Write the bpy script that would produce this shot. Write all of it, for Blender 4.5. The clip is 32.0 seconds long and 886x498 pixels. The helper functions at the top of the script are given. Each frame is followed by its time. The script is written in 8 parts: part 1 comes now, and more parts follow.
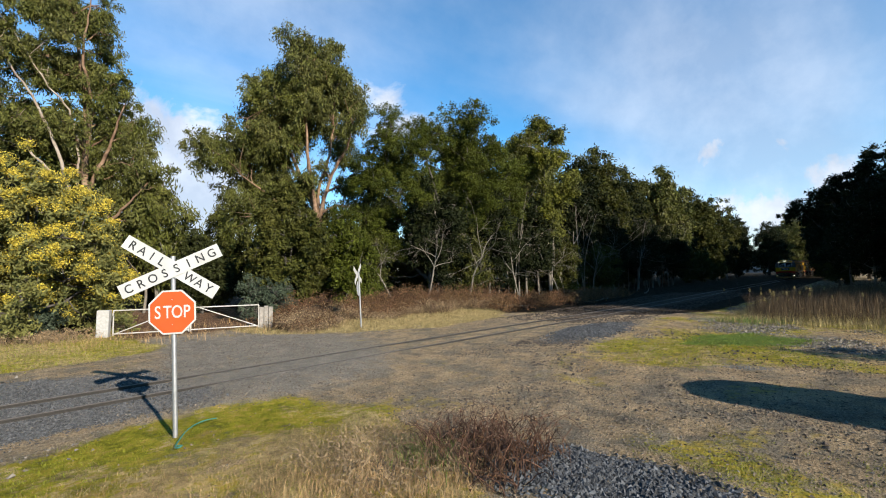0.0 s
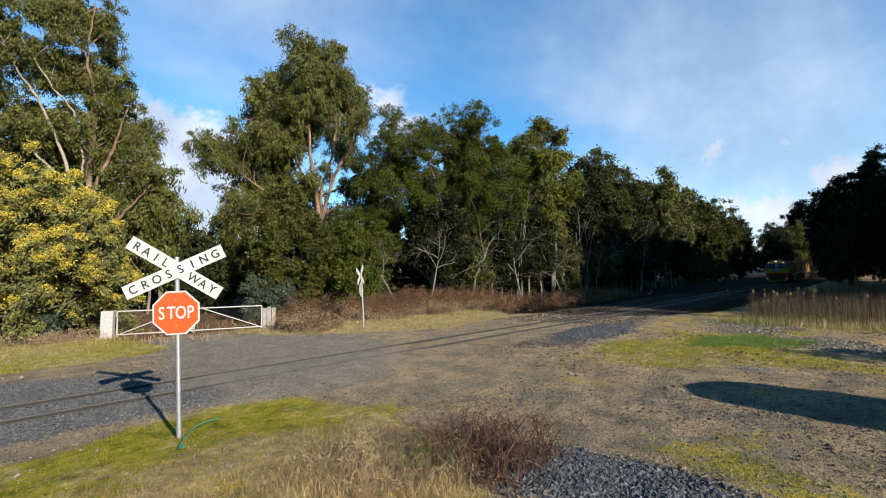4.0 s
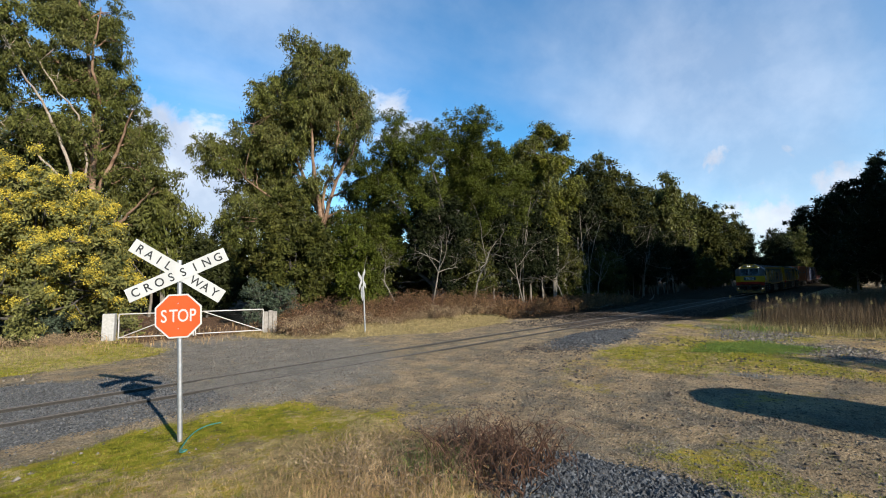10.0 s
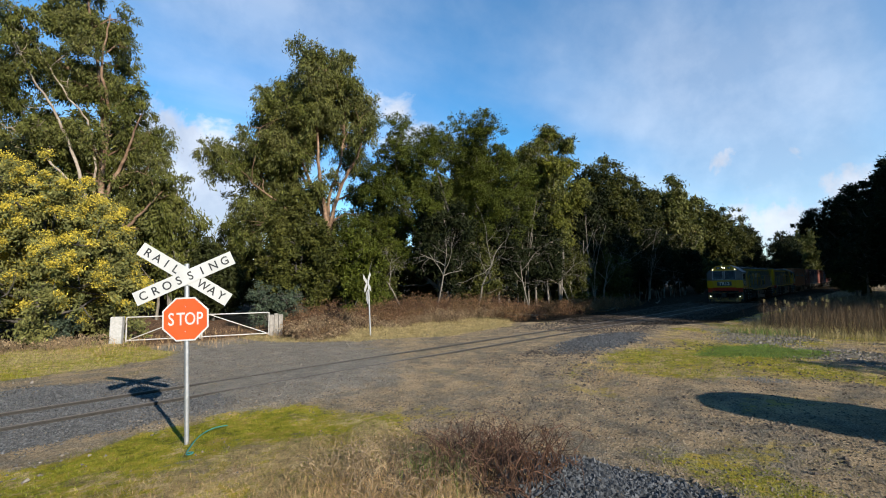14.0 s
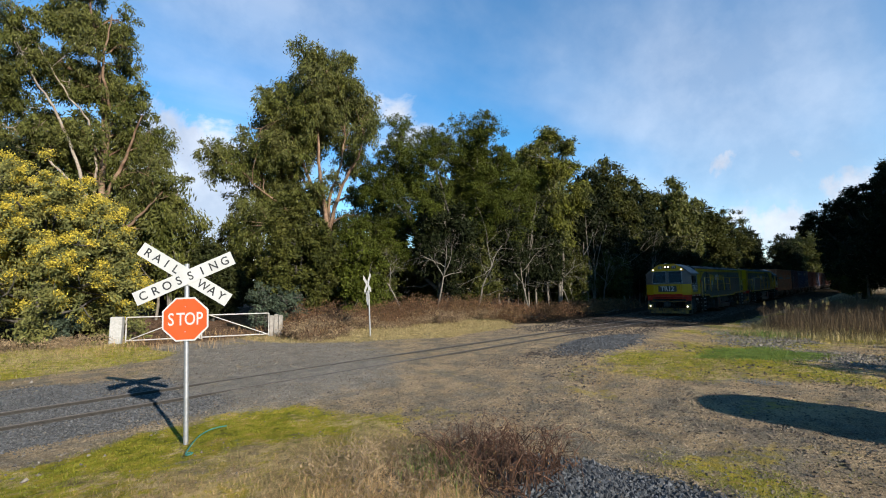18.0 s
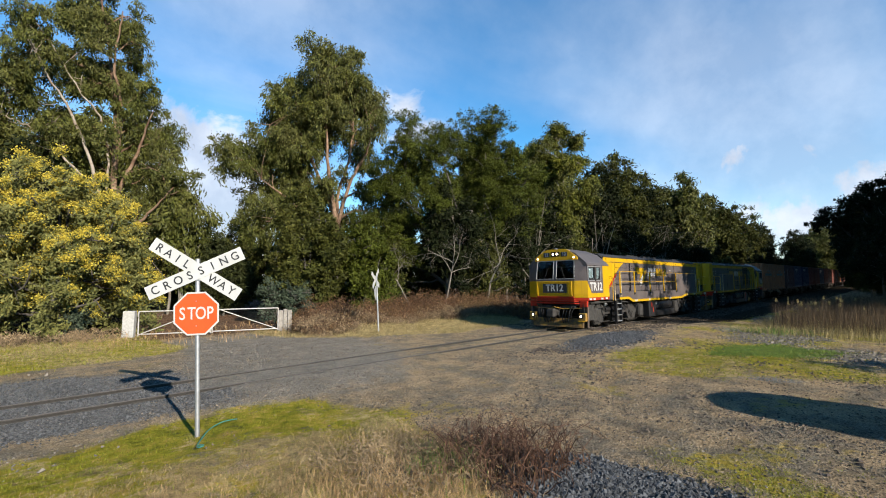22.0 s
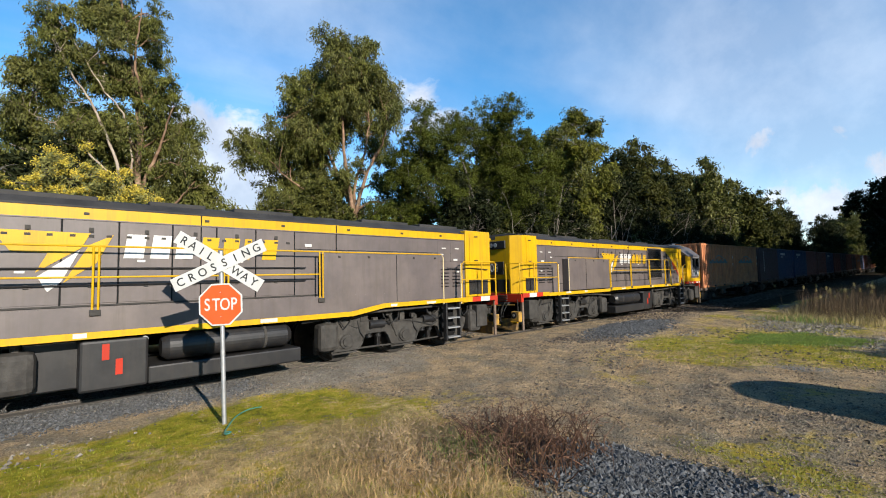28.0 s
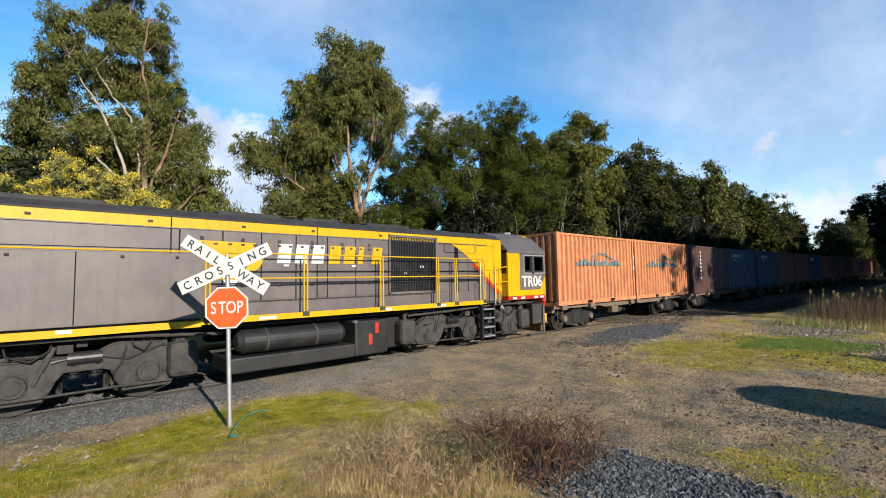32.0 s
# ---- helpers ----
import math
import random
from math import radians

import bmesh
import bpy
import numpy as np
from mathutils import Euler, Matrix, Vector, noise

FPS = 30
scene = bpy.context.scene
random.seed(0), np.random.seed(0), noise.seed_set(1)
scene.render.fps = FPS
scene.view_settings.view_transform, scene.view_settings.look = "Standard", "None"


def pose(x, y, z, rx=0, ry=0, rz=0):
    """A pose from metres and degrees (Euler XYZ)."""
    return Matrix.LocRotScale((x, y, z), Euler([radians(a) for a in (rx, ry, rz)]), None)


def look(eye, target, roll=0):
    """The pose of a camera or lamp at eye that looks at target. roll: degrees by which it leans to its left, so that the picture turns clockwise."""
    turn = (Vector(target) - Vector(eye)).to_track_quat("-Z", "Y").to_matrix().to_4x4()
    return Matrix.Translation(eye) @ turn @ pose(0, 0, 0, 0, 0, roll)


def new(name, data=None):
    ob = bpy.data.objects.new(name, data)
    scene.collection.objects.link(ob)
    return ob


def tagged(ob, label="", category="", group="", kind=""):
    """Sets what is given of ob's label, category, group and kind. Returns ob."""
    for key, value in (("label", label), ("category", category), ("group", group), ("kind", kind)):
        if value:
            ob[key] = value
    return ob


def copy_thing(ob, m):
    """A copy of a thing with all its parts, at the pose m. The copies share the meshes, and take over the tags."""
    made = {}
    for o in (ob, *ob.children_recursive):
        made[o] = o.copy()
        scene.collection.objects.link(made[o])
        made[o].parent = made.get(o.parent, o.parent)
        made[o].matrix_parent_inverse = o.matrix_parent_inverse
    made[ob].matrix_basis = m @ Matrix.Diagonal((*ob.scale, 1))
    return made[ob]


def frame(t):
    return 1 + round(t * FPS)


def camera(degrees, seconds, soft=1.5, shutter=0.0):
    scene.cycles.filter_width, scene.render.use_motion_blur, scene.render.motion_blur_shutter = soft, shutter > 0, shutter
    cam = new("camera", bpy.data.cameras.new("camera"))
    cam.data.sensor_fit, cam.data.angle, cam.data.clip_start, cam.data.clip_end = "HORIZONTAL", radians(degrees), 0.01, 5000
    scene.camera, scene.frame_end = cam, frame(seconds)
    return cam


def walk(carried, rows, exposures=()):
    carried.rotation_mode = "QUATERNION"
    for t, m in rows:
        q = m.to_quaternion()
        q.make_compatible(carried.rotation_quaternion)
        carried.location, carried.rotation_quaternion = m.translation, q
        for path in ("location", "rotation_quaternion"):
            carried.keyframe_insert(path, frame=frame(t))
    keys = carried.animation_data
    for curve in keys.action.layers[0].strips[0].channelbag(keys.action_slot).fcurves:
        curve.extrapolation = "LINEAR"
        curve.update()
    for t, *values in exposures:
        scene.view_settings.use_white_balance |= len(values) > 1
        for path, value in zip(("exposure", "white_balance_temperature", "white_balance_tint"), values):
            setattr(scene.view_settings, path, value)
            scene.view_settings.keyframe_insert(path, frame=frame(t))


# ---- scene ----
cam = camera(90.1, 32.0, 1.0)
PATH = [
    (0, (0.45, -9.895, 1.914), (1.911, -8.536, 2.051), -1.3),
    (0.5, (0.441, -9.888, 1.913), (1.902, -8.529, 2.048), -1.3),
    (1, (0.455, -9.894, 1.912), (1.915, -8.533, 2.043), -1.5),
    (1.5, (0.453, -9.884, 1.903), (1.911, -8.521, 2.034), -1.5),
    (2, (0.449, -9.896, 1.912), (1.905, -8.531, 2.041), -1.5),
    (2.5, (0.447, -9.885, 1.907), (1.903, -8.52, 2.039), -1.4),
    (3, (0.448, -9.888, 1.908), (1.902, -8.522, 2.043), -1.3),
    (3.5, (0.443, -9.898, 1.911), (1.894, -8.53, 2.05), -1.3),
    (5.5, (0.441, -9.899, 1.913), (1.905, -8.546, 2.066), -1.2),
    (6, (0.439, -9.897, 1.909), (1.905, -8.547, 2.067), -1.3),
    (6.5, (0.443, -9.898, 1.91), (1.912, -8.55, 2.069), -1.5),
    (7, (0.438, -9.892, 1.913), (1.905, -8.543, 2.074), -1.4),
    (7.5, (0.441, -9.89, 1.914), (1.906, -8.539, 2.077), -1.3),
    (8, (0.444, -9.889, 1.911), (1.908, -8.535, 2.072), -1.3),
    (8.5, (0.435, -9.881, 1.913), (1.9, -8.529, 2.073), -1.1),
    (9, (0.435, -9.882, 1.911), (1.897, -8.527, 2.074), -1.1),
    (9.5, (0.438, -9.869, 1.903), (1.894, -8.508, 2.066), -1.0),
    (10, (0.438, -9.873, 1.912), (1.886, -8.503, 2.074), -1.0),
    (10.5, (0.45, -9.871, 1.911), (1.896, -8.499, 2.073), -1.1),
    (11, (0.445, -9.869, 1.91), (1.893, -8.498, 2.074), -1.0),
    (11.5, (0.444, -9.87, 1.906), (1.891, -8.499, 2.073), -1.0),
    (12, (0.436, -9.87, 1.914), (1.878, -8.495, 2.079), -1.0),
    (12.5, (0.442, -9.877, 1.913), (1.879, -8.497, 2.079), -1.0),
    (13, (0.43, -9.874, 1.914), (1.864, -8.489, 2.082), -1.0),
    (13.5, (0.436, -9.87, 1.913), (1.868, -8.484, 2.085), -1.0),
    (14, (0.429, -9.882, 1.913), (1.861, -8.496, 2.09), -1.0),
    (14.5, (0.424, -9.872, 1.915), (1.858, -8.489, 2.095), -0.9),
    (16.5, (0.424, -9.879, 1.911), (1.856, -8.494, 2.089), -1.0),
    (17, (0.429, -9.885, 1.919), (1.86, -8.499, 2.098), -1.0),
    (17.5, (0.433, -9.879, 1.911), (1.864, -8.494, 2.092), -0.9),
    (18, (0.43, -9.88, 1.908), (1.86, -8.495, 2.091), -0.8),
    (18.5, (0.428, -9.88, 1.914), (1.859, -8.494, 2.099), -0.8),
    (19, (0.426, -9.876, 1.91), (1.854, -8.489, 2.096), -0.7),
    (19.5, (0.428, -9.874, 1.913), (1.853, -8.482, 2.095), -0.8),
    (20, (0.435, -9.872, 1.903), (1.855, -8.474, 2.079), -0.8),
    (20.5, (0.435, -9.873, 1.905), (1.85, -8.469, 2.074), -0.9),
    (21, (0.431, -9.875, 1.905), (1.842, -8.468, 2.072), -0.8),
    (21.5, (0.432, -9.874, 1.905), (1.841, -8.464, 2.069), -0.7),
    (22, (0.429, -9.875, 1.907), (1.836, -8.462, 2.071), -0.6),
    (22.5, (0.431, -9.871, 1.909), (1.836, -8.456, 2.069), -0.5),
    (23, (0.433, -9.875, 1.906), (1.834, -8.457, 2.063), -0.5),
    (23.5, (0.427, -9.868, 1.902), (1.825, -8.446, 2.053), -0.5),
    (24, (0.424, -9.867, 1.899), (1.816, -8.439, 2.043), -0.5),
    (24.5, (0.429, -9.865, 1.903), (1.816, -8.43, 2.039), -0.6),
    (25, (0.416, -9.873, 1.903), (1.798, -8.434, 2.036), -0.8),
    (25.5, (0.417, -9.867, 1.899), (1.798, -8.426, 2.032), -0.8),
    (27.5, (0.406, -9.857, 1.906), (1.762, -8.392, 2.024), -1.0),
    (28, (0.415, -9.858, 1.903), (1.768, -8.391, 2.023), -1.1),
    (28.5, (0.407, -9.869, 1.913), (1.762, -8.403, 2.034), -1.2),
    (29, (0.416, -9.87, 1.908), (1.775, -8.408, 2.034), -1.2),
    (29.5, (0.399, -9.871, 1.908), (1.758, -8.41, 2.036), -1.2),
    (30, (0.407, -9.878, 1.905), (1.761, -8.412, 2.035), -1.2),
    (30.5, (0.403, -9.87, 1.909), (1.753, -8.4, 2.038), -1.3),
    (31, (0.403, -9.866, 1.906), (1.749, -8.392, 2.035), -1.2),
    (31.5, (0.401, -9.866, 1.906), (1.744, -8.389, 2.037), -1.1),
    (32, (0.397, -9.866, 1.906), (1.736, -8.387, 2.042), -1.0),
]
walk(cam, [(t, look(e, g, r)) for t, e, g, r in PATH], [(0.0, 1.22, 6500, 10), (6.0, 1.18, 6420, 10), (12.0, 1.12, 6360, 10), (18.0, 1.13, 6360, 10), (23.0, 1.17, 6420, 10), (32.0, 1.22, 6460, 10)])

# ---- light: low winter sun behind the viewer, blue sky with cloud ----
SUN_EL, SUN_AZ = 22.0, 83.7 + 180.0          # elevation, and the heading from which it shines (degrees from +x)
world = bpy.data.worlds.new("sky")
scene.world = world
world.use_nodes = True
wn, wl = world.node_tree.nodes, world.node_tree.links
wn.clear()


def wnode(kind, **values):
    n = wn.new(kind)
    for k, v in values.items():
        n.inputs[k].default_value = v
    return n


sky = wn.new("ShaderNodeTexSky")
sky.sky_type, sky.sun_disc = "NISHITA", False
sky.sun_elevation, sky.sun_rotation = radians(SUN_EL), radians(90.0 - SUN_AZ)
sky.air_density, sky.dust_density, sky.ozone_density = 1.0, 0.0, 3.0
tc = wn.new("ShaderNodeTexCoord")
sep = wn.new("ShaderNodeSeparateXYZ")
wl.new(tc.outputs["Generated"], sep.inputs[0])
hs = wn.new("ShaderNodeHueSaturation")
hs.inputs["Saturation"].default_value = 1.30
hs.inputs["Hue"].default_value = 0.494
wl.new(sky.outputs[0], hs.inputs["Color"])


def wmath(op, a, b):
    n = wn.new("ShaderNodeMath")
    n.operation = op
    for i, v in enumerate((a, b)):
        if isinstance(v, (int, float)):
            n.inputs[i].default_value = v
        else:
            wl.new(v, n.inputs[i])
    return n.outputs[0]


def wramp(src, a, b):
    n = wn.new("ShaderNodeMapRange")
    n.interpolation_type = "SMOOTHSTEP"
    n.inputs["From Min"].default_value, n.inputs["From Max"].default_value = a, b
    wl.new(src, n.inputs[0])
    return n.outputs[0]


def wnoise(vec, scale, detail, rough, distort=0.0):
    n = wnode("ShaderNodeTexNoise", Scale=scale, Detail=detail, Roughness=rough, Distortion=distort)
    wl.new(vec, n.inputs["Vector"])
    return n.outputs[0]


def heading(x, y, z, radius):
    """1 towards a heading in the sky, falling to 0 at an angular radius."""
    d = Vector((x, y, z)).normalized()
    n = wn.new("ShaderNodeVectorMath")
    n.operation = "DISTANCE"
    n.inputs[1].default_value = d
    wl.new(tc.outputs["Generated"], n.inputs[0])
    return wmath("SUBTRACT", 1.0, wmath("DIVIDE", n.outputs["Value"], radius))


# thin cirrus: the view projected onto a flat ceiling, so that the streaks grow long towards the horizon
up = wmath("ADD", sep.outputs["Z"], 0.16)
cmb = wn.new("ShaderNodeCombineXYZ")
wl.new(wmath("DIVIDE", sep.outputs["X"], up), cmb.inputs[0])
wl.new(wmath("DIVIDE", sep.outputs["Y"], up), cmb.inputs[1])
mp = wn.new("ShaderNodeMapping")
mp.inputs["Location"].default_value = (3.1, 1.7, 0.0)
mp.inputs["Rotation"].default_value = (0, 0, radians(-62))
mp.inputs["Scale"].default_value = (0.45, 1.3, 1.0)
wl.new(cmb.outputs[0], mp.inputs[0])
streak = wnoise(mp.outputs[0], 0.85, 7.0, 0.52, 0.35)
# a broad veil stands over the line to the east
veil = wmath("MAXIMUM", heading(1.17, 0.18, 0.33, 0.62), wmath("MULTIPLY", heading(0.30, 1.2, 0.60, 0.95), 0.75))
cirrus = wmath("MULTIPLY", wramp(wmath("ADD", streak, wmath("MULTIPLY", wmath("MAXIMUM", veil, 0.0), 0.42)), 0.46, 0.98), 0.50)
# heap clouds: a bank low over the horizon and a few small puffs
puffy = wnoise(tc.outputs["Generated"], 7.0, 9.0, 0.60, 0.3)
low = wn.new("ShaderNodeMapRange")
low.inputs["From Min"].default_value, low.inputs["From Max"].default_value = 0.04, 0.30
low.inputs["To Min"].default_value, low.inputs["To Max"].default_value = 0.06, -0.30
wl.new(sep.outputs["Z"], low.inputs[0])
lift = low.outputs[0]
for x, y, z, r, w in ((0.635, 0.745, 0.400, 0.13, 0.36), (0.475, 0.88, 0.46, 0.06, 0.30), (0.31, 1.11, 0.20, 0.32, 0.52), (1.22, 0.12, 0.14, 0.24, 0.36)):
    lift = wmath("MAXIMUM", lift, wmath("SUBTRACT", wmath("MULTIPLY", heading(x, y, z, r), w), 0.16))
heap = wmath("MULTIPLY", wramp(wmath("ADD", puffy, lift), 0.50, 0.68), 0.9)
cover = wmath("MAXIMUM", cirrus, heap)
shade = wnoise(tc.outputs["Generated"], 6.0, 6.0, 0.6)
cc = wn.new("ShaderNodeValToRGB")
cc.color_ramp.elements[0].position, cc.color_ramp.elements[0].color = 0.38, (2.9, 3.2, 3.8, 1)
cc.color_ramp.elements[1].position, cc.color_ramp.elements[1].color = 0.62, (4.3, 4.5, 4.9, 1)
wl.new(shade, cc.inputs[0])
mixc = wn.new("ShaderNodeMix"); mixc.data_type = "RGBA"
wl.new(cover, mixc.inputs["Factor"]); wl.new(hs.outputs[0], mixc.inputs[6]); wl.new(cc.outputs[0], mixc.inputs[7])
bg = wnode("ShaderNodeBackground", Strength=0.098)
wl.new(mixc.outputs[2], bg.inputs["Color"])
wo = wn.new("ShaderNodeOutputWorld")
wl.new(bg.outputs[0], wo.inputs[0])

sun_data = bpy.data.lights.new("sun", "SUN")
sun_data.energy, sun_data.angle, sun_data.color = 5.0, radians(0.53), (1.0, 0.91, 0.78)
sun = new("sun", sun_data)
sun.matrix_world = look((0, 0, 0), (-math.cos(radians(SUN_EL)) * math.cos(radians(SUN_AZ)),
                                   -math.cos(radians(SUN_EL)) * math.sin(radians(SUN_AZ)), -math.sin(radians(SUN_EL))))


# ---- materials ----
def mat(name, c1, c2=None, rough=0.7, metal=0.0, scale=8.0, bump=0.0, bscale=60.0, c3=None, s3=1.2, f3=0.4,
        obj=0.0, island=0.0, spec=0.5, coat=0.0, translucent=0.0, tone=0.68, streak=0.0):
    """A two-scale procedural surface: fine grain c1 to c2, broad stains towards c3, relief, a little change by object or island."""
    m = bpy.data.materials.new(name)
    m.use_nodes = True
    nt = m.node_tree
    N, L = nt.nodes, nt.links
    b = N["Principled BSDF"]
    c2 = c2 or tuple(v * 0.8 for v in c1)
    c1, c2, c3 = [tuple(v * tone for v in c) if c else None for c in (c1, c2, c3)]
    co = N.new("ShaderNodeTexCoord")
    a = N.new("ShaderNodeTexNoise")
    a.inputs["Scale"].default_value, a.inputs["Detail"].default_value, a.inputs["Roughness"].default_value = scale, 6, 0.6
    L.new(co.outputs["Object"], a.inputs["Vector"])
    ra = N.new("ShaderNodeValToRGB")
    ra.color_ramp.elements[0].position, ra.color_ramp.elements[0].color = 0.32, (*c2, 1)
    ra.color_ramp.elements[1].position, ra.color_ramp.elements[1].color = 0.68, (*c1, 1)
    L.new(a.outputs[0], ra.inputs[0])
    out = ra.outputs[0]
    if c3:
        w = N.new("ShaderNodeTexNoise")
        w.inputs["Scale"].default_value, w.inputs["Detail"].default_value, w.inputs["Roughness"].default_value = s3, 5, 0.65
        L.new(co.outputs["Object"], w.inputs["Vector"])
        rw = N.new("ShaderNodeValToRGB")
        rw.color_ramp.elements[0].position, rw.color_ramp.elements[0].color = 0.45, (0, 0, 0, 1)
        rw.color_ramp.elements[1].position, rw.color_ramp.elements[1].color = 0.75, (f3, f3, f3, 1)
        L.new(w.outputs[0], rw.inputs[0])
        mi = N.new("ShaderNodeMix"); mi.data_type = "RGBA"
        L.new(rw.outputs[0], mi.inputs["Factor"]); L.new(out, mi.inputs[6]); mi.inputs[7].default_value = (*c3, 1)
        out = mi.outputs[2]
    if streak:
        mv = N.new("ShaderNodeMapping")
        mv.inputs["Scale"].default_value = (9.0, 9.0, 0.7)
        L.new(co.outputs["Object"], mv.inputs[0])
        w = N.new("ShaderNodeTexNoise")
        w.inputs["Scale"].default_value, w.inputs["Detail"].default_value, w.inputs["Roughness"].default_value = 1.0, 5, 0.7
        L.new(mv.outputs[0], w.inputs["Vector"])
        rw = N.new("ShaderNodeMapRange")
        rw.inputs["From Min"].default_value, rw.inputs["From Max"].default_value, rw.inputs["To Max"].default_value = 0.48, 0.75, streak
        L.new(w.outputs[0], rw.inputs[0])
        mi = N.new("ShaderNodeMix"); mi.data_type = "RGBA"
        L.new(rw.outputs[0], mi.inputs["Factor"]); L.new(out, mi.inputs[6]); mi.inputs[7].default_value = (0.045, 0.036, 0.028, 1)
        out = mi.outputs[2]
    if obj or island:
        hs = N.new("ShaderNodeHueSaturation")
        src = N.new("ShaderNodeObjectInfo").outputs["Random"] if obj else N.new("ShaderNodeNewGeometry").outputs["Random Per Island"]
        amt = obj or island
        mr = N.new("ShaderNodeMapRange")
        mr.inputs["To Min"].default_value, mr.inputs["To Max"].default_value = 1 - amt, 1 + amt
        L.new(src, mr.inputs[0]); L.new(mr.outputs[0], hs.inputs["Value"])
        L.new(out, hs.inputs["Color"])
        out = hs.outputs[0]
    L.new(out, b.inputs["Base Color"])
    b.inputs["Roughness"].default_value, b.inputs["Metallic"].default_value = rough, metal
    b.inputs["Specular IOR Level"].default_value = spec
    b.inputs["Coat Weight"].default_value = coat
    if bump:
        n = N.new("ShaderNodeTexNoise")
        n.inputs["Scale"].default_value, n.inputs["Detail"].default_value = bscale, 6
        L.new(co.outputs["Object"], n.inputs["Vector"])
        bp = N.new("ShaderNodeBump")
        bp.inputs["Strength"].default_value, bp.inputs["Distance"].default_value = min(1.0, bump * 20), 0.02
        L.new(n.outputs[0], bp.inputs["Height"]); L.new(bp.outputs[0], b.inputs["Normal"])
    if translucent:
        tr = N.new("ShaderNodeBsdfTranslucent")
        L.new(out, tr.inputs[0])
        ms = N.new("ShaderNodeMixShader")
        ms.inputs[0].default_value = translucent
        L.new(b.outputs[0], ms.inputs[1]); L.new(tr.outputs[0], ms.inputs[2])
        L.new(ms.outputs[0], N["Material Output"].inputs[0])
    return m


def glow(name, color, strength):
    m = bpy.data.materials.new(name)
    m.use_nodes = True
    b = m.node_tree.nodes["Principled BSDF"]
    b.inputs["Base Color"].default_value = (*color, 1)
    b.inputs["Emission Color"].default_value = (*color, 1)
    b.inputs["Emission Strength"].default_value = strength
    return m


M_GUM = mat("gum_leaf", (0.135, 0.140, 0.028), (0.052, 0.062, 0.012), 0.5, scale=0.9, island=0.45, c3=(0.15, 0.14, 0.055), s3=0.35, f3=0.6, spec=0.12, translucent=0.1, tone=0.64)
M_BLACKWOOD = mat("blackwood_leaf", (0.105, 0.125, 0.015), (0.045, 0.056, 0.007), 0.6, scale=0.8, island=0.45, c3=(0.085, 0.10, 0.02), s3=0.4, f3=0.6, spec=0.08, translucent=0.1, tone=0.56)
M_OLIVE = mat("olive_leaf", (0.115, 0.118, 0.022), (0.040, 0.048, 0.012), 0.6, scale=0.8, island=0.45, c3=(0.12, 0.11, 0.03), s3=0.4, f3=0.5, spec=0.08, translucent=0.1, tone=0.50)
M_LIME = mat("yellow_green_leaf", (0.185, 0.185, 0.020), (0.055, 0.065, 0.012), 0.6, scale=0.5, island=0.45, c3=(0.085, 0.092, 0.045), s3=0.35, f3=1.0, spec=0.08, translucent=0.1, tone=0.66)
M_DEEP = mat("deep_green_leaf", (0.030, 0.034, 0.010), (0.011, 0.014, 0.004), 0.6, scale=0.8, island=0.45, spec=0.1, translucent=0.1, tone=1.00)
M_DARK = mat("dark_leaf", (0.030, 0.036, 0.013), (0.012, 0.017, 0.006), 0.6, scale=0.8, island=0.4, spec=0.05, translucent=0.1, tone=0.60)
M_SILVER = mat("silver_leaf", (0.13, 0.165, 0.105), (0.045, 0.065, 0.04), 0.55, scale=1.5, island=0.4, spec=0.1, translucent=0.1, tone=0.50)
M_WATTLE = mat("wattle_leaf", (0.215, 0.205, 0.062), (0.080, 0.088, 0.028), 0.6, scale=1.2, island=0.35, spec=0.1, translucent=0.1, tone=0.72)
M_BLOSSOM = mat("wattle_blossom", (0.50, 0.385, 0.050), (0.33, 0.275, 0.045), 0.8, scale=1.5, island=0.3, spec=0.1, translucent=0.1, tone=0.85)
M_BARK = mat("gum_bark", (0.44, 0.30, 0.20), (0.17, 0.095, 0.055), 0.9, scale=3.5, bump=0.04, bscale=9, c3=(0.10, 0.055, 0.035), s3=0.9, f3=1.0, tone=0.55, streak=0.4, spec=0.1)
M_LIMB = mat("pale_gum_limb", (0.52, 0.46, 0.38), (0.30, 0.22, 0.16), 0.85, scale=3.5, bump=0.03, bscale=9, c3=(0.16, 0.09, 0.06), s3=0.8, f3=0.8, tone=0.58, spec=0.1)
M_BARKDARK = mat("dark_bark", (0.10, 0.085, 0.07), (0.045, 0.04, 0.033), 0.9, scale=5, bump=0.03, bscale=15)
M_DEAD = mat("dead_wood", (0.36, 0.32, 0.27), (0.17, 0.15, 0.12), 0.9, scale=6, bump=0.02, bscale=20, tone=0.50, spec=0.1)
M_BRAMBLE = mat("bramble_leaf", (0.235, 0.125, 0.062), (0.085, 0.050, 0.027), 0.8, scale=1.6, island=0.5, c3=(0.20, 0.15, 0.06), s3=0.7, f3=0.8, translucent=0.1, tone=0.66, spec=0.1)
M_CANE = mat("bramble_cane", (0.20, 0.105, 0.065), (0.09, 0.055, 0.038), 0.7, scale=6, island=0.5, tone=0.42, spec=0.1)
M_STRAW = mat("dry_grass", (0.46, 0.305, 0.150), (0.25, 0.155, 0.07), 0.8, scale=2, island=0.4, translucent=0.25, tone=0.92, spec=0.2)
M_STALK = mat("grey_stalk", (0.24, 0.17, 0.10), (0.10, 0.07, 0.045), 0.85, scale=2, island=0.4, translucent=0.2, tone=0.55, spec=0.1)
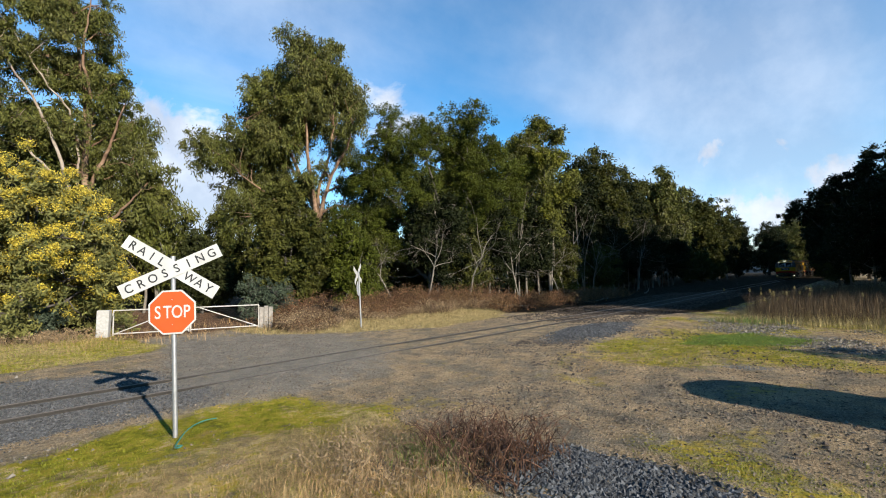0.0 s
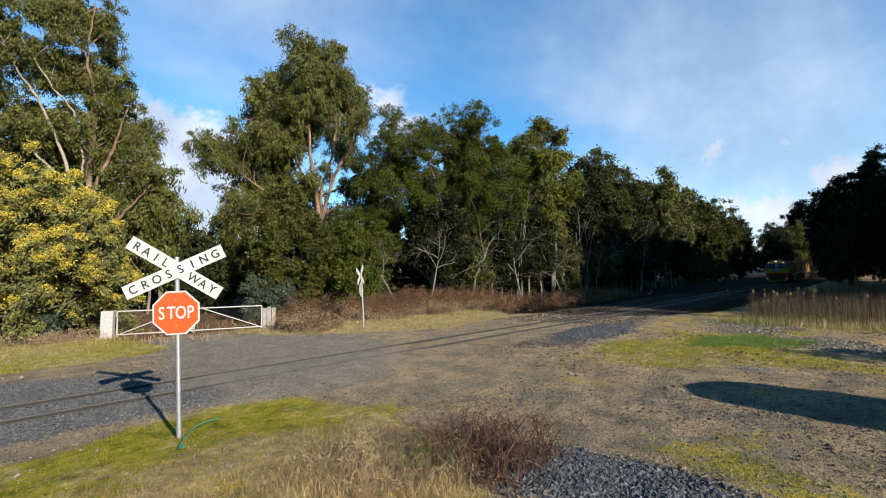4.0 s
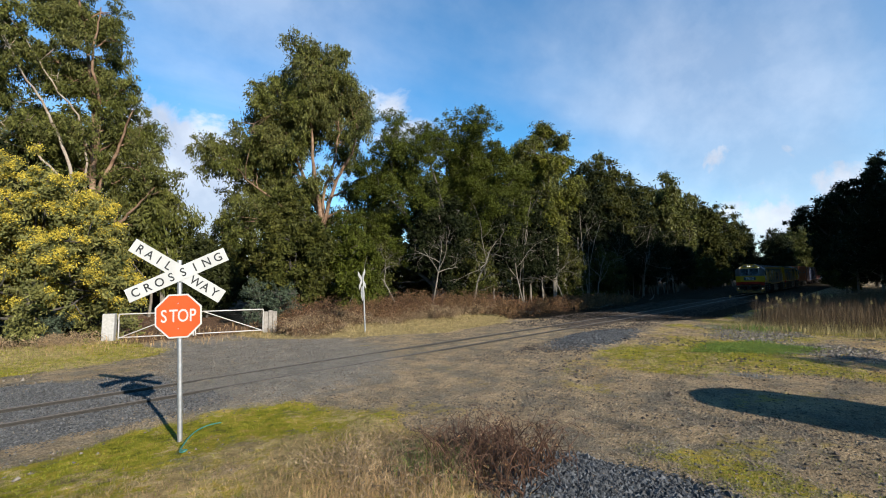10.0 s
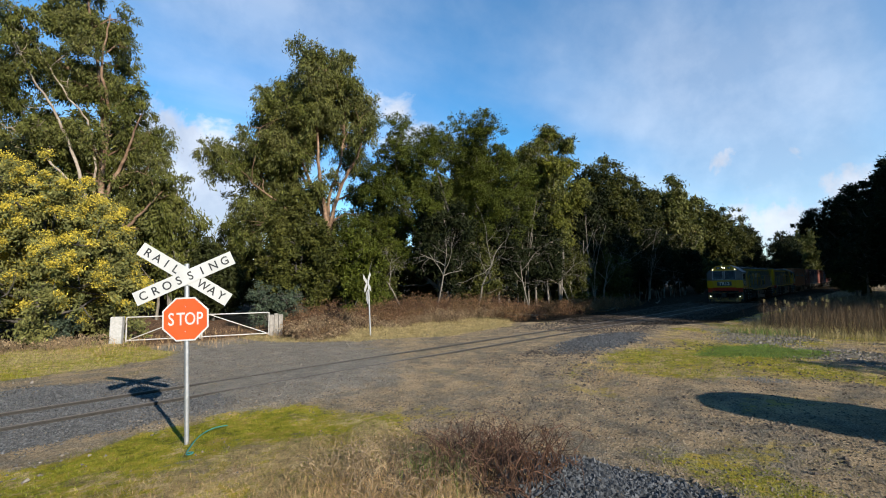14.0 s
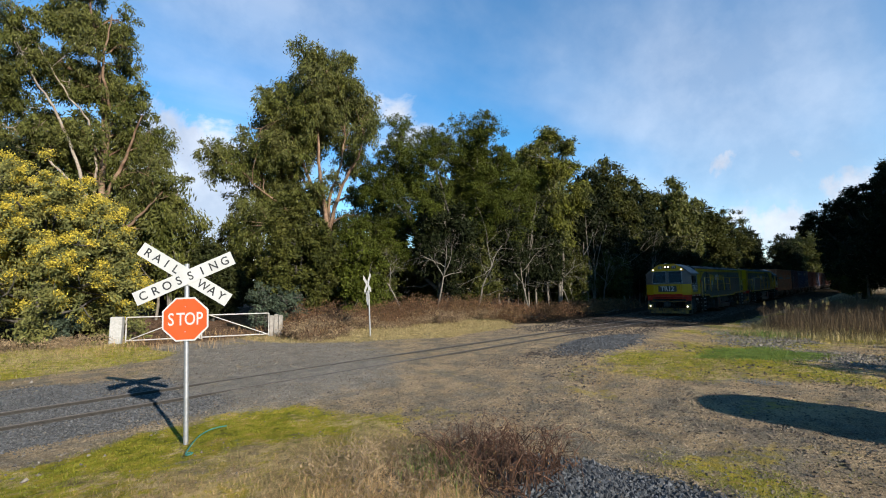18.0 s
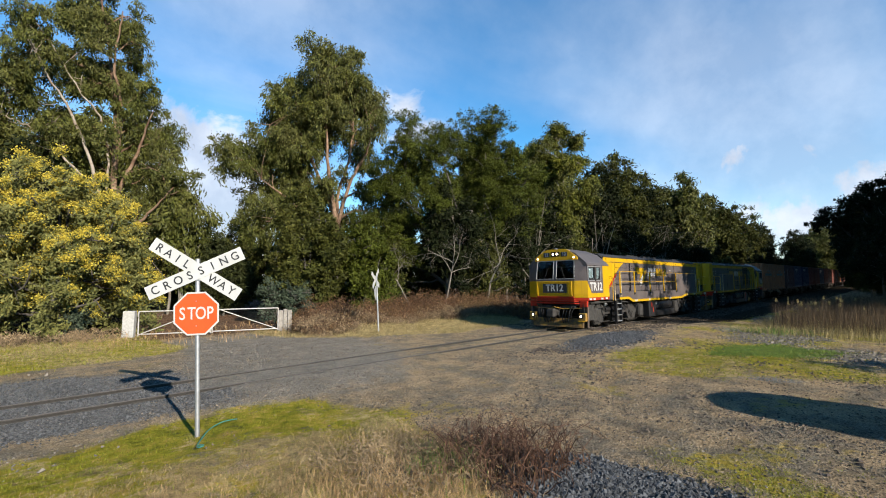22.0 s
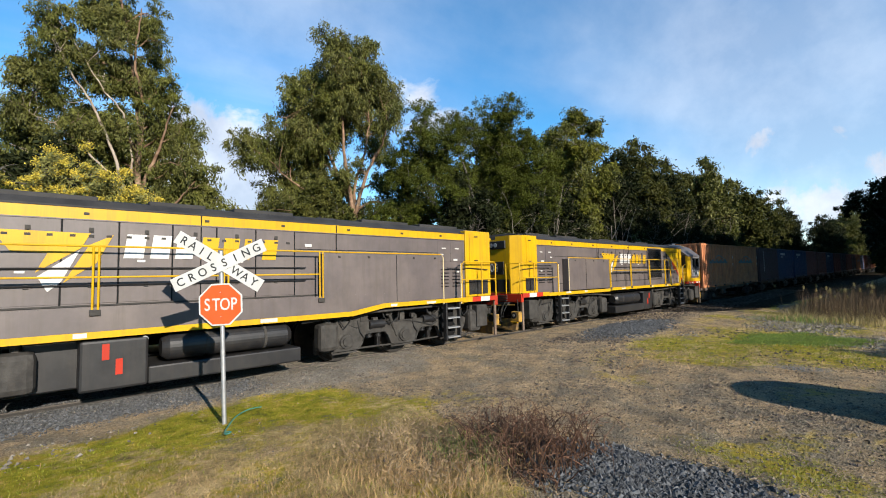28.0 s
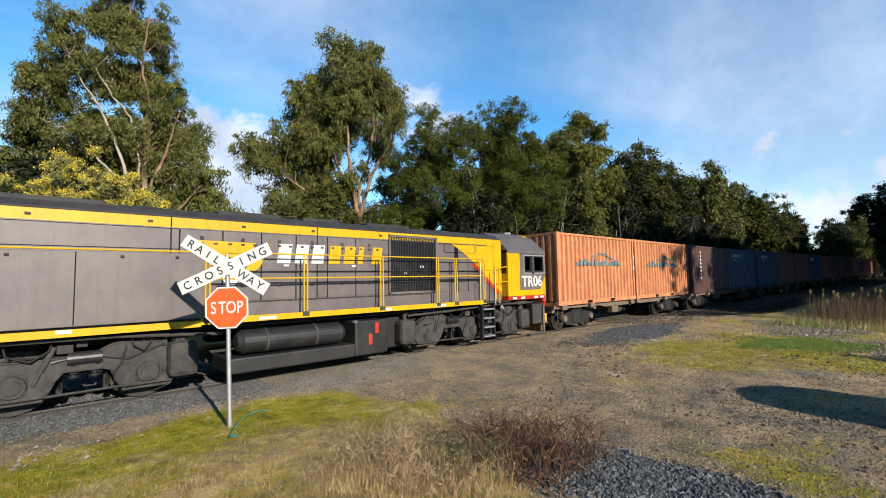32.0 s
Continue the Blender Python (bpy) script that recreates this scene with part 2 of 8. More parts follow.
M_BANKGRASS = mat("bleached_grass", (0.34, 0.275, 0.135), (0.18, 0.14, 0.055), 0.8, scale=2, island=0.45, translucent=0.2, tone=0.85, spec=0.1)
M_BLADE = mat("green_grass", (0.22, 0.22, 0.020), (0.12, 0.13, 0.014), 0.7, scale=2, island=0.4, translucent=0.3, tone=0.92, spec=0.2)
M_LUSH = mat("fresh_grass", (0.16, 0.24, 0.02), (0.08, 0.14, 0.015), 0.7, scale=2, island=0.35, translucent=0.2)
# dark earth for clods; on the far ballast it stands for tree shade
M_EARTHSHADE = mat("earth_and_shade", (0.10, 0.075, 0.055), (0.045, 0.034, 0.026), 0.95, scale=14, island=0.4)
M_STRAWLEAF = mat("straw_leaf", (0.36, 0.26, 0.14), (0.17, 0.11, 0.06), 0.85, scale=2, island=0.5, translucent=0.1)
M_STONE = mat("bluestone", (0.135, 0.136, 0.137), (0.048, 0.049, 0.051), 0.85, scale=20, island=0.55, bump=0.01, bscale=90, tone=0.62, spec=0.2)
M_RUBBLE = mat("dark_bluestone", (0.105, 0.110, 0.115), (0.036, 0.038, 0.041), 0.85, scale=20, island=0.6, spec=0.25, bump=0.01, bscale=90)
M_GRIT = mat("brown_grit", (0.225, 0.180, 0.130), (0.095, 0.075, 0.054), 0.95, scale=15, island=0.5, spec=0.1)
M_CREAM = mat("cream_rail", (0.62, 0.50, 0.28), (0.48, 0.38, 0.20), 0.5, scale=6)
M_PEBBLE = mat("pale_pebble", (0.200, 0.172, 0.135), (0.115, 0.098, 0.078), 0.9, scale=15, island=0.5)
M_RUST = mat("rail_rust", (0.085, 0.077, 0.068), (0.045, 0.041, 0.037), 0.8, 0.3, scale=25, bump=0.01, bscale=120, tone=0.50, spec=0.2)
M_RAILTOP = mat("rail_head", (0.25, 0.22, 0.19), (0.13, 0.11, 0.095), 0.6, 0.3, scale=30, tone=0.72, spec=0.2)
M_SLEEPER = mat("sleeper_wood", (0.11, 0.085, 0.065), (0.055, 0.043, 0.035), 0.9, scale=9, bump=0.02, bscale=30, obj=0.25, tone=0.68, spec=0.2)
M_GALV = mat("galvanised_steel", (0.50, 0.51, 0.52), (0.36, 0.37, 0.38), 0.48, 0.7, scale=14, c3=(0.30, 0.29, 0.27), s3=2.0, f3=0.5)
M_SIGNWHITE = mat("sign_white", (0.80, 0.80, 0.77), (0.72, 0.72, 0.69), 0.45, scale=4, c3=(0.55, 0.53, 0.47), s3=2.5, f3=0.35, tone=0.46, streak=0.12)
M_SIGNBLACK = mat("sign_black", (0.02, 0.02, 0.02), (0.012, 0.012, 0.012), 0.5)
M_SIGNRED = mat("sign_red", (0.86, 0.10, 0.02), (0.78, 0.085, 0.018), 0.4, scale=3, c3=(0.70, 0.11, 0.04), s3=2.5, f3=0.4, tone=0.64, spec=0.25)
M_SIGNBACK = mat("sign_back_alloy", (0.52, 0.53, 0.55), (0.44, 0.45, 0.47), 0.5, 0.6, scale=8, tone=0.82)
M_CONCRETE = mat("concrete", (0.48, 0.47, 0.44), (0.34, 0.33, 0.31), 0.9, scale=12, bump=0.015, bscale=40, c3=(0.22, 0.22, 0.19), s3=2.0, f3=0.5)
M_POSTWOOD = mat("grey_wood", (0.34, 0.31, 0.27), (0.19, 0.17, 0.145), 0.9, scale=9, bump=0.02, bscale=30)
M_WIRE = mat("gate_wire", (0.22, 0.19, 0.16), (0.14, 0.12, 0.10), 0.7, 0.4, scale=12)
M_GATE = mat("gate_pipe", (0.62, 0.60, 0.56), (0.46, 0.43, 0.39), 0.55, 0.4, scale=12, c3=(0.32, 0.22, 0.15), s3=3.0, f3=0.5)
M_HOSE = mat("green_hose", (0.05, 0.26, 0.20), (0.03, 0.18, 0.14), 0.5)

M_YELLOW = mat("loco_yellow", (0.66, 0.392, 0.004), (0.58, 0.335, 0.004), 0.42, scale=2.0, c3=(0.52, 0.30, 0.03), s3=1.1, f3=0.45, tone=0.56, spec=0.18, streak=0.3)
M_GREY = mat("loco_grey", (0.126, 0.104, 0.102), (0.094, 0.078, 0.076), 0.5, scale=2.5, c3=(0.19, 0.155, 0.135), s3=0.9, f3=0.6, tone=0.58, spec=0.35, streak=0.45)
M_ROOF = mat("loco_roof", (0.05, 0.05, 0.052), (0.028, 0.028, 0.03), 0.7, scale=5, c3=(0.10, 0.095, 0.09), s3=1.0, f3=0.6, tone=0.40, spec=0.2)
M_CABROOF = mat("cab_roof_grey", (0.185, 0.165, 0.165), (0.14, 0.125, 0.125), 0.55, scale=5, c3=(0.25, 0.22, 0.21), s3=1.0, f3=0.5, tone=0.36, spec=0.3)
M_RED = mat("loco_red", (0.62, 0.040, 0.014), (0.46, 0.030, 0.012), 0.55, scale=4, c3=(0.22, 0.04, 0.025), s3=2.0, f3=0.7, tone=0.52, spec=0.15, streak=0.35)
M_DIRTYEL = mat("dirty_yellow", (0.55, 0.30, 0.02), (0.16, 0.09, 0.02), 0.7, scale=5, c3=(0.05, 0.04, 0.03), s3=3.0, f3=0.75)
M_PLOUGH = mat("plough_grime", (0.34, 0.18, 0.02), (0.05, 0.035, 0.02), 0.8, scale=6, c3=(0.02, 0.017, 0.015), s3=4.0, f3=0.95)
M_WHITE = mat("loco_white", (0.80, 0.79, 0.76), (0.66, 0.64, 0.60), 0.5, scale=4, tone=0.47, streak=0.3)
M_UNDER = mat("underframe_grime", (0.105, 0.099, 0.090), (0.048, 0.045, 0.042), 0.75, scale=7, c3=(0.026, 0.024, 0.022), s3=2.6, f3=0.7, bump=0.012, bscale=40, tone=0.38, spec=0.2, streak=0.3)
M_TANK = mat("tank_black", (0.035, 0.036, 0.04), (0.02, 0.02, 0.023), 0.42, scale=5, c3=(0.09, 0.085, 0.08), s3=1.2, f3=0.6, tone=0.32, spec=0.3, streak=0.2)
M_BLACK = mat("black_void", (0.012, 0.012, 0.013), (0.008, 0.008, 0.009), 0.6, tone=0.40, spec=0.1)
M_STEEL = mat("wheel_steel", (0.13, 0.12, 0.11), (0.06, 0.055, 0.05), 0.55, 0.6, scale=9, c3=(0.20, 0.15, 0.11), s3=3.0, f3=0.5, tone=0.30, spec=0.2)
M_RUBBER = mat("rubber", (0.02, 0.02, 0.02), (0.012, 0.012, 0.012), 0.8, tone=0.60, spec=0.25)
M_LAMP = glow("lamp_glow", (1.0, 0.76, 0.50), 3.5)
M_BOX1 = mat("container_orange", (0.54, 0.225, 0.100), (0.42, 0.155, 0.068), 0.65, scale=3, c3=(0.25, 0.10, 0.055), s3=1.4, f3=0.8, tone=0.72, spec=0.15, streak=0.7)
M_BOX2 = mat("container_red", (0.24, 0.060, 0.036), (0.18, 0.045, 0.028), 0.6, scale=3, c3=(0.12, 0.042, 0.03), s3=0.8, f3=0.6, streak=0.4)
M_BOX3 = mat("container_blue", (0.022, 0.038, 0.10), (0.017, 0.03, 0.08), 0.55, scale=3, c3=(0.04, 0.045, 0.065), s3=0.8, f3=0.5, streak=0.35)
M_BOX4 = mat("container_maroon", (0.085, 0.030, 0.027), (0.065, 0.024, 0.021), 0.6, scale=3, c3=(0.05, 0.03, 0.026), s3=0.8, f3=0.6, streak=0.3)
M_TEAL = mat("teal_lettering", (0.03, 0.15, 0.18), (0.03, 0.12, 0.15), 0.6, scale=9, c3=(0.40, 0.22, 0.13), s3=6.0, f3=0.7)
M_WAGON = mat("wagon_frame", (0.17, 0.115, 0.078), (0.075, 0.054, 0.040), 0.75, scale=5, c3=(0.10, 0.075, 0.06), s3=1.3, f3=0.8)
M_SEAL = mat("window_seal", (0.30, 0.30, 0.30), (0.20, 0.20, 0.20), 0.6)
M_WINSKY = mat("window_blind", (0.72, 0.80, 0.80), (0.62, 0.70, 0.70), 0.7, scale=3)
M_CAR = mat("car_paint", (0.03, 0.032, 0.036), (0.025, 0.027, 0.03), 0.25, 0.3, coat=0.8)


def glass_mat(name, tint, rough=0.03):
    m = bpy.data.materials.new(name)
    m.use_nodes = True
    b = m.node_tree.nodes["Principled BSDF"]
    b.inputs["Base Color"].default_value = (*tint, 1)
    b.inputs["Roughness"].default_value = rough
    b.inputs["Transmission Weight"].default_value = 1.0
    b.inputs["IOR"].default_value = 1.3
    return m


M_GLASS = glass_mat("cab_glass", (0.20, 0.24, 0.26))


# ---- mesh helpers ----
def part(name, bm, material, parent=None, label="", smooth=False):
    """Links a bmesh as one mesh object, under a thing or a part."""
    me = bpy.data.meshes.new(name)
    bm.to_mesh(me)
    bm.free()
    me.materials.append(material)
    if smooth:
        me.shade_smooth()
    ob = new(name, me)
    if parent:
        ob.parent = parent
    if label:
        ob["label"] = label
    return ob


def empty(name, m=None):
    ob = new(name)
    ob.empty_display_size = 0.3
    if m is not None:
        ob.matrix_world = m
    return ob


def box(bm, x0, x1, y0, y1, z0, z1, bevel=0.0, m=None):
    r = bmesh.ops.create_cube(bm, size=1.0)
    vs = r["verts"]
    for v in vs:
        v.co = Vector(((x0 + x1) / 2 + v.co.x * (x1 - x0), (y0 + y1) / 2 + v.co.y * (y1 - y0), (z0 + z1) / 2 + v.co.z * (z1 - z0)))
    if bevel:
        es = list({e for v in vs for e in v.link_edges})
        r = bmesh.ops.bevel(bm, geom=es, offset=bevel, segments=2, affect="EDGES", profile=0.5)
        vs = list({v for f in r["faces"] for v in f.verts} | {v for v in vs if v.is_valid})
    if m is not None:
        bmesh.ops.transform(bm, matrix=m, verts=[v for v in vs if v.is_valid])
    return bm


def cyl(bm, p, q, r, r2=None, n=12, caps=True):
    """A tube from p to q."""
    p, q = Vector(p), Vector(q)
    d = q - p
    m = Matrix.Translation((p + q) / 2) @ d.to_track_quat("Z", "Y").to_matrix().to_4x4()
    bmesh.ops.create_cone(bm, cap_ends=caps, segments=n, radius1=r, radius2=r if r2 is None else r2, depth=d.length, matrix=m)
    return bm


def pipe(bm, pts, r, n=8):
    """One bent tube through the points."""
    pts = [Vector(p) for p in pts]
    rings, side = [], None
    for i, p in enumerate(pts):
        d = (pts[min(i + 1, len(pts) - 1)] - pts[max(i - 1, 0)]).normalized()
        if side is None:
            side = d.orthogonal()
        side = (side - d * side.dot(d)).normalized()
        if side.length < 0.5:
            side = d.orthogonal().normalized()
        other = d.cross(side)
        rings.append([bm.verts.new(p + r * (math.cos(6.2832 * k / n) * side + math.sin(6.2832 * k / n) * other)) for k in range(n)])
    for a, b in zip(rings[:-1], rings[1:]):
        for k in range(n):
            bm.faces.new((a[k], a[(k + 1) % n], b[(k + 1) % n], b[k]))
    bm.faces.new(rings[0][::-1])
    bm.faces.new(rings[-1])
    return bm


def prism(bm, outline, y0, y1):
    """An outline of (x, z) points drawn out from y0 to y1."""
    a = [bm.verts.new((x, y0, z)) for x, z in outline]
    b = [bm.verts.new((x, y1, z)) for x, z in outline]
    n = len(a)
    bm.faces.new(a)
    bm.faces.new(b[::-1])
    for i in range(n):
        bm.faces.new((a[i], b[i], b[(i + 1) % n], a[(i + 1) % n]))
    bmesh.ops.recalc_face_normals(bm, faces=bm.faces)
    return bm


def B():
    return bmesh.new()


def mesh_np(name, verts, faces, material, parent=None, smooth=False):
    """A mesh from numpy arrays: verts (n, 3), faces (m, k)."""
    me = bpy.data.meshes.new(name)
    verts, faces = np.asarray(verts, np.float32), np.asarray(faces, np.int32)
    k = faces.shape[1]
    me.vertices.add(len(verts))
    me.vertices.foreach_set("co", verts.ravel())
    me.loops.add(faces.size)
    me.loops.foreach_set("vertex_index", faces.ravel())
    me.polygons.add(len(faces))
    me.polygons.foreach_set("loop_start", np.arange(0, faces.size, k, dtype=np.int32))
    me.update(calc_edges=True)
    me.materials.append(material)
    me.shade_smooth() if smooth else me.shade_flat()
    ob = new(name, me)
    if parent:
        ob.parent = parent
    return ob


def letters(text, size, material, m, name, parent, depth=0.004, spacing=1.0, sx=1.0, bold=0.022):
    """Lettering as a mesh, in the plane of m (x to the right, y up), centred."""
    cu = bpy.data.curves.new("text", "FONT")
    cu.body, cu.size, cu.align_x, cu.align_y, cu.extrude, cu.space_character = text, size, "CENTER", "CENTER", depth, spacing
    cu.offset = size * bold
    cu.resolution_u = 4
    tmp = bpy.data.objects.new("text", cu)
    scene.collection.objects.link(tmp)
    dg = bpy.context.evaluated_depsgraph_get()
    me = bpy.data.meshes.new_from_object(tmp.evaluated_get(dg))
    bpy.data.objects.remove(tmp)
    me.transform(m @ Matrix.Diagonal((sx, 1, 1, 1)))
    me.materials.clear()
    me.materials.append(material)
    ob = new(name, me)
    ob.parent = parent
    return ob


# ---- the line of the track ----
def track_y(x):
    return -0.0108 * max(0.0, x - 13.0)


def track_z(x):
    return 0.0088 * max(0.0, x - 30.0)


# ---- ground: one sheet, finer near the viewer ----
def inside(px, py, poly):
    r = np.zeros(px.shape, bool)
    n = len(poly)
    for i in range(n):
        (x1, y1), (x2, y2) = poly[i], poly[(i + 1) % n]
        c = (y1 > py) != (y2 > py)
        r ^= c & (px < (x2 - x1) * (py - y1) / (y2 - y1 + 1e-9) + x1)
    return r


def blur(a, k):
    for _ in range(k):
        a = (a + np.roll(a, 1, 0) + np.roll(a, -1, 0) + np.roll(a, 1, 1) + np.roll(a, -1, 1)) / 5
    return a


def wave(px, py, s, seed):
    """Cheap smooth noise between -1 and 1."""
    g = np.random.default_rng(seed)
    out = np.zeros(px.shape)
    for i in range(7):
        a, f, ph = g.uniform(0, 6.28), s * g.uniform(0.6, 1.8), g.uniform(0, 6.28)
        out += np.sin((px * np.cos(a) + py * np.sin(a)) * f + ph + 1.3 * np.sin((py * np.cos(a) - px * np.sin(a)) * f * 0.6 + ph))
    return out / 4.0


GX = np.concatenate([-np.geomspace(3000, 14, 26), np.arange(-12, 34, 0.16), np.geomspace(34, 3000, 60)])
GY = np.concatenate([-np.geomspace(3000, 16, 26), np.arange(-14, -0.95, 0.16), np.array([-0.86, -0.76, -0.67, -0.61, -0.55, -0.50, -0.44, -0.36, -0.2, 0, 0.2, 0.36, 0.44, 0.50, 0.55, 0.61, 0.67, 0.76, 0.86]), np.arange(0.95, 14, 0.16), np.geomspace(14.2, 3000, 50)])
PX, PY = np.meshgrid(GX, GY, indexing="ij")

VERGE = [(-30, -5.5), (-6, -4.3), (0.76, -2.9), (1.5, -2.72), (2.6, -2.35), (3.3, -1.85), (4.0, -2.0), (4.5, -3.0), (4.9, -4.4), (4.6, -5.7), (3.2, -7.4), (0, -12), (-30, -16)]
FAR_LEFT = [(-40, 3.0), (-8, 3.6), (1.8, 4.9), (4.2, 5.9), (4.9, 7.1), (4.4, 12), (3, 40), (-40, 40)]
BANK = [(8.2, 8.4), (8.6, 6.6), (10.5, 4.2), (14, 3.0), (19, 3.4), (22, 5.5), (23, 12), (9, 14)]
LUSH = [(14.3, -6.4), (16.3, -5.9), (18.0, -7.0), (16.6, -8.9), (15.2, -8.4)]
MEADOW = [(9.35, -5.2), (10.9, -4.2), (13.9, -4.1), (17.5, -4.0), (21, -3.4), (26, -4.0), (60, -6), (60, -60), (11.5, -40), (12.5, -11), (11.4, -8.6), (10.2, -6.5)]
MOSS = [(6.1, -7.6), (6.7, -8.7), (7.1, -9.95), (7.4, -13), (5.2, -13), (5.35, -9.5), (5.5, -8.4)]
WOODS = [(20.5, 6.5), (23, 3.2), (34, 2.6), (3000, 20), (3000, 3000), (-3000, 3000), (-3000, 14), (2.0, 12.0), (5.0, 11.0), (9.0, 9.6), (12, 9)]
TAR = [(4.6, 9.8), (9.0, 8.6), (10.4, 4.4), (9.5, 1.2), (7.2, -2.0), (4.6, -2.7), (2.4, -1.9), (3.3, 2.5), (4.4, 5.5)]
# stretch of line under the trees, where shade is painted into the ground
SHADEBED = [(22.5, 3.4), (21.8, 0.5), (23.5, -2.6), (27, -4.4), (60, -5.5), (3000, -60), (3000, 20), (34, 2.6)]
TRACKBED = [(-60, -1.9), (1, -1.9), (3.4, -1.5), (3.4, 2.2), (1, 3.4), (-60, 2.6)]
DRIVE = [(4.0, 9.5), (9.5, 8.4), (11.0, 13.0), (13.5, 24), (8.5, 26), (4.4, 15)]
HEAP_FAR, HEAP_NEAR = (15.6, -2.9), (4.72, -7.65)

wob_x, wob_y = PX + 0.22 * wave(PX, PY, 2.3, 1), PY + 0.22 * wave(PX, PY, 2.3, 2)
m_verge = blur(inside(wob_x, wob_y, VERGE).astype(float), 2)
m_left = blur(inside(wob_x, wob_y, FAR_LEFT).astype(float), 3)
m_bank = blur(inside(wob_x, wob_y, BANK).astype(float), 3)
m_mead = blur(inside(wob_x, wob_y, MEADOW).astype(float), 3)
m_lush = blur(inside(wob_x, wob_y, LUSH).astype(float), 3)
m_tar = blur(inside(wob_x, wob_y, TAR).astype(float), 30)
m_moss = blur(inside(wob_x, wob_y, MOSS).astype(float), 3)
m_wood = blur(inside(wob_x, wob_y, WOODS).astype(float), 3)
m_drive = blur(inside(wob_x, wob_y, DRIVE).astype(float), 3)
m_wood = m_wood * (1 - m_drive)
m_shadebed = blur(inside(wob_x, wob_y, SHADEBED).astype(float), 3)
m_bed = blur(inside(wob_x, wob_y, TRACKBED).astype(float), 3)
h_far = np.exp(-(((PX - HEAP_FAR[0]) / 3.1) ** 2 + ((PY - HEAP_FAR[1] - 0.08 * (PX - 15.4)) / 0.95) ** 2) * 1.2)
ax, ay = PX - HEAP_NEAR[0], PY - HEAP_NEAR[1]
h_near = np.exp(-((ax * 0.98 + ay * 0.2) / 0.52) ** 2 - ((ay * 0.98 - ax * 0.2) / 1.3) ** 2)
patch = wave(PX, PY, 1.1, 5)
fine = wave(PX, PY, 4.0, 6)

grass = np.clip(m_verge * (0.85 + 0.3 * patch) + m_left * (0.75 + 0.4 * patch) + m_mead * (0.48 + 0.55 * patch) + m_lush + m_moss * (0.30 + 0.4 * patch) + 0.25 * m_bank + 0.38 * np.clip(wave(PX, PY, 1.6, 15), 0, 1) * (np.abs(PY) > 2), 0, 1)
dry = np.clip(m_bank * 0.9 + m_wood * 0.6 + m_left * (0.52 - 0.5 * patch) + m_verge * np.clip(0.1 + 0.5 * fine + 0.5 * np.clip((-3.6 - PY) / 1.5, 0, 1), 0, 1) + m_mead * np.clip(0.3 + 0.45 * fine, 0, 1) * (1 - m_lush) + 0.22 * np.clip(wave(PX, PY, 1.9, 16), 0, 1), 0, 1)
stone = np.clip(m_bed + h_far * 1.3 + h_near * 1.3 + m_mead * np.clip(wave(PX, PY, 0.9, 9) * 0.9 - 0.25, 0, 1)
                + np.exp(-((PY - 3.6 - 0.02 * PX) / 0.5) ** 2) * np.clip((PX - 9) / 3, 0, 1) * np.clip((20 - PX) / 3, 0, 1) * 0.8, 0, 1)
PZ = -0.055 + (0.014 * fine + 0.012 * wave(PX, PY, 7.0, 18)) * (np.abs(PY) > 1.4) + 0.05 * wave(PX, PY, 0.5, 8) * np.clip((np.abs(PY) - 1.5) / 2, 0, 1)
rut_c = PY + 6.6 - 0.62 * (PX - 6.0) * np.clip(1 - (PX - 6) / 22, 0.4, 1)
PZ -= 0.022 * (np.exp(-((rut_c - 0.75) / 0.22) ** 2) + np.exp(-((rut_c + 0.75) / 0.22) ** 2)) * (np.abs(PY) > 1.6) * (1 + 0.5 * wave(PX, PY, 1.5, 17))
PZ += 0.0088 * np.clip(PX - 30, 0, 120) + 0.13 * h_far + 0.09 * h_near + 0.35 * m_bank * np.clip((PY - 4) / 4, 0, 1) * np.clip((PX - 9.8) / 1.5, 0, 1)
PZ += (0.05 * np.clip((-3.6 - PY) / 1.5, 0, 1) - 0.035 * np.clip((PY + 4.6) / 1.0, 0, 1)) * m_verge * np.clip(1 + fine, 0, 1)
PZ += 0.6 * np.clip((PY - 9) / 20, 0, 1) * np.clip((200 - np.abs(PX)) / 100, 0, 1)
off = np.abs(np.abs(PY + 0.0108 * np.clip(PX - 13, 0, None)) - 0.567)
PZ += np.where(PY < 0.1, 0.040, 0.030) * np.clip((PX - 3.2) / 0.8, 0, 1) * np.clip((10.5 - PX) / 2, 0, 1) * np.clip((2.2 - np.abs(PY)) / 0.8, 0, 1)
PZ -= 0.007 * np.clip(1.5 - off / 0.05, 0, 1) * np.where(PY < 0, np.clip(np.abs(PX - 6.5) / 4.0, 0.25, 1), 1.0)
idx = np.arange(PX.size).reshape(PX.shape)
quads = np.stack([idx[:-1, :-1], idx[1:, :-1], idx[1:, 1:], idx[:-1, 1:]], -1).reshape(-1, 4)

gm = bpy.data.materials.new("ground_cover")
gm.use_nodes = True
GN, GL = gm.node_tree.nodes, gm.node_tree.links


def gnoise(scale, detail=8.0, rough=0.6):
    n = GN.new("ShaderNodeTexNoise")
    n.inputs["Scale"].default_value, n.inputs["Detail"].default_value, n.inputs["Roughness"].default_value = scale, detail, rough
    GL.new(gco.outputs["Object"], n.inputs["Vector"])
    return n.outputs[0]


def gramp(src, stops):
    r = GN.new("ShaderNodeValToRGB")
    e = r.color_ramp.elements
    while len(e) < len(stops):
        e.new(0.5)
    for el, (p, c) in zip(e, stops):
        el.position, el.color = p, (*c, 1)
    GL.new(src, r.inputs[0])
    return r.outputs[0]


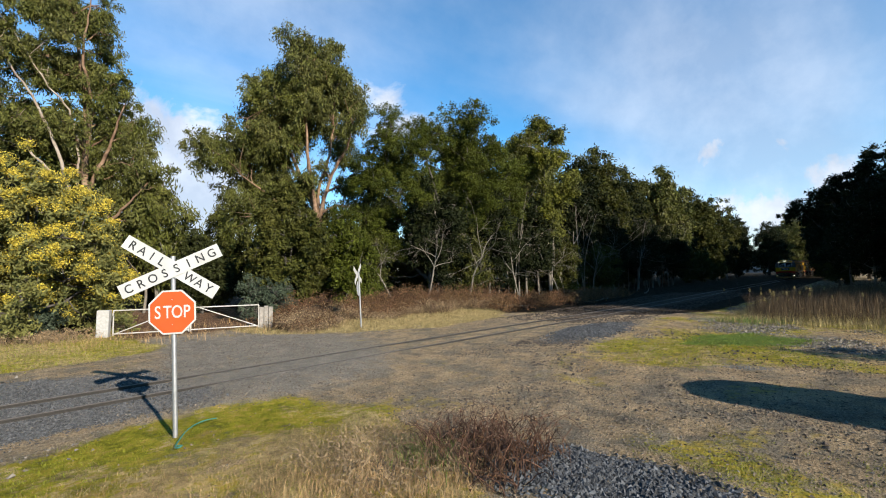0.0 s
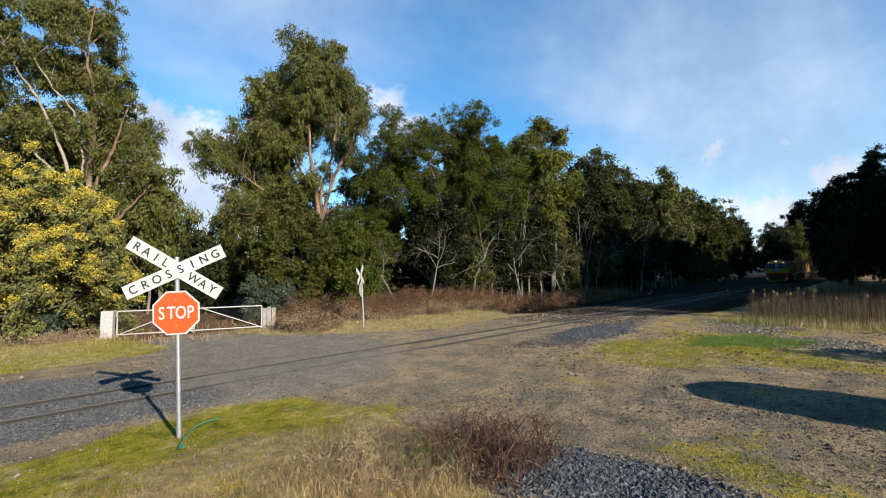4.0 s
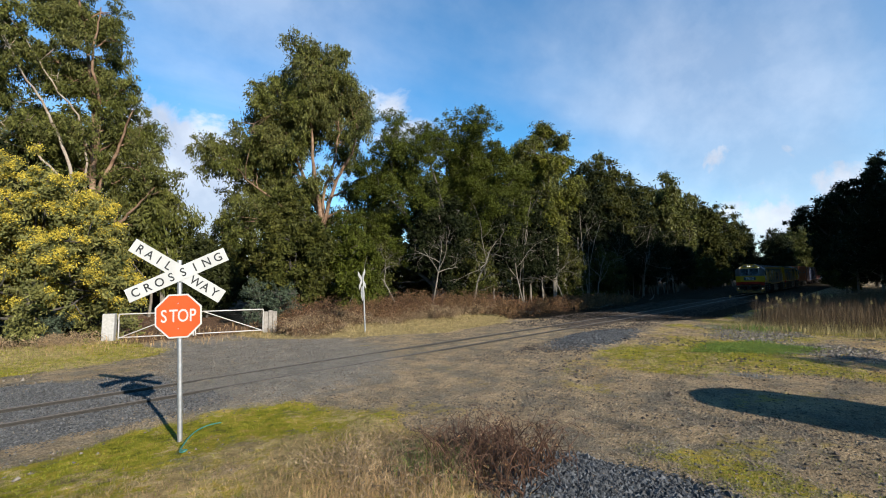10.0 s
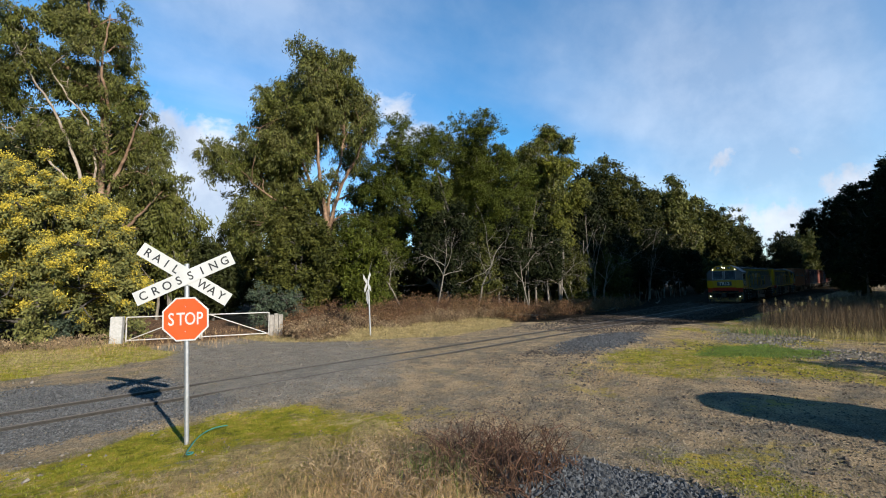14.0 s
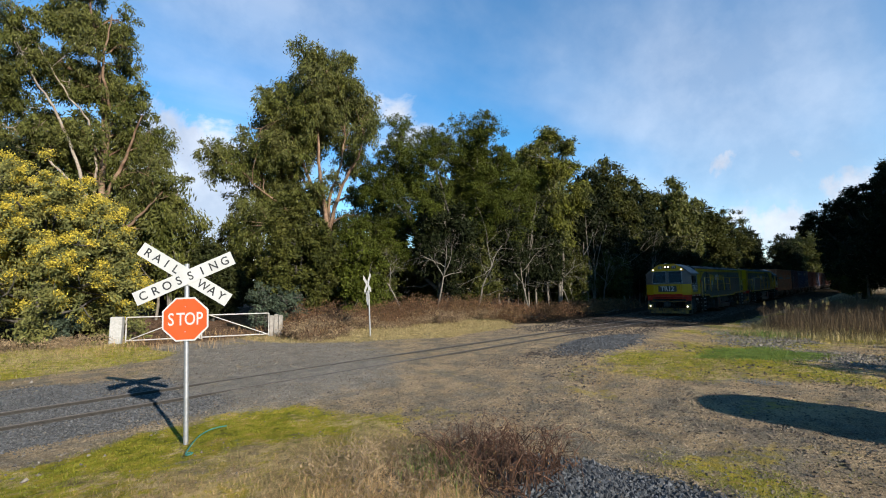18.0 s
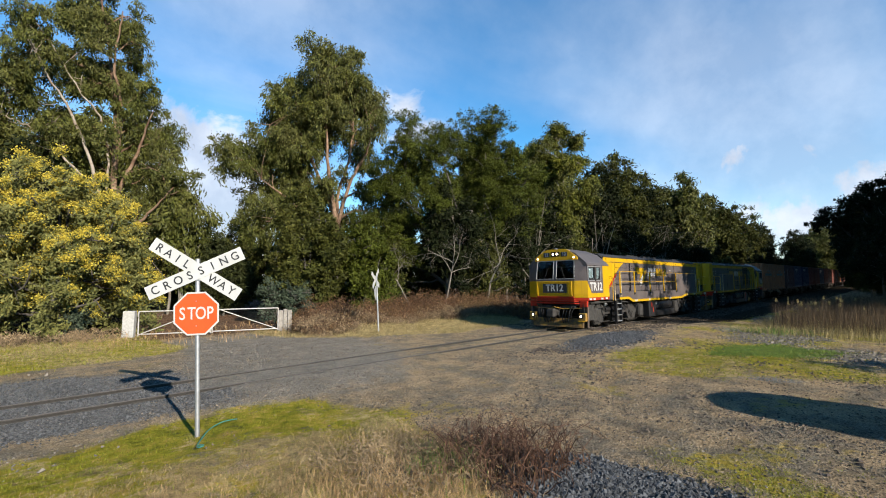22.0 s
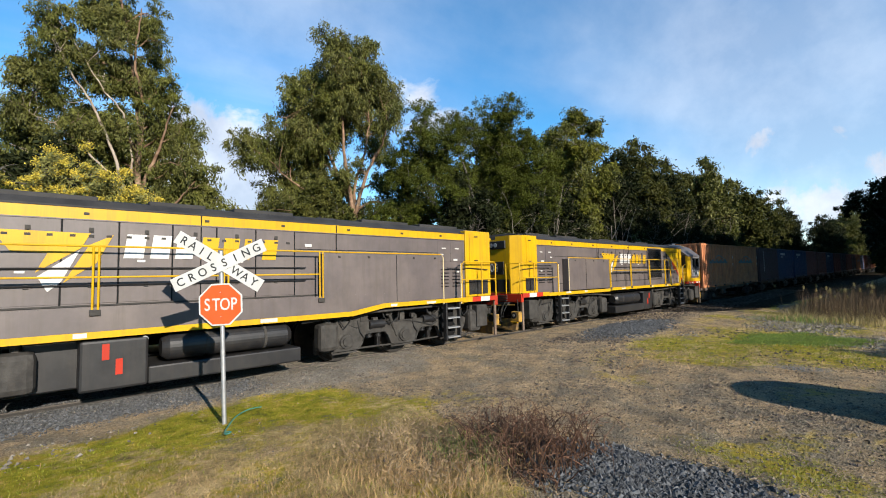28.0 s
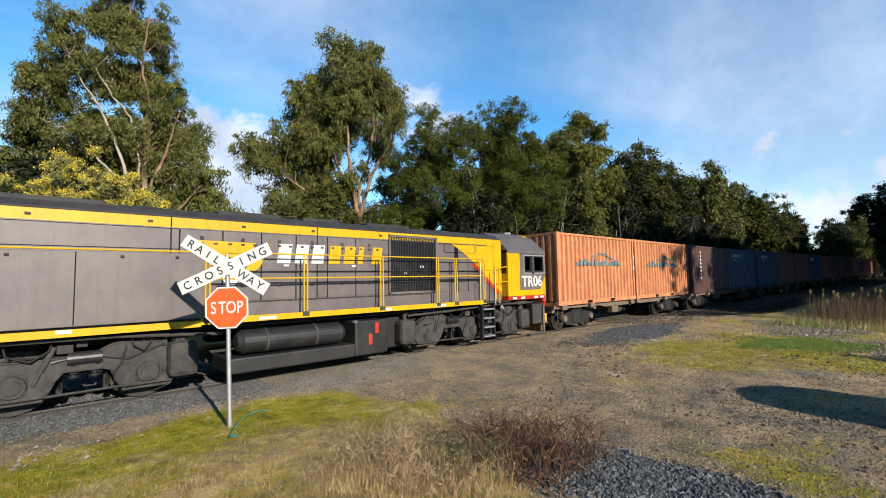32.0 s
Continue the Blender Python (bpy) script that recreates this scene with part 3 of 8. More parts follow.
def gmix(f, a, b):
    m = GN.new("ShaderNodeMix"); m.data_type = "RGBA"
    GL.new(f, m.inputs["Factor"]); GL.new(a, m.inputs[6]); GL.new(b, m.inputs[7])
    return m.outputs[2]


def gmask(src, noise_out, sharp=4.0):
    """A mask whose edge is broken up by noise."""
    a = GN.new("ShaderNodeMath"); a.operation = "ADD"
    s = GN.new("ShaderNodeMath"); s.operation = "SUBTRACT"; s.inputs[1].default_value = 0.5
    k = GN.new("ShaderNodeMath"); k.operation = "MULTIPLY"; k.inputs[1].default_value = 2.2
    GL.new(noise_out, s.inputs[0]); GL.new(s.outputs[0], k.inputs[0]); GL.new(src, a.inputs[0]); GL.new(k.outputs[0], a.inputs[1])
    r = GN.new("ShaderNodeMapRange")
    r.inputs["From Min"].default_value, r.inputs["From Max"].default_value = 0.5 - 0.5 / sharp, 0.5 + 0.5 / sharp
    GL.new(a.outputs[0], r.inputs[0])
    return r.outputs[0]


gco = GN.new("ShaderNodeTexCoord")
at = GN.new("ShaderNodeVertexColor"); at.layer_name = "cover"
sp = GN.new("ShaderNodeSeparateColor")
GL.new(at.outputs[0], sp.inputs[0])
n_f, n_m, n_b, n_xf = gnoise(9.0), gnoise(2.2), gnoise(0.45), gnoise(42.0, 5.0, 0.7)
n_p = gnoise(4.0, 12.0, 0.72)
road_c = gramp(n_xf, [(0.30, (0.058, 0.051, 0.040)), (0.50, (0.170, 0.142, 0.103)), (0.70, (0.37, 0.315, 0.235))])
mud_c = gramp(n_xf, [(0.30, (0.125, 0.091, 0.055)), (0.52, (0.340, 0.250, 0.150)), (0.72, (0.56, 0.43, 0.27))])
tar_c = gramp(n_xf, [(0.30, (0.085, 0.080, 0.070)), (0.52, (0.225, 0.200, 0.164)), (0.75, (0.42, 0.38, 0.32))])
base_c = gmix(gramp(gnoise(1.3, 10.0, 0.7), [(0.42, (0, 0, 0)), (0.56, (1, 1, 1))]), road_c, mud_c)
at2 = GN.new("ShaderNodeVertexColor"); at2.layer_name = "hardstand"
base_c = gmix(gmask(at2.outputs[0], n_p, 1.6), base_c, tar_c)
grass_c = gramp(n_p, [(0.34, (0.085, 0.078, 0.014)), (0.46, (0.215, 0.205, 0.018)), (0.56, (0.30, 0.235, 0.036)), (0.66, (0.40, 0.27, 0.10))])
dry_c = gramp(n_p, [(0.32, (0.105, 0.080, 0.042)), (0.5, (0.35, 0.26, 0.12)), (0.68, (0.54, 0.41, 0.21))])
stone_c = gramp(n_xf, [(0.3, (0.055, 0.054, 0.051)), (0.5, (0.155, 0.151, 0.141)), (0.7, (0.33, 0.32, 0.295))])
# leaf litter taken near black: tree shade is in the colour
litter_shade_c = gramp(n_f, [(0.3, (0.008, 0.007, 0.004)), (0.5, (0.020, 0.0155, 0.010)), (0.7, (0.050, 0.037, 0.023))])
col = gmix(gmask(sp.outputs[2], n_p), base_c, stone_c)
col = gmix(gmask(sp.outputs[0], n_p, 3.0), col, grass_c)
col = gmix(gmask(sp.outputs[1], n_f, 3.0), col, dry_c)
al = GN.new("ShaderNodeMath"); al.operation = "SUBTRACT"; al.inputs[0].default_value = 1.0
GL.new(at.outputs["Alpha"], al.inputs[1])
col = gmix(gmask(al.outputs[0], n_f, 3.0), col, litter_shade_c)
at3 = GN.new("ShaderNodeVertexColor"); at3.layer_name = "litter_track"
leaf_c = gramp(n_f, [(0.3, (0.045, 0.026, 0.016)), (0.5, (0.125, 0.075, 0.046)), (0.7, (0.24, 0.15, 0.095))])
col = gmix(gmask(at3.outputs[0], n_p, 2.0), col, leaf_c)
lum = GN.new("ShaderNodeMapRange")
lum.inputs["From Min"].default_value, lum.inputs["From Max"].default_value = 0.30, 0.70
lum.inputs["To Min"].default_value, lum.inputs["To Max"].default_value = 0.58, 1.42
GL.new(gnoise(1.7, 15.0, 0.82), lum.inputs[0])
shade_mix = GN.new("ShaderNodeMix"); shade_mix.data_type = "RGBA"; shade_mix.blend_type = "MULTIPLY"
shade_mix.inputs["Factor"].default_value = 1.0
GL.new(col, shade_mix.inputs[6]); GL.new(lum.outputs[0], shade_mix.inputs[7])
col = shade_mix.outputs[2]
gb = GN["Principled BSDF"]
GL.new(col, gb.inputs["Base Color"])
gb.inputs["Roughness"].default_value = 0.95
gb.inputs["Specular IOR Level"].default_value = 0.03
gbump = GN.new("ShaderNodeBump")
gbump.inputs["Strength"].default_value, gbump.inputs["Distance"].default_value = 1.0, 0.075
gh = GN.new("ShaderNodeMath"); gh.operation = "ADD"
GL.new(n_f, gh.inputs[0]); GL.new(n_xf, gh.inputs[1])
GL.new(gh.outputs[0], gbump.inputs["Height"]); GL.new(gbump.outputs[0], gb.inputs["Normal"])

ground = mesh_np("ground", np.stack([PX, PY, PZ], -1).reshape(-1, 3), quads, gm, smooth=True)
ca = ground.data.color_attributes.new("cover", "FLOAT_COLOR", "POINT")
cov = np.stack([grass, dry * (1 - m_wood), stone * (1 - 0.9 * m_wood), 1 - np.clip(m_wood + m_shadebed, 0, 1)], -1).astype(np.float32)
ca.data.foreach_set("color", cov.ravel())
cb = ground.data.color_attributes.new("hardstand", "FLOAT_COLOR", "POINT")
cd = ground.data.color_attributes.new("litter_track", "FLOAT_COLOR", "POINT")
cd.data.foreach_set("color", np.repeat(m_drive.ravel()[:, None] * np.clip((PY.ravel()[:, None] - 9.0) / 1.5, 0, 1), 4, 1).astype(np.float32).ravel())
cb.data.foreach_set("color", np.repeat(0.85 * m_tar.ravel()[:, None], 4, 1).astype(np.float32).ravel())
tagged(ground, "gravel, grass and dirt ground beside the railway line", "ground", kind="structure")


def ground_z(x, y):
    """Height of the ground sheet at a place."""
    i = int(np.clip(np.searchsorted(GX, x) - 1, 0, len(GX) - 2))
    j = int(np.clip(np.searchsorted(GY, y) - 1, 0, len(GY) - 2))
    u, v = (x - GX[i]) / (GX[i + 1] - GX[i]), (y - GY[j]) / (GY[j + 1] - GY[j])
    return float((PZ[i, j] * (1 - u) + PZ[i + 1, j] * u) * (1 - v) + (PZ[i, j + 1] * (1 - u) + PZ[i + 1, j + 1] * u) * v)


# ---- the rails ----
def rail(side):
    bm = B()
    prof = [(-0.055, -0.14), (0.055, -0.14), (0.012, -0.11), (0.012, -0.035), (0.033, -0.028), (0.033, -0.004), (0.026, 0.0), (-0.026, 0.0), (-0.033, -0.004), (-0.033, -0.028), (-0.012, -0.035), (-0.012, -0.11)]
    rings = []
    for x in [-200, -60, -20, 0, 8, 13, 18, 24, 30, 45, 60, 80, 110, 150, 260]:
        rings.append([bm.verts.new((x, track_y(x) + side * 0.567 + p, track_z(x) + q)) for p, q in prof])
    for a, b in zip(rings[:-1], rings[1:]):
        for i in range(len(prof)):
            f = bm.faces.new((a[i], a[(i + 1) % len(prof)], b[(i + 1) % len(prof)], b[i]))
            f.material_index = 1 if i in (5, 6, 7) else 0
    ob = part("rail", bm, M_RUST)
    ob.data.materials.append(M_RAILTOP)
    return tagged(ob, "rusty brown steel rail with a worn bright head", "rail", group="rails of the track", kind="structure")


rail(1), rail(-1)


# ---- trees ----
def tube_np(pts, radii, n=7):
    """Vertices and quads of a tapered tube along points."""
    pts, V, F = np.asarray(pts, float), [], []
    for i, p in enumerate(pts):
        d = pts[min(i + 1, len(pts) - 1)] - pts[max(i - 1, 0)]
        d = d / (np.linalg.norm(d) + 1e-9)
        a = np.cross(d, [0.31, 0.9, 0.2])
        a /= np.linalg.norm(a)
        b = np.cross(d, a)
        ang = np.linspace(0, 2 * np.pi, n, endpoint=False)
        V.append(p + radii[i] * (np.outer(np.cos(ang), a) + np.outer(np.sin(ang), b)))
    for i in range(len(pts) - 1):
        for k in range(n):
            F.append((i * n + k, i * n + (k + 1) % n, (i + 1) * n + (k + 1) % n, (i + 1) * n + k))
    return np.concatenate(V), np.array(F)


def leaf_cloud(g, centres, radii, count, size, aspect, droop, flat=0.75):
    """Small folded leaves spread over clumps. Returns vertices and quads."""
    centres, radii = np.asarray(centres), np.asarray(radii)
    w = radii ** 2
    k = g.choice(len(centres), count, p=w / w.sum())
    d = g.normal(size=(count, 3))
    d /= np.linalg.norm(d, axis=1)[:, None]
    r = radii[k] * (0.30 + 0.70 * g.random(count) ** 0.45) * (1 + 0.14 * g.normal(size=count))
    c = centres[k] + d * r[:, None] * np.array([1, 1, flat])
    c[:, 2] -= droop * g.random(count) * radii[k]
    ax = g.normal(size=(count, 3))
    ax[:, 2] -= 2.2 * droop
    ax /= np.linalg.norm(ax, axis=1)[:, None]
    sd = np.cross(ax, g.normal(size=(count, 3)))
    sd /= np.linalg.norm(sd, axis=1)[:, None] + 1e-9
    L = size * (0.6 + 0.8 * g.random(count))[:, None]
    V = np.stack([c - ax * L / 2, c + sd * L * aspect / 2, c + ax * L / 2, c - sd * L * aspect / 2], 1).reshape(-1, 3)
    return V, np.arange(count * 4).reshape(-1, 4)


def spray_places(g, centres, radii, n):
    """Places of leaf sprays on the outer part of clumps, and the way each one points."""
    w = radii ** 2
    k = g.choice(len(centres), n, p=w / w.sum())
    d = g.normal(size=(n, 3))
    d[:, 2] += 0.35
    d /= np.linalg.norm(d, axis=1)[:, None]
    return centres[k] + d * (radii[k] * (0.40 + 0.66 * g.random(n) ** 0.55))[:, None] * np.array([1, 1, 0.85]), d


def spray_leaves(g, places, ways, count, size, aspect, droop, spread):
    """Small leaves hung on sprays: tight tufts with gaps between them. Returns vertices and quads."""
    k = g.integers(len(places), size=count)
    sc = spread * (0.65 + 0.7 * g.random(len(places)))[k][:, None]
    off = g.normal(size=(count, 3)) * sc * np.array([0.62, 0.62, 0.5])
    off[:, 2] -= 0.9 * droop * np.abs(g.normal(size=count)) * sc[:, 0]
    c = places[k] + off
    ax = 0.8 * ways[k] + 0.85 * g.normal(size=(count, 3))
    ax[:, 2] -= 2.0 * droop
    ax /= np.linalg.norm(ax, axis=1)[:, None]
    sd = np.cross(ax, g.normal(size=(count, 3)))
    sd /= np.linalg.norm(sd, axis=1)[:, None] + 1e-9
    L = size * (0.6 + 0.8 * g.random(count))[:, None]
    V = np.stack([c - ax * L / 2, c + sd * L * aspect / 2, c + ax * L / 2, c - sd * L * aspect / 2], 1).reshape(-1, 3)
    return V, np.arange(count * 4).reshape(-1, 4)


def lobed_tree(name, x, y, lobes, stems, leaf_m, bark_m, seed, leaves, size, aspect=0.33, droop=0.4, trunk_r=0.3, deep=1.5, layers=1, per=60, spread=None,
               swell=1.0, fore=0.0, label="", category="tree", group=""):
    """A tree whose crown is made of boughs. lobes: each bough's place across and up and its radius; stems: trunk lines (across, up), thick to thin."""
    g = np.random.default_rng(seed)
    z0 = ground_z(x, y) - 0.1
    thing = empty(name, Matrix.Translation((x, y, z0)))
    fx, fy = x - 0.45, y + 9.9
    n_ = math.hypot(fx, fy)
    across, away = np.array([fy / n_, -fx / n_, 0.0]), np.array([fx / n_, fy / n_, 0.0])
    V, F, n0 = [], [], [0]

    def add(pts, rad, n=7):
        v, f = tube_np(pts, rad, n)
        V.append(v)
        F.append(f + n0[0])
        n0[0] += len(v)

    up_ = np.array([0, 0, 1.0])
    lines = []
    for i, st in enumerate(stems):
        lean = g.uniform(-0.5, 0.5) * deep if i else 0.0
        key = np.array([across * u + up_ * z + away * (lean - fore) * (j / max(1, len(st) - 1)) for j, (u, z) in enumerate(st)])
        tt = np.linspace(0, len(key) - 1, 5 * len(key))
        pts = np.stack([np.interp(tt, np.arange(len(key)), key[:, c]) for c in range(3)], -1)
        for _ in range(3):
            pts[1:-1] = 0.25 * pts[:-2] + 0.5 * pts[1:-1] + 0.25 * pts[2:]
        pts[1:-1] += g.normal(0, 0.035, (len(pts) - 2, 3))
        r0 = trunk_r * (1.0 if i == 0 else 0.62)
        rad = np.linspace(r0, 0.22 * r0, len(pts))
        if i == 0:
            rad[0] *= 1.4
        add(pts, rad, 9)
        lines.append((pts, rad))
    allp, allr = np.concatenate([l[0] for l in lines]), np.concatenate([l[1] for l in lines])
    cs, rs = [], []
    for k in range(layers):
        for u, z, r in lobes:
            c = across * u + up_ * z + away * (g.uniform(-1, 1) * deep * 0.6 + (0 if k == 0 else deep * 0.5 * k))
            if k:
                c = c + g.normal(0, 0.35 * r, 3)
            cs.append(c)
            rs.append(r * swell * g.uniform(0.92, 1.1))
            # the bough leaves the nearest stem a little below itself
            d = np.linalg.norm(allp - (c - up_ * 0.9 * r), axis=1) + 4.0 * np.maximum(allp[:, 2] - c[2] + 0.3, 0)
            j = int(np.argmin(d))
            p0, r0 = allp[j], min(allr[j] * 0.6, 0.10 + 0.04 * r)
            t5 = np.linspace(0, 1, 6)[:, None]
            q = p0 * (1 - t5) + c * t5 + up_ * (0.12 * np.linalg.norm(c - p0) * np.sin(np.pi * t5)) * (-1 if g.random() < 0.4 else 1)
            q[1:-1] += g.normal(0, 0.05, (4, 3))
            add(q, np.linspace(r0, 0.03, 6), 6)
            for _ in range(6):
                e = g.normal(size=3) * np.array([1, 1, 0.8])
                e = c + e / np.linalg.norm(e) * r * g.uniform(0.6, 1.0)
                s0 = q[int(g.integers(3, 6))]
                add(np.array([s0, (s0 + e) / 2 + g.normal(0, 0.06, 3), e]), [0.028, 0.018, 0.006], 4)
    mesh_np("trunk", np.concatenate(V), np.concatenate(F), bark_m, thing, smooth=True)
    # each bough breaks up into smaller clumps, each clump into sprays
    cs, rs = np.array(cs), np.array(rs)
    m = 10
    k = np.repeat(np.arange(len(cs)), m)
    d = g.normal(size=(len(k), 3))
    d /= np.linalg.norm(d, axis=1)[:, None]
    sub_c = cs[k] + d * (rs[k] * g.uniform(0.35, 0.80, len(k)))[:, None]
    sub_r = rs[k] * g.uniform(0.28, 0.50, len(k))
    pl_, wy = spray_places(g, sub_c, sub_r, max(40, leaves // per))
    v, f = spray_leaves(g, pl_, wy, leaves, size, aspect, droop, spread or 1.15 * size)
    mesh_np("crown", v, f, leaf_m, thing)
    return tagged(thing, label, category, group=group)


def make_tree(name, x, y, h, profile, base, leaf_m, bark_m, seed, leaves=26000, size=0.3, aspect=0.33, droop=0.4, trunk_r=0.28, lean=(0, 0),
              limbs=16, clump=0.17, stems=1, blossom=None, label="", category="tree", spread=1.0, fill=2.6, group=""):
    """A tree with a forked trunk and a crown of leaf clumps. profile: radii from the crown's foot to its top; base: the crown's foot as a share of h."""
    g = np.random.default_rng(seed)
    z0 = ground_z(x, y) - 0.1
    thing = empty(name, Matrix.Translation((x, y, z0)))
    V, F, n0, cs, rs = [], [], 0, [], []

    def add(pts, rad, n=7):
        nonlocal n0
        v, f = tube_np(pts, rad, n)
        V.append(v)
        F.append(f + n0)
        n0 += len(v)

    prof = np.asarray(profile, float) * spread
    trunks = []
    for s in range(stems):
        a = g.uniform(0, 6.28) if stems > 1 else 0
        off = 0.0 if stems == 1 else min(0.11 * h, 0.5 * prof[-1] + 0.3) * g.uniform(0.5, 1.1)
        u = np.linspace(0, 0.88, 9)
        px_ = np.cumsum(g.normal(0, 0.012 * h, 9)) * u + lean[0] * u ** 1.3 + np.cos(a) * off * u
        py_ = np.cumsum(g.normal(0, 0.012 * h, 9)) * u + lean[1] * u ** 1.3 + np.sin(a) * off * u
        pts = np.stack([px_, py_, u * h], -1)
        rad = trunk_r * (1 - 0.92 * u) * (1 if stems == 1 else 0.7)
        rad[0] *= 1.35
        add(pts, rad, 9)
        trunks.append((pts, rad))
    for i in range(limbs):
        pts, rad = trunks[i % stems]
        u = base * 0.75 + (0.80 - base * 0.75) * ((i + g.random()) / limbs) ** 1.0
        j = min(int(u / 0.88 * 8), 7)
        f = min(u / 0.88 * 8 - j, 1.0)
        p0 = pts[j] * (1 - f) + pts[j + 1] * f
        r0 = (rad[j] * (1 - f) + rad[j + 1] * f) * 0.6
        v = np.clip((u - base) / (1 - base) + 0.12, 0.0, 1.0)
        R = np.interp(v, np.linspace(0, 1, len(prof)), prof)
        a = i * 2.4 + g.uniform(-0.5, 0.5)
        reach = R * g.uniform(0.62, 0.9)
        rise = reach * g.uniform(0.25, 0.8) * (1 - 0.65 * v)
        tt = np.linspace(0, 1, 6)
        q = np.stack([p0[0] * (1 - tt * 0.0) + np.cos(a) * reach * tt, p0[1] + np.sin(a) * reach * tt, p0[2] + rise * tt ** 0.8], -1)
        q[1:] += g.normal(0, 0.03 * reach + 0.02, (5, 3))
        add(q, np.linspace(r0, 0.02, 6), 6)
        for k, tk in enumerate((0.45, 0.7, 1.0)):
            e = q[0] * (1 - tk) + q[-1] * tk
            for _ in range(2):
                cr = clump * max(R, 0.35 * prof.max()) * g.uniform(0.75, 1.35) * 1.25
                c = e + g.normal(0, 0.75 * cr, 3)
                cs.append(c)
                rs.append(cr)
                add(np.array([e, (e + c) / 2 + g.normal(0, 0.05, 3), c]), [0.035 * trunk_r / 0.28 + 0.008, 0.02, 0.006], 4)
    # fill the outline with clumps that follow the profile
    m = int(limbs * fill)
    for i in range(m):
        v = (i + g.random()) / m
        R = np.interp(v, np.linspace(0, 1, len(prof)), prof)
        a, rr = g.uniform(0, 6.28), R * ((0.45 + 0.5 * g.random() ** 0.5) if v < 0.7 else 0.92 * g.random() ** 0.5)
        cen = np.array([np.mean([np.interp(v * (1 - base) + base, tr[0][:, 2] / h, tr[0][:, kk]) for tr in trunks]) for kk in (0, 1)])
        cs.append(np.array([cen[0] + np.cos(a) * rr, cen[1] + np.sin(a) * rr, h * (base + (0.97 - base) * v)]))
        rs.append(clump * max(R, 0.35 * prof.max()) * g.uniform(0.7, 1.35) * (1.1 + 0.7 * v * v))
    for pts, rad in trunks:
        for q in pts[-4:-1]:
            cs.append(q + g.normal(0, 0.1, 3))
            rs.append(clump * 0.8 * prof.max() * g.uniform(0.8, 1.2))
    # keep the clumps within the crown's outline
    cs, rs = np.array(cs), np.array(rs)
    cs[:, 2] = np.minimum(cs[:, 2], h - 0.6 * rs)
    hh = np.clip(cs[:, 2] / h, 0, 1)
    ax_ = np.stack([np.mean([np.interp(hh, tr[0][:, 2] / h, tr[0][:, kk]) for tr in trunks], 0) for kk in (0, 1)], -1)
    off = cs[:, :2] - ax_
    dist = np.linalg.norm(off, axis=1) + 1e-6
    lim = np.interp((hh - base) / (1 - base), np.linspace(0, 1, len(prof)), prof) * (0.92 + 0.12 * g.random(len(cs)))
    cs[:, :2] = ax_ + off * np.minimum(1.0, lim / dist)[:, None]
    mesh_np("trunk", np.concatenate(V), np.concatenate(F), bark_m, thing, smooth=True)
    pl_, wy = spray_places(g, cs, rs, max(40, leaves // 55))
    if blossom:
        # flower heads crowd the outer tips, the feathery leaf shows between and below them
        tip = (wy[:, 2] > -0.1) & (0.6 * wave(pl_[:, 0] + 0.7 * pl_[:, 1], pl_[:, 2] * 1.3, 1.8, 3) + g.normal(0, 0.45, len(pl_)) + 0.9 * (pl_[:, 2] / h - 0.5) > -0.18) & (pl_[:, 2] > 0.12 * h)
        v, f = spray_leaves(g, pl_[tip] + 0.10 * wy[tip], wy[tip], blossom, size * 0.36, 0.75, 0.0, 0.16)
        mesh_np("blossom", v, f, M_BLOSSOM, thing)["label"] = "yellow flower heads"
        v, f = spray_leaves(g, pl_, wy, leaves, size, aspect, droop, 0.20)
    else:
        v, f = spray_leaves(g, pl_, wy, leaves, size, aspect, droop, 1.15 * size)
    mesh_np("crown", v, f, leaf_m, thing)
    return tagged(thing, label, category, group=group)


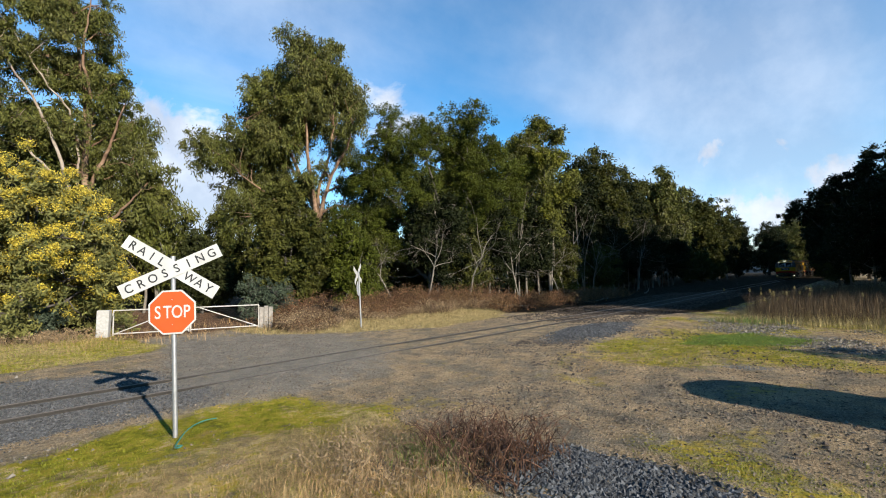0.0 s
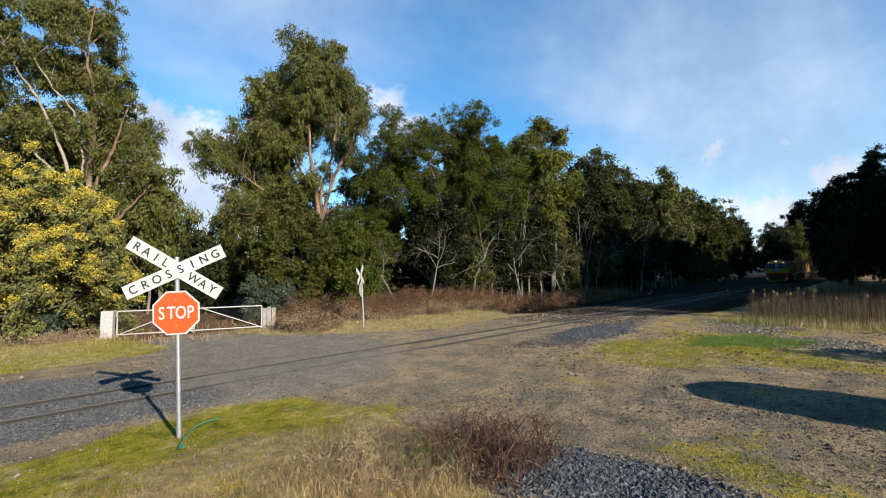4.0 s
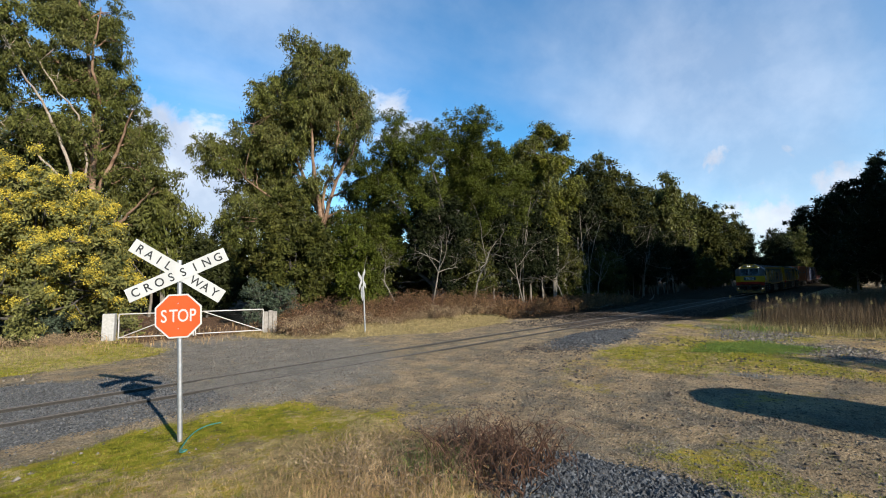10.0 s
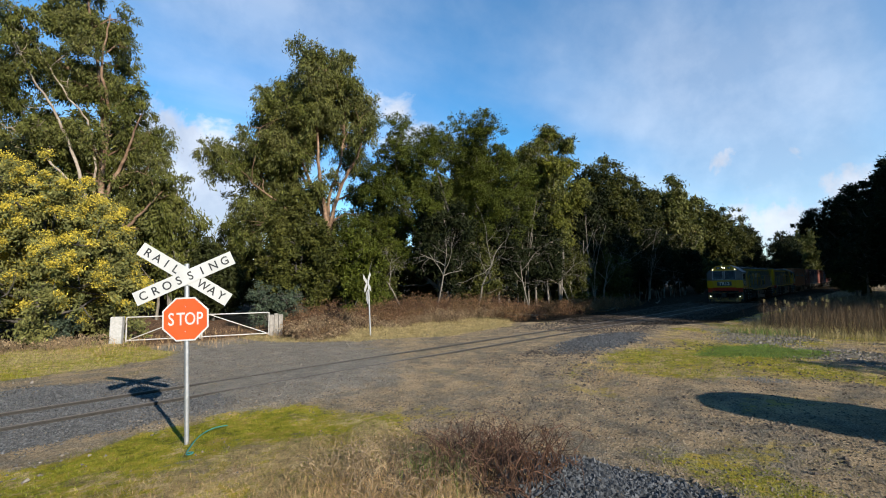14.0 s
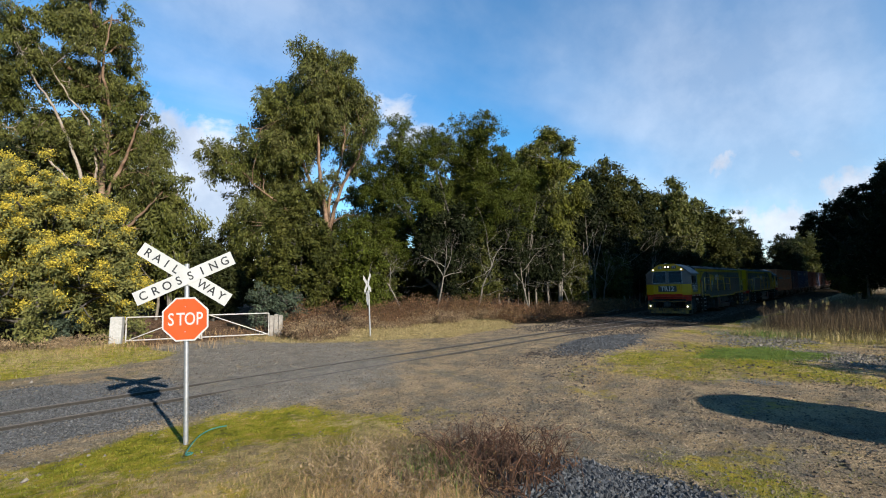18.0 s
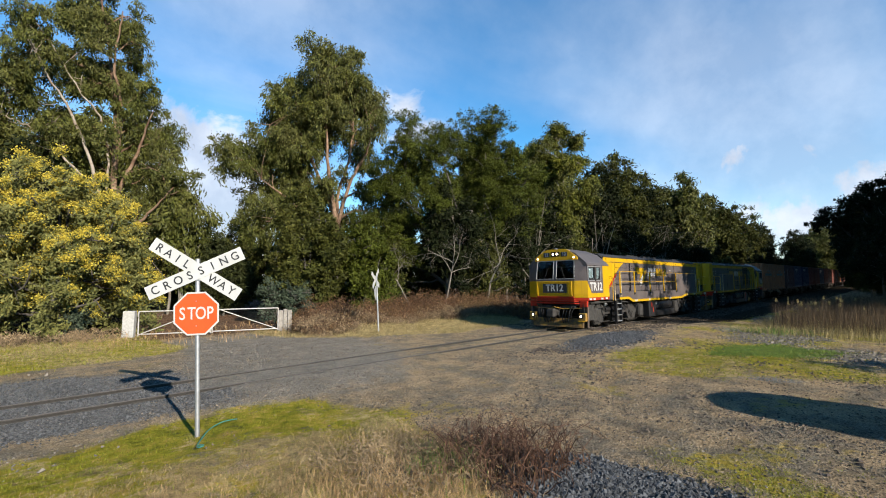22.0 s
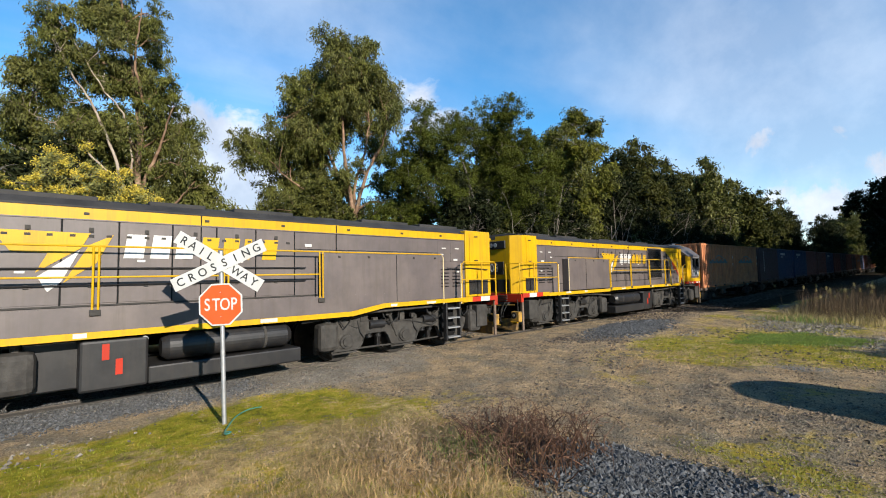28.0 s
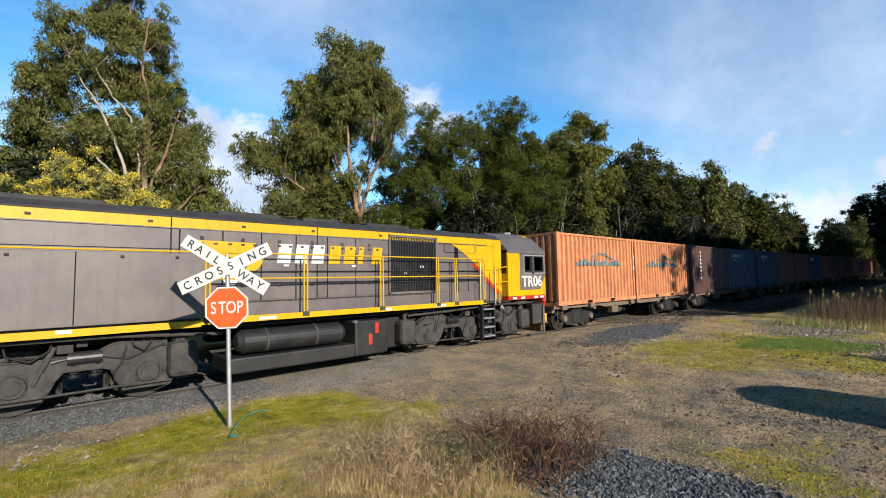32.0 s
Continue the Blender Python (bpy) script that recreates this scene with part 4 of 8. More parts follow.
lobed_tree("gum_tree", 17.8, 18.65, [(-2.0, 17.7, 1.6), (-0.2, 18.1, 1.6), (1.5, 17.2, 1.6), (-3.4, 15.7, 1.5), (2.3, 15.2, 1.6), (-0.9, 16.0, 2.1), (-4.6, 13.0, 1.6), (-3.0, 13.0, 2.1), (2.4, 13.2, 1.2), (-6.9, 10.5, 1.4), (-5.0, 10.4, 2.0), (-2.9, 10.5, 1.6), (-5.5, 7.9, 1.9), (-3.5, 8.3, 1.8), (-6.3, 6.0, 1.4), (-4.5, 6.1, 1.5), (-1.2, 13.4, 1.5), (1.9, 11.6, 1.1), (2.1, 9.0, 0.9), (2.2, 7.2, 1.1), (0.4, 6.4, 0.9), (-0.9, 8.9, 1.1), (0.5, 10.0, 0.6), (-1.9, 7.6, 0.9), (-0.9, 6.8, 0.8), (-0.7, 8.2, 0.7), (-1.6, 9.6, 0.9), (-1.0, 14.6, 1.7), (0.7, 14.4, 1.3), (0.8, 16.4, 1.5), (-2.0, 11.8, 1.5), (-4.3, 14.6, 1.2), (-1.8, 18.7, 1.2), (-3.2, 17.1, 1.2), (0.4, 18.8, 1.0)],
           [[(0.0, 0), (0.0, 4.7), (-0.3, 8.1), (-0.8, 10.9), (-0.9, 16.5)], [(0.0, 5.4), (0.0, 8.7), (1.0, 11.6), (1.3, 16.5)], [(0.0, 6.2), (0.9, 9.6), (2.2, 12.0), (2.8, 14.8)], [(-0.1, 6.8), (-2.0, 11.4), (-3.6, 15.2)], [(-0.1, 5.0), (-2.4, 7.2), (-5.1, 9.2)]],
           M_GUM, M_BARK, 11, 215000, 0.23, 0.26, 0.8, 0.25, fore=0.9, deep=4.2, layers=2, per=52, spread=0.26, swell=1.32, label="tall gum tree with drooping olive leaves and pale peeling bark", category="gum tree")
lobed_tree("gum_tree", 4.4, 20.5, [(-2.1, 17.3, 0.8), (-1.0, 17.5, 1.1), (-1.4, 16.2, 0.9), (-0.3, 16.9, 0.7), (0.7, 17.4, 0.7), (0.6, 15.9, 0.8), (-1.9, 14.7, 0.7), (0.4, 14.1, 1.1), (1.3, 13.0, 0.7), (-0.5, 13.1, 0.8), (1.6, 11.5, 1.0), (2.2, 10.5, 0.9), (0.6, 11.7, 0.8), (-0.5, 10.1, 0.9), (1.2, 8.9, 1.1), (2.1, 8.5, 1.1), (3.3, 7.7, 0.7), (-1.0, 8.6, 0.8), (-1.0, 18.8, 0.9), (2.9, 5.8, 1.0), (1.6, 6.4, 1.0)],
           [[(0.2, 0), (0.2, 7.1), (0.2, 10.9), (-0.2, 14.2), (-0.9, 18.6)], [(0.2, 8.0), (0.4, 11.7), (-0.1, 14.2), (0.2, 16.9)], [(0.2, 6.4), (1.2, 9.4), (1.8, 11.6)], [(0.2, 4.0), (1.6, 5.6), (2.9, 7.4)]],
           M_GUM, M_BARK, 12, 115000, 0.19, 0.26, 0.8, 0.20, fore=0.6, deep=2.6, layers=2, per=50, spread=0.21, swell=1.42, label="tall ragged gum tree with bare pale limbs", category="gum tree")
lobed_tree("gum_tree", 3.2, 20.3, [(-2.5, 15.6, 0.7), (-2.1, 14.7, 0.6), (-2.2, 13.7, 0.9), (-3.1, 13.0, 0.7), (-2.8, 11.8, 0.9), (-3.7, 10.8, 0.8), (-4.0, 9.8, 0.7), (-3.1, 10.1, 0.8), (-1.6, 11.1, 0.9), (-4.1, 8.0, 1.0), (-3.2, 8.1, 1.0), (-2.4, 8.4, 0.7), (-1.2, 10.2, 0.6), (-2.2, 9.5, 0.7), (-0.8, 9.4, 0.6), (-4.6, 6.2, 1.1), (-3.0, 6.0, 1.1), (-0.6, 13.0, 0.8), (0.2, 14.6, 0.7)],
           [[(1.0, 0), (1.0, 5.6), (0.1, 9.2), (-0.7, 11.1), (-1.8, 12.8), (-2.3, 14.2)], [(1.0, 5.0), (1.1, 8.7), (0.7, 11.1), (-0.4, 12.3), (-1.4, 14.1), (-2.4, 15.6)], [(0.9, 6.4), (-1.2, 9.2), (-2.2, 10.0), (-3.2, 10.3)], [(0.9, 5.0), (-1.6, 7.4), (-3.6, 8.2)]],
           M_GUM, M_LIMB, 13, 95000, 0.19, 0.26, 0.8, 0.11, fore=1.5, deep=2.6, layers=2, per=50, spread=0.21, swell=1.45, label="leaning gum tree with long pale limbs", category="gum tree")
make_tree("gum_tree", 8.2, 20.5, 9.5, [1.6, 2.0, 1.9, 1.5, 0.8], 0.25, M_GUM, M_DEAD, 14, 16000, 0.30, 0.26, 0.8, 0.16, limbs=18, clump=0.21, stems=2,
          label="young gum tree with thin pale branches", category="gum tree")
make_tree("wattle_tree", 2.0, 13.4, 7.3, [3.2, 3.6, 3.5, 3.0, 2.3, 1.2], 0.0, M_WATTLE, M_BARKDARK, 21, 70000, 0.15, 0.36, 0.35, 0.16, limbs=34, clump=0.115, fill=4.5, stems=3, blossom=150000,
          label="golden wattle tree in full yellow blossom", category="wattle")
make_tree("wattle_tree", -3.6, 14.2, 6.0, [3.2, 3.4, 3.3, 2.6, 1.2], 0.0, M_WATTLE, M_BARKDARK, 22, 42000, 0.16, 0.36, 0.3, 0.15, limbs=28, clump=0.125, fill=4.0, stems=3, blossom=75000,
          label="golden wattle tree in yellow blossom", category="wattle")
lobed_tree("blackwood_tree", 22.2, 11.5, [(-2.8, 11.5, 1.2), (-1.2, 12.0, 1.3), (-4.3, 9.7, 1.0), (-2.9, 10.4, 1.6), (-1.0, 10.5, 1.5), (0.4, 11.9, 1.0), (-5.2, 8.7, 0.9), (-3.7, 8.3, 1.2), (-2.0, 8.3, 1.4), (-0.1, 8.9, 1.3), (-6.0, 5.8, 1.0), (-4.3, 6.2, 1.1), (-5.3, 4.3, 1.0), (-6.7, 4.5, 0.8), (-3.4, 4.1, 1.0), (-2.0, 6.0, 1.1), (-0.7, 6.9, 1.1), (-6.5, 2.8, 0.9), (-4.0, 2.4, 0.8), (-2.1, 3.5, 0.9)],
           [[(0.0, 0), (0.0, 2.1), (0.4, 3.8), (0.9, 5.0), (0.7, 6.9), (-0.4, 10.7)], [(0.0, 2.0), (-1.5, 5.0), (-3.0, 9.3)], [(0.6, 4.2), (-2.0, 6.6), (-4.3, 8.8)], [(0.0, 1.6), (-2.5, 3.4), (-5.7, 4.6)]],
           M_BLACKWOOD, M_BARKDARK, 31, 165000, 0.135, 0.34, 0.25, 0.22, deep=3.2, layers=2, per=60, spread=0.22, swell=1.42, label="broad dark green blackwood tree with a rounded crown")
lobed_tree("blackwood_tree", 27.1, 11.5, [(-0.6, 14.1, 1.2), (0.7, 14.2, 1.1), (-1.3, 12.3, 1.3), (0.9, 12.1, 1.4), (2.2, 10.9, 1.1), (-2.0, 11.0, 1.2), (0.0, 10.1, 1.4), (1.9, 9.2, 1.2), (-1.0, 8.3, 1.3), (1.0, 7.7, 1.2), (2.7, 8.0, 0.9), (1.6, 6.1, 1.0), (2.6, 9.8, 0.9), (0.1, 6.4, 1.0)],
           [[(0.0, 0), (0.0, 1.0), (-0.5, 4.0), (-0.6, 6.8), (-0.4, 10.1), (-0.4, 13.4)], [(-0.5, 4.5), (0.8, 7.9), (1.7, 11.0)]],
           M_BLACKWOOD, M_BARKDARK, 32, 130000, 0.15, 0.34, 0.25, 0.20, deep=3.0, layers=2, per=60, spread=0.24, swell=1.42, label="tall dark green blackwood tree")
make_tree("shrub", 12.3, 12.4, 7.0, [1.7, 2.2, 2.2, 1.8, 0.9], 0.08, M_OLIVE, M_BARKDARK, 33, 50000, 0.19, 0.36, 0.2, 0.12, limbs=26, clump=0.15, stems=3, fill=4.0,
          label="dense olive green shrub below the gum tree", category="shrub")
make_tree("shrub", 15.6, 13.0, 5.4, [2.3, 2.6, 2.3, 1.7, 0.9], 0.05, M_BLACKWOOD, M_BARKDARK, 34, 34000, 0.19, 0.36, 0.2, 0.12, limbs=26, clump=0.15, stems=3, fill=4.0,
          label="olive green shrub at the wood's edge", category="shrub")
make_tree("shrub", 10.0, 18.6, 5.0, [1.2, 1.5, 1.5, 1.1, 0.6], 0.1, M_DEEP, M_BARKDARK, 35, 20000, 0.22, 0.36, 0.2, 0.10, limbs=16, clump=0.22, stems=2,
          label="small dark tree beyond the gate", category="tree")
lobed_tree("tree", 33.7, 8.9, [(-1.8, 13.7, 0.9), (-0.6, 14.6, 0.9), (0.6, 14.3, 0.8), (-1.4, 12.0, 1.1), (0.1, 12.1, 1.1), (1.2, 12.3, 0.8), (-1.4, 10.0, 1.0), (0.4, 9.5, 1.1), (-0.6, 7.8, 1.1), (0.1, 6.4, 0.9), (1.8, 9.6, 0.9)],
           [[(0.0, 0), (0.0, 1.2), (0.0, 5.0), (-0.1, 8.3), (-0.1, 13.6)], [(0.1, 1.0), (0.5, 5.4), (-0.5, 10.2), (-1.1, 13.0)]],
           M_LIME, M_DEAD, 41, 36000, 0.24, 0.32, 0.4, 0.16, deep=2.4, layers=2, per=50, spread=0.27, swell=1.25, label="slender tree with yellow-green leaves")
make_tree("gum_tree", 42.0, 15.5, 18.4, [2.6, 3.2, 3.3, 3.0, 1.8], 0.3, M_GUM, M_BARK, 42, 32000, 0.38, 0.28, 0.7, 0.25, limbs=24, clump=0.18, label="gum tree standing in the wood", category="gum tree")
GT = "trees of the wood"
mids = [make_tree("tree", 53.5, 14.0, 18.4, [3.2, 4.0, 4.2, 3.6, 2.0], 0.16, M_OLIVE, M_BARKDARK, 43, 34000, 0.40, 0.36, 0.4, 0.26, limbs=26, clump=0.18, label="olive leafy tree beside the line", category="tree", group=GT),
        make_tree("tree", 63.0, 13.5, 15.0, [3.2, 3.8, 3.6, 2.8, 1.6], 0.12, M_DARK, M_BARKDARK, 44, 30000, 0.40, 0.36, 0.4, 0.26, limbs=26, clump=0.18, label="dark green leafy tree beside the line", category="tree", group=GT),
        make_tree("tree", 77.0, 13.0, 19.6, [3.4, 4.2, 4.6, 3.8, 1.6], 0.2, M_GUM, M_BARK, 46, 34000, 0.50, 0.32, 0.6, 0.26, limbs=26, clump=0.17, label="tall gum tree beside the line", category="gum tree", group=GT),
        make_tree("tree", 96.0, 12.5, 17.8, [3.6, 4.4, 4.2, 3.4, 1.6], 0.12, M_OLIVE, M_BARKDARK, 47, 30000, 0.55, 0.4, 0.4, 0.26, limbs=26, clump=0.18, label="leafy tree at the far end of the wood", category="tree", group=GT)]
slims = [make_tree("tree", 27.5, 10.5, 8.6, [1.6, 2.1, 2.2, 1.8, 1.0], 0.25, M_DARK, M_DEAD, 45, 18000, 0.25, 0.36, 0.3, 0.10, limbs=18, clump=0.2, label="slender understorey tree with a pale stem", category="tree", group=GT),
         make_tree("tree", 24.5, 10.2, 6.0, [1.4, 1.8, 1.7, 1.3, 0.7], 0.15, M_OLIVE, M_DEAD, 48, 14000, 0.22, 0.36, 0.3, 0.08, limbs=18, clump=0.2, label="low understorey tree in the wood", category="tree", group=GT)]
g0 = np.random.default_rng(77)


def plant(things, places):
    for x, y in places:
        o = things[int(g0.integers(len(things)))]
        copy_thing(o, pose(x, y, ground_z(x, y) - 0.1, 0, 0, g0.uniform(0, 360)))


plant(mids, [(112, 12), (118, 19), (74, 22), (88, 24), (60, 22), (50, 24), (103, 24), (40, 24), (132, 22), (69, 16), (86, 14), (-14, 30), (-24, 26)])
plant(mids[:2], [(38, 36), (46, 34), (5, 40), (-5, 38), (55, 32), (65, 30)])
plant(mids[1:2], [(122, 10.5), (131, 11.5), (47, 12.8)])
plant(slims[1:], [(6.8, 29), (9.6, 30), (14.8, 23.4), (13.2, 24.2), (11.8, 23.2), (10.3, 25.0), (15.8, 22.0), (8.4, 26.0)])
plant(slims, [(31, 9.5), (36, 9.0), (40, 10.5), (45, 9.5), (49, 10.5), (56, 9.5), (62, 9.8), (70, 9.6), (78, 9.4), (86, 9.2), (95, 9), (104, 9), (38, 14), (47, 18), (24, 16), (24, 21), (30, 21), (36, 20), (19, 25), (27, 25), (18, 14), (26, 13.5),
              (33, 16), (42, 12.5), (52, 12), (58, 12), (66, 12.2), (15.5, 16.5), (3.6, 17), (0.5, 17), (-3, 18), (-8, 17), (1, 27), (22.5, 11.2), (35, 12.5)])
# a pale sunlit gum far down the line, and trees on the sunny side whose shade lies across the track
plant(mids[2:3], [(176, 4.4), (192, 3.4), (262, -8.5), (268, 6.0)])
plant(mids[1:2], [(150, 7.5), (163, 7.2), (205, 5.2), (222, 4.6), (240, 4.6), (280, -12), (232, -9.5), (210, -9)])
# unseen trees right of the view, placed to keep sun and sky off the train
lows = [make_tree("tree", 30.2, -20.0, 12.8, [3.4, 4.4, 4.5, 3.8, 2.2], 0.22, M_DARK, M_BARKDARK, 53, 46000, 0.38, 0.4, 0.3, 0.2, limbs=24, clump=0.2, label="low dark tree out of view on the near side, shading the line", category="tree", group="trees beside the line")]
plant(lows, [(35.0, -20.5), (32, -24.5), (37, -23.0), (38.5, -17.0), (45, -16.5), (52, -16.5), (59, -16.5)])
# unseen sparse crown, added only to break the sun on the train
make_tree("tree", 23.2, -20.0, 12.6, [1.8, 2.8, 3.0, 2.4, 1.2], 0.60, M_DARK, M_BARKDARK, 55, 1500, 0.30, 0.4, 0.3, 0.12, limbs=14, clump=0.14, label="thin-leaved tree added out of view to dapple the train", category="tree", group="trees beside the line")
shades = [make_tree("tree", 38.5, -21.5, 20.0, [4.2, 5.0, 5.2, 5.0, 4.6, 3.0], 0.24, M_DARK, M_BARKDARK, 51, 48000, 0.44, 0.4, 0.3, 0.28, limbs=26, clump=0.22, label="dark leafy tree out of view on the near side, shading the line", category="tree", group="trees beside the line"),
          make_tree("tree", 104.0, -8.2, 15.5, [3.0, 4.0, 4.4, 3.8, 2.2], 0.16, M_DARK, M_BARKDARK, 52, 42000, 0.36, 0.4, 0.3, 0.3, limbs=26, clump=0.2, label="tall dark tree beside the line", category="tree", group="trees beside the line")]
# more unseen rows behind, added to cut the sky's fill
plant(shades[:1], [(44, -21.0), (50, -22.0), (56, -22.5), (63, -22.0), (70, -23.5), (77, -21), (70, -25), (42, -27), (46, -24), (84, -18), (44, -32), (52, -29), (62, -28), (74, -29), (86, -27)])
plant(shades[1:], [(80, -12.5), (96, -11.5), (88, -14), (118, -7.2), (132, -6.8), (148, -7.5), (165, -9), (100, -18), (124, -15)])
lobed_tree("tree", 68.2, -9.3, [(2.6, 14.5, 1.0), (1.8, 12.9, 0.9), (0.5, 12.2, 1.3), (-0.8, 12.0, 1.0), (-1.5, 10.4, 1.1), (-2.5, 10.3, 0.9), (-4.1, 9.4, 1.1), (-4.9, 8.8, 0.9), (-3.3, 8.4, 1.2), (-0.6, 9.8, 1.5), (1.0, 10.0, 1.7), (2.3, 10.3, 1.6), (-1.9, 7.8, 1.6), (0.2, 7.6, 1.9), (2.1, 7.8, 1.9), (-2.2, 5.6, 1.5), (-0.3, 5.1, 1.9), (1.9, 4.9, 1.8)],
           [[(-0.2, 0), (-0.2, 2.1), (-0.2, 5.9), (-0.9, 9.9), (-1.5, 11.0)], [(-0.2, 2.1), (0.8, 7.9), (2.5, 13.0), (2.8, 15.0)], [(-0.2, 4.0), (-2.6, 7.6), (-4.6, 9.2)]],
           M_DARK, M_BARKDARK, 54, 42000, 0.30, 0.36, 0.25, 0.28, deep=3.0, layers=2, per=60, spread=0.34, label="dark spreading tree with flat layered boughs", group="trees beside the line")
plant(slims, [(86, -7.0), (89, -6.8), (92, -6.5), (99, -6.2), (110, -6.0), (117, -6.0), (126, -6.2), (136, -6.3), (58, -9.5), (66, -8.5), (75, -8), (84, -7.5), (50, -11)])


# ---- the crossing sign ----
def spread_letters(text, span, size, material, m, parent, depth=0.001, sx=1.0):
    """Letters set one by one, evenly over a span, blanks left free."""
    for k, ch in enumerate(text):
        if ch != " ":
            letters(ch, size, material, m @ pose(-span / 2 + span * k / (len(text) - 1), 0, 0), "letter", parent, depth, 1.0, sx, 0.010)


def crossing_sign(m):
    thing = empty("crossing_sign", m)
    part("post", cyl(B(), (0, 0.03, -0.15), (0, 0.03, 2.36), 0.030, n=20), M_GALV, thing, "galvanised steel post")
    R = 0.288 / math.cos(math.pi / 8)
    octo = lambda r: [(r * math.cos(math.pi / 8 + i * math.pi / 4), 1.62 + r * math.sin(math.pi / 8 + i * math.pi / 4)) for i in range(8)]
    plate = part("stop_plate", prism(B(), octo(R), -0.010, -0.006), M_SIGNWHITE, thing, "white-edged octagonal plate")
    part("plate_back", prism(B(), octo(R * 0.998), -0.006, -0.004), M_SIGNBACK, plate, "bare metal back")
    part("red_field", prism(B(), octo(R * 0.925), -0.014, -0.011), M_SIGNRED, plate, "red octagonal face")
    spread_letters("STOP", 0.352, 0.235, M_SIGNWHITE, pose(0, -0.0155, 1.615, 90), plate, 0.0012, 0.74)
    for dz in (0.165, -0.165):
        part("bolt", cyl(B(), (0, -0.019, 1.62 + dz), (0, -0.010, 1.62 + dz), 0.008, n=8), M_GALV, plate)
    for name, ang, y, words, half in (("crossing_board", 22.9, -0.014, "CROSSING", 0.662), ("railway_board", -34.0, -0.003, "RAIL  WAY", 0.665)):
        zc = 2.165 if ang > 0 else 2.215
        bm = box(B(), -half, half, y - 0.004, y, -0.092, 0.092)
        bmesh.ops.transform(bm, matrix=pose(-0.01, 0, zc, 0, -ang, 0), verts=bm.verts)
        bd = part(name, bm, M_SIGNWHITE, thing, "white board with black letters")
        spread_letters(words, 1.10, 0.158, M_SIGNBLACK, pose(-0.01, y - 0.0055, zc, 0, -ang, 0) @ pose(0, 0, -0.005, 90), bd, 0.001, 0.95)
    part("bracket", box(B(), -0.045, 0.045, -0.003, 0.0, 2.06, 2.10), M_GALV, thing)
    return tagged(thing, "railway crossing crossbuck over a red stop sign on a steel post", "crossing sign")


SIGN_YAW = math.degrees(math.atan2(0.70, 0.71)) - 82.0
crossing_sign(pose(2.35, -3.29, -0.055, 0, -1.7, SIGN_YAW))
# its twin on the far side of the line, seen nearly edge on
crossing_sign(pose(11.28, 4.80, ground_z(11.28, 4.80) - 0.05, 2.2, 0, -140.0))




# ---- the locomotives ----
LOCO = 15.78
AXLES = (1.50, 3.15, 4.82, 10.90, 12.52, 14.14)
WHEELS = []          # (wheelset, its rest pose, +1 or -1 for the way it rolls)


def mirror_box(bm, x0, x1, y0, y1, z0, z1, bevel=0.0):
    box(bm, x0, x1, y0, y1, z0, z1, bevel)
    box(bm, x0, x1, -y1, -y0, z0, z1, bevel)
    return bm


def loft(bm, sections):
    """Skin between plan outlines (lists of points), closed above and below."""
    rings = [[bm.verts.new(p) for p in s] for s in sections]
    n = len(rings[0])
    for a, b in zip(rings[:-1], rings[1:]):
        for i in range(n):
            bm.faces.new((a[i], a[(i + 1) % n], b[(i + 1) % n], b[i]))
    bm.faces.new(rings[0][::-1])
    bm.faces.new(rings[-1])
    bmesh.ops.recalc_face_normals(bm, faces=bm.faces)
    return bm


def side_plate(outline, sgn, y, t=0.006):
    return prism(B(), outline, sgn * y, sgn * (y + t))


def wheelset(x, parent, roll, r=0.475, half=0.5335):
    bm = B()
    cyl(bm, (0, -0.95, 0), (0, 0.95, 0), 0.075, n=12)
    for s in (-1, 1):
        cyl(bm, (0, s * half, 0), (0, s * (half + 0.03), 0), r + 0.028, n=32)
        cyl(bm, (0, s * (half + 0.03), 0), (0, s * (half + 0.125), 0), r, n=32)
        cyl(bm, (0, s * (half + 0.125), 0), (0, s * (half + 0.131), 0), r * 0.80, n=24)
        cyl(bm, (0, s * (half + 0.131), 0), (0, s * (half + 0.165), 0), 0.15, 0.11, n=16)
        for k in range(6):
            a = k * math.pi / 3
            box(bm, -0.025, 0.025, s * (half + 0.148) - 0.016, s * (half + 0.148) + 0.016, 0.14, r * 0.78, 0, Matrix.Rotation(a, 4, "Y"))
    ob = part("wheelset", bm, M_STEEL, parent, "steel wheels on one axle")
    ob.location = (x, 0, r)
    WHEELS.append((ob, Vector((x, 0, r)), roll, r))
    return ob


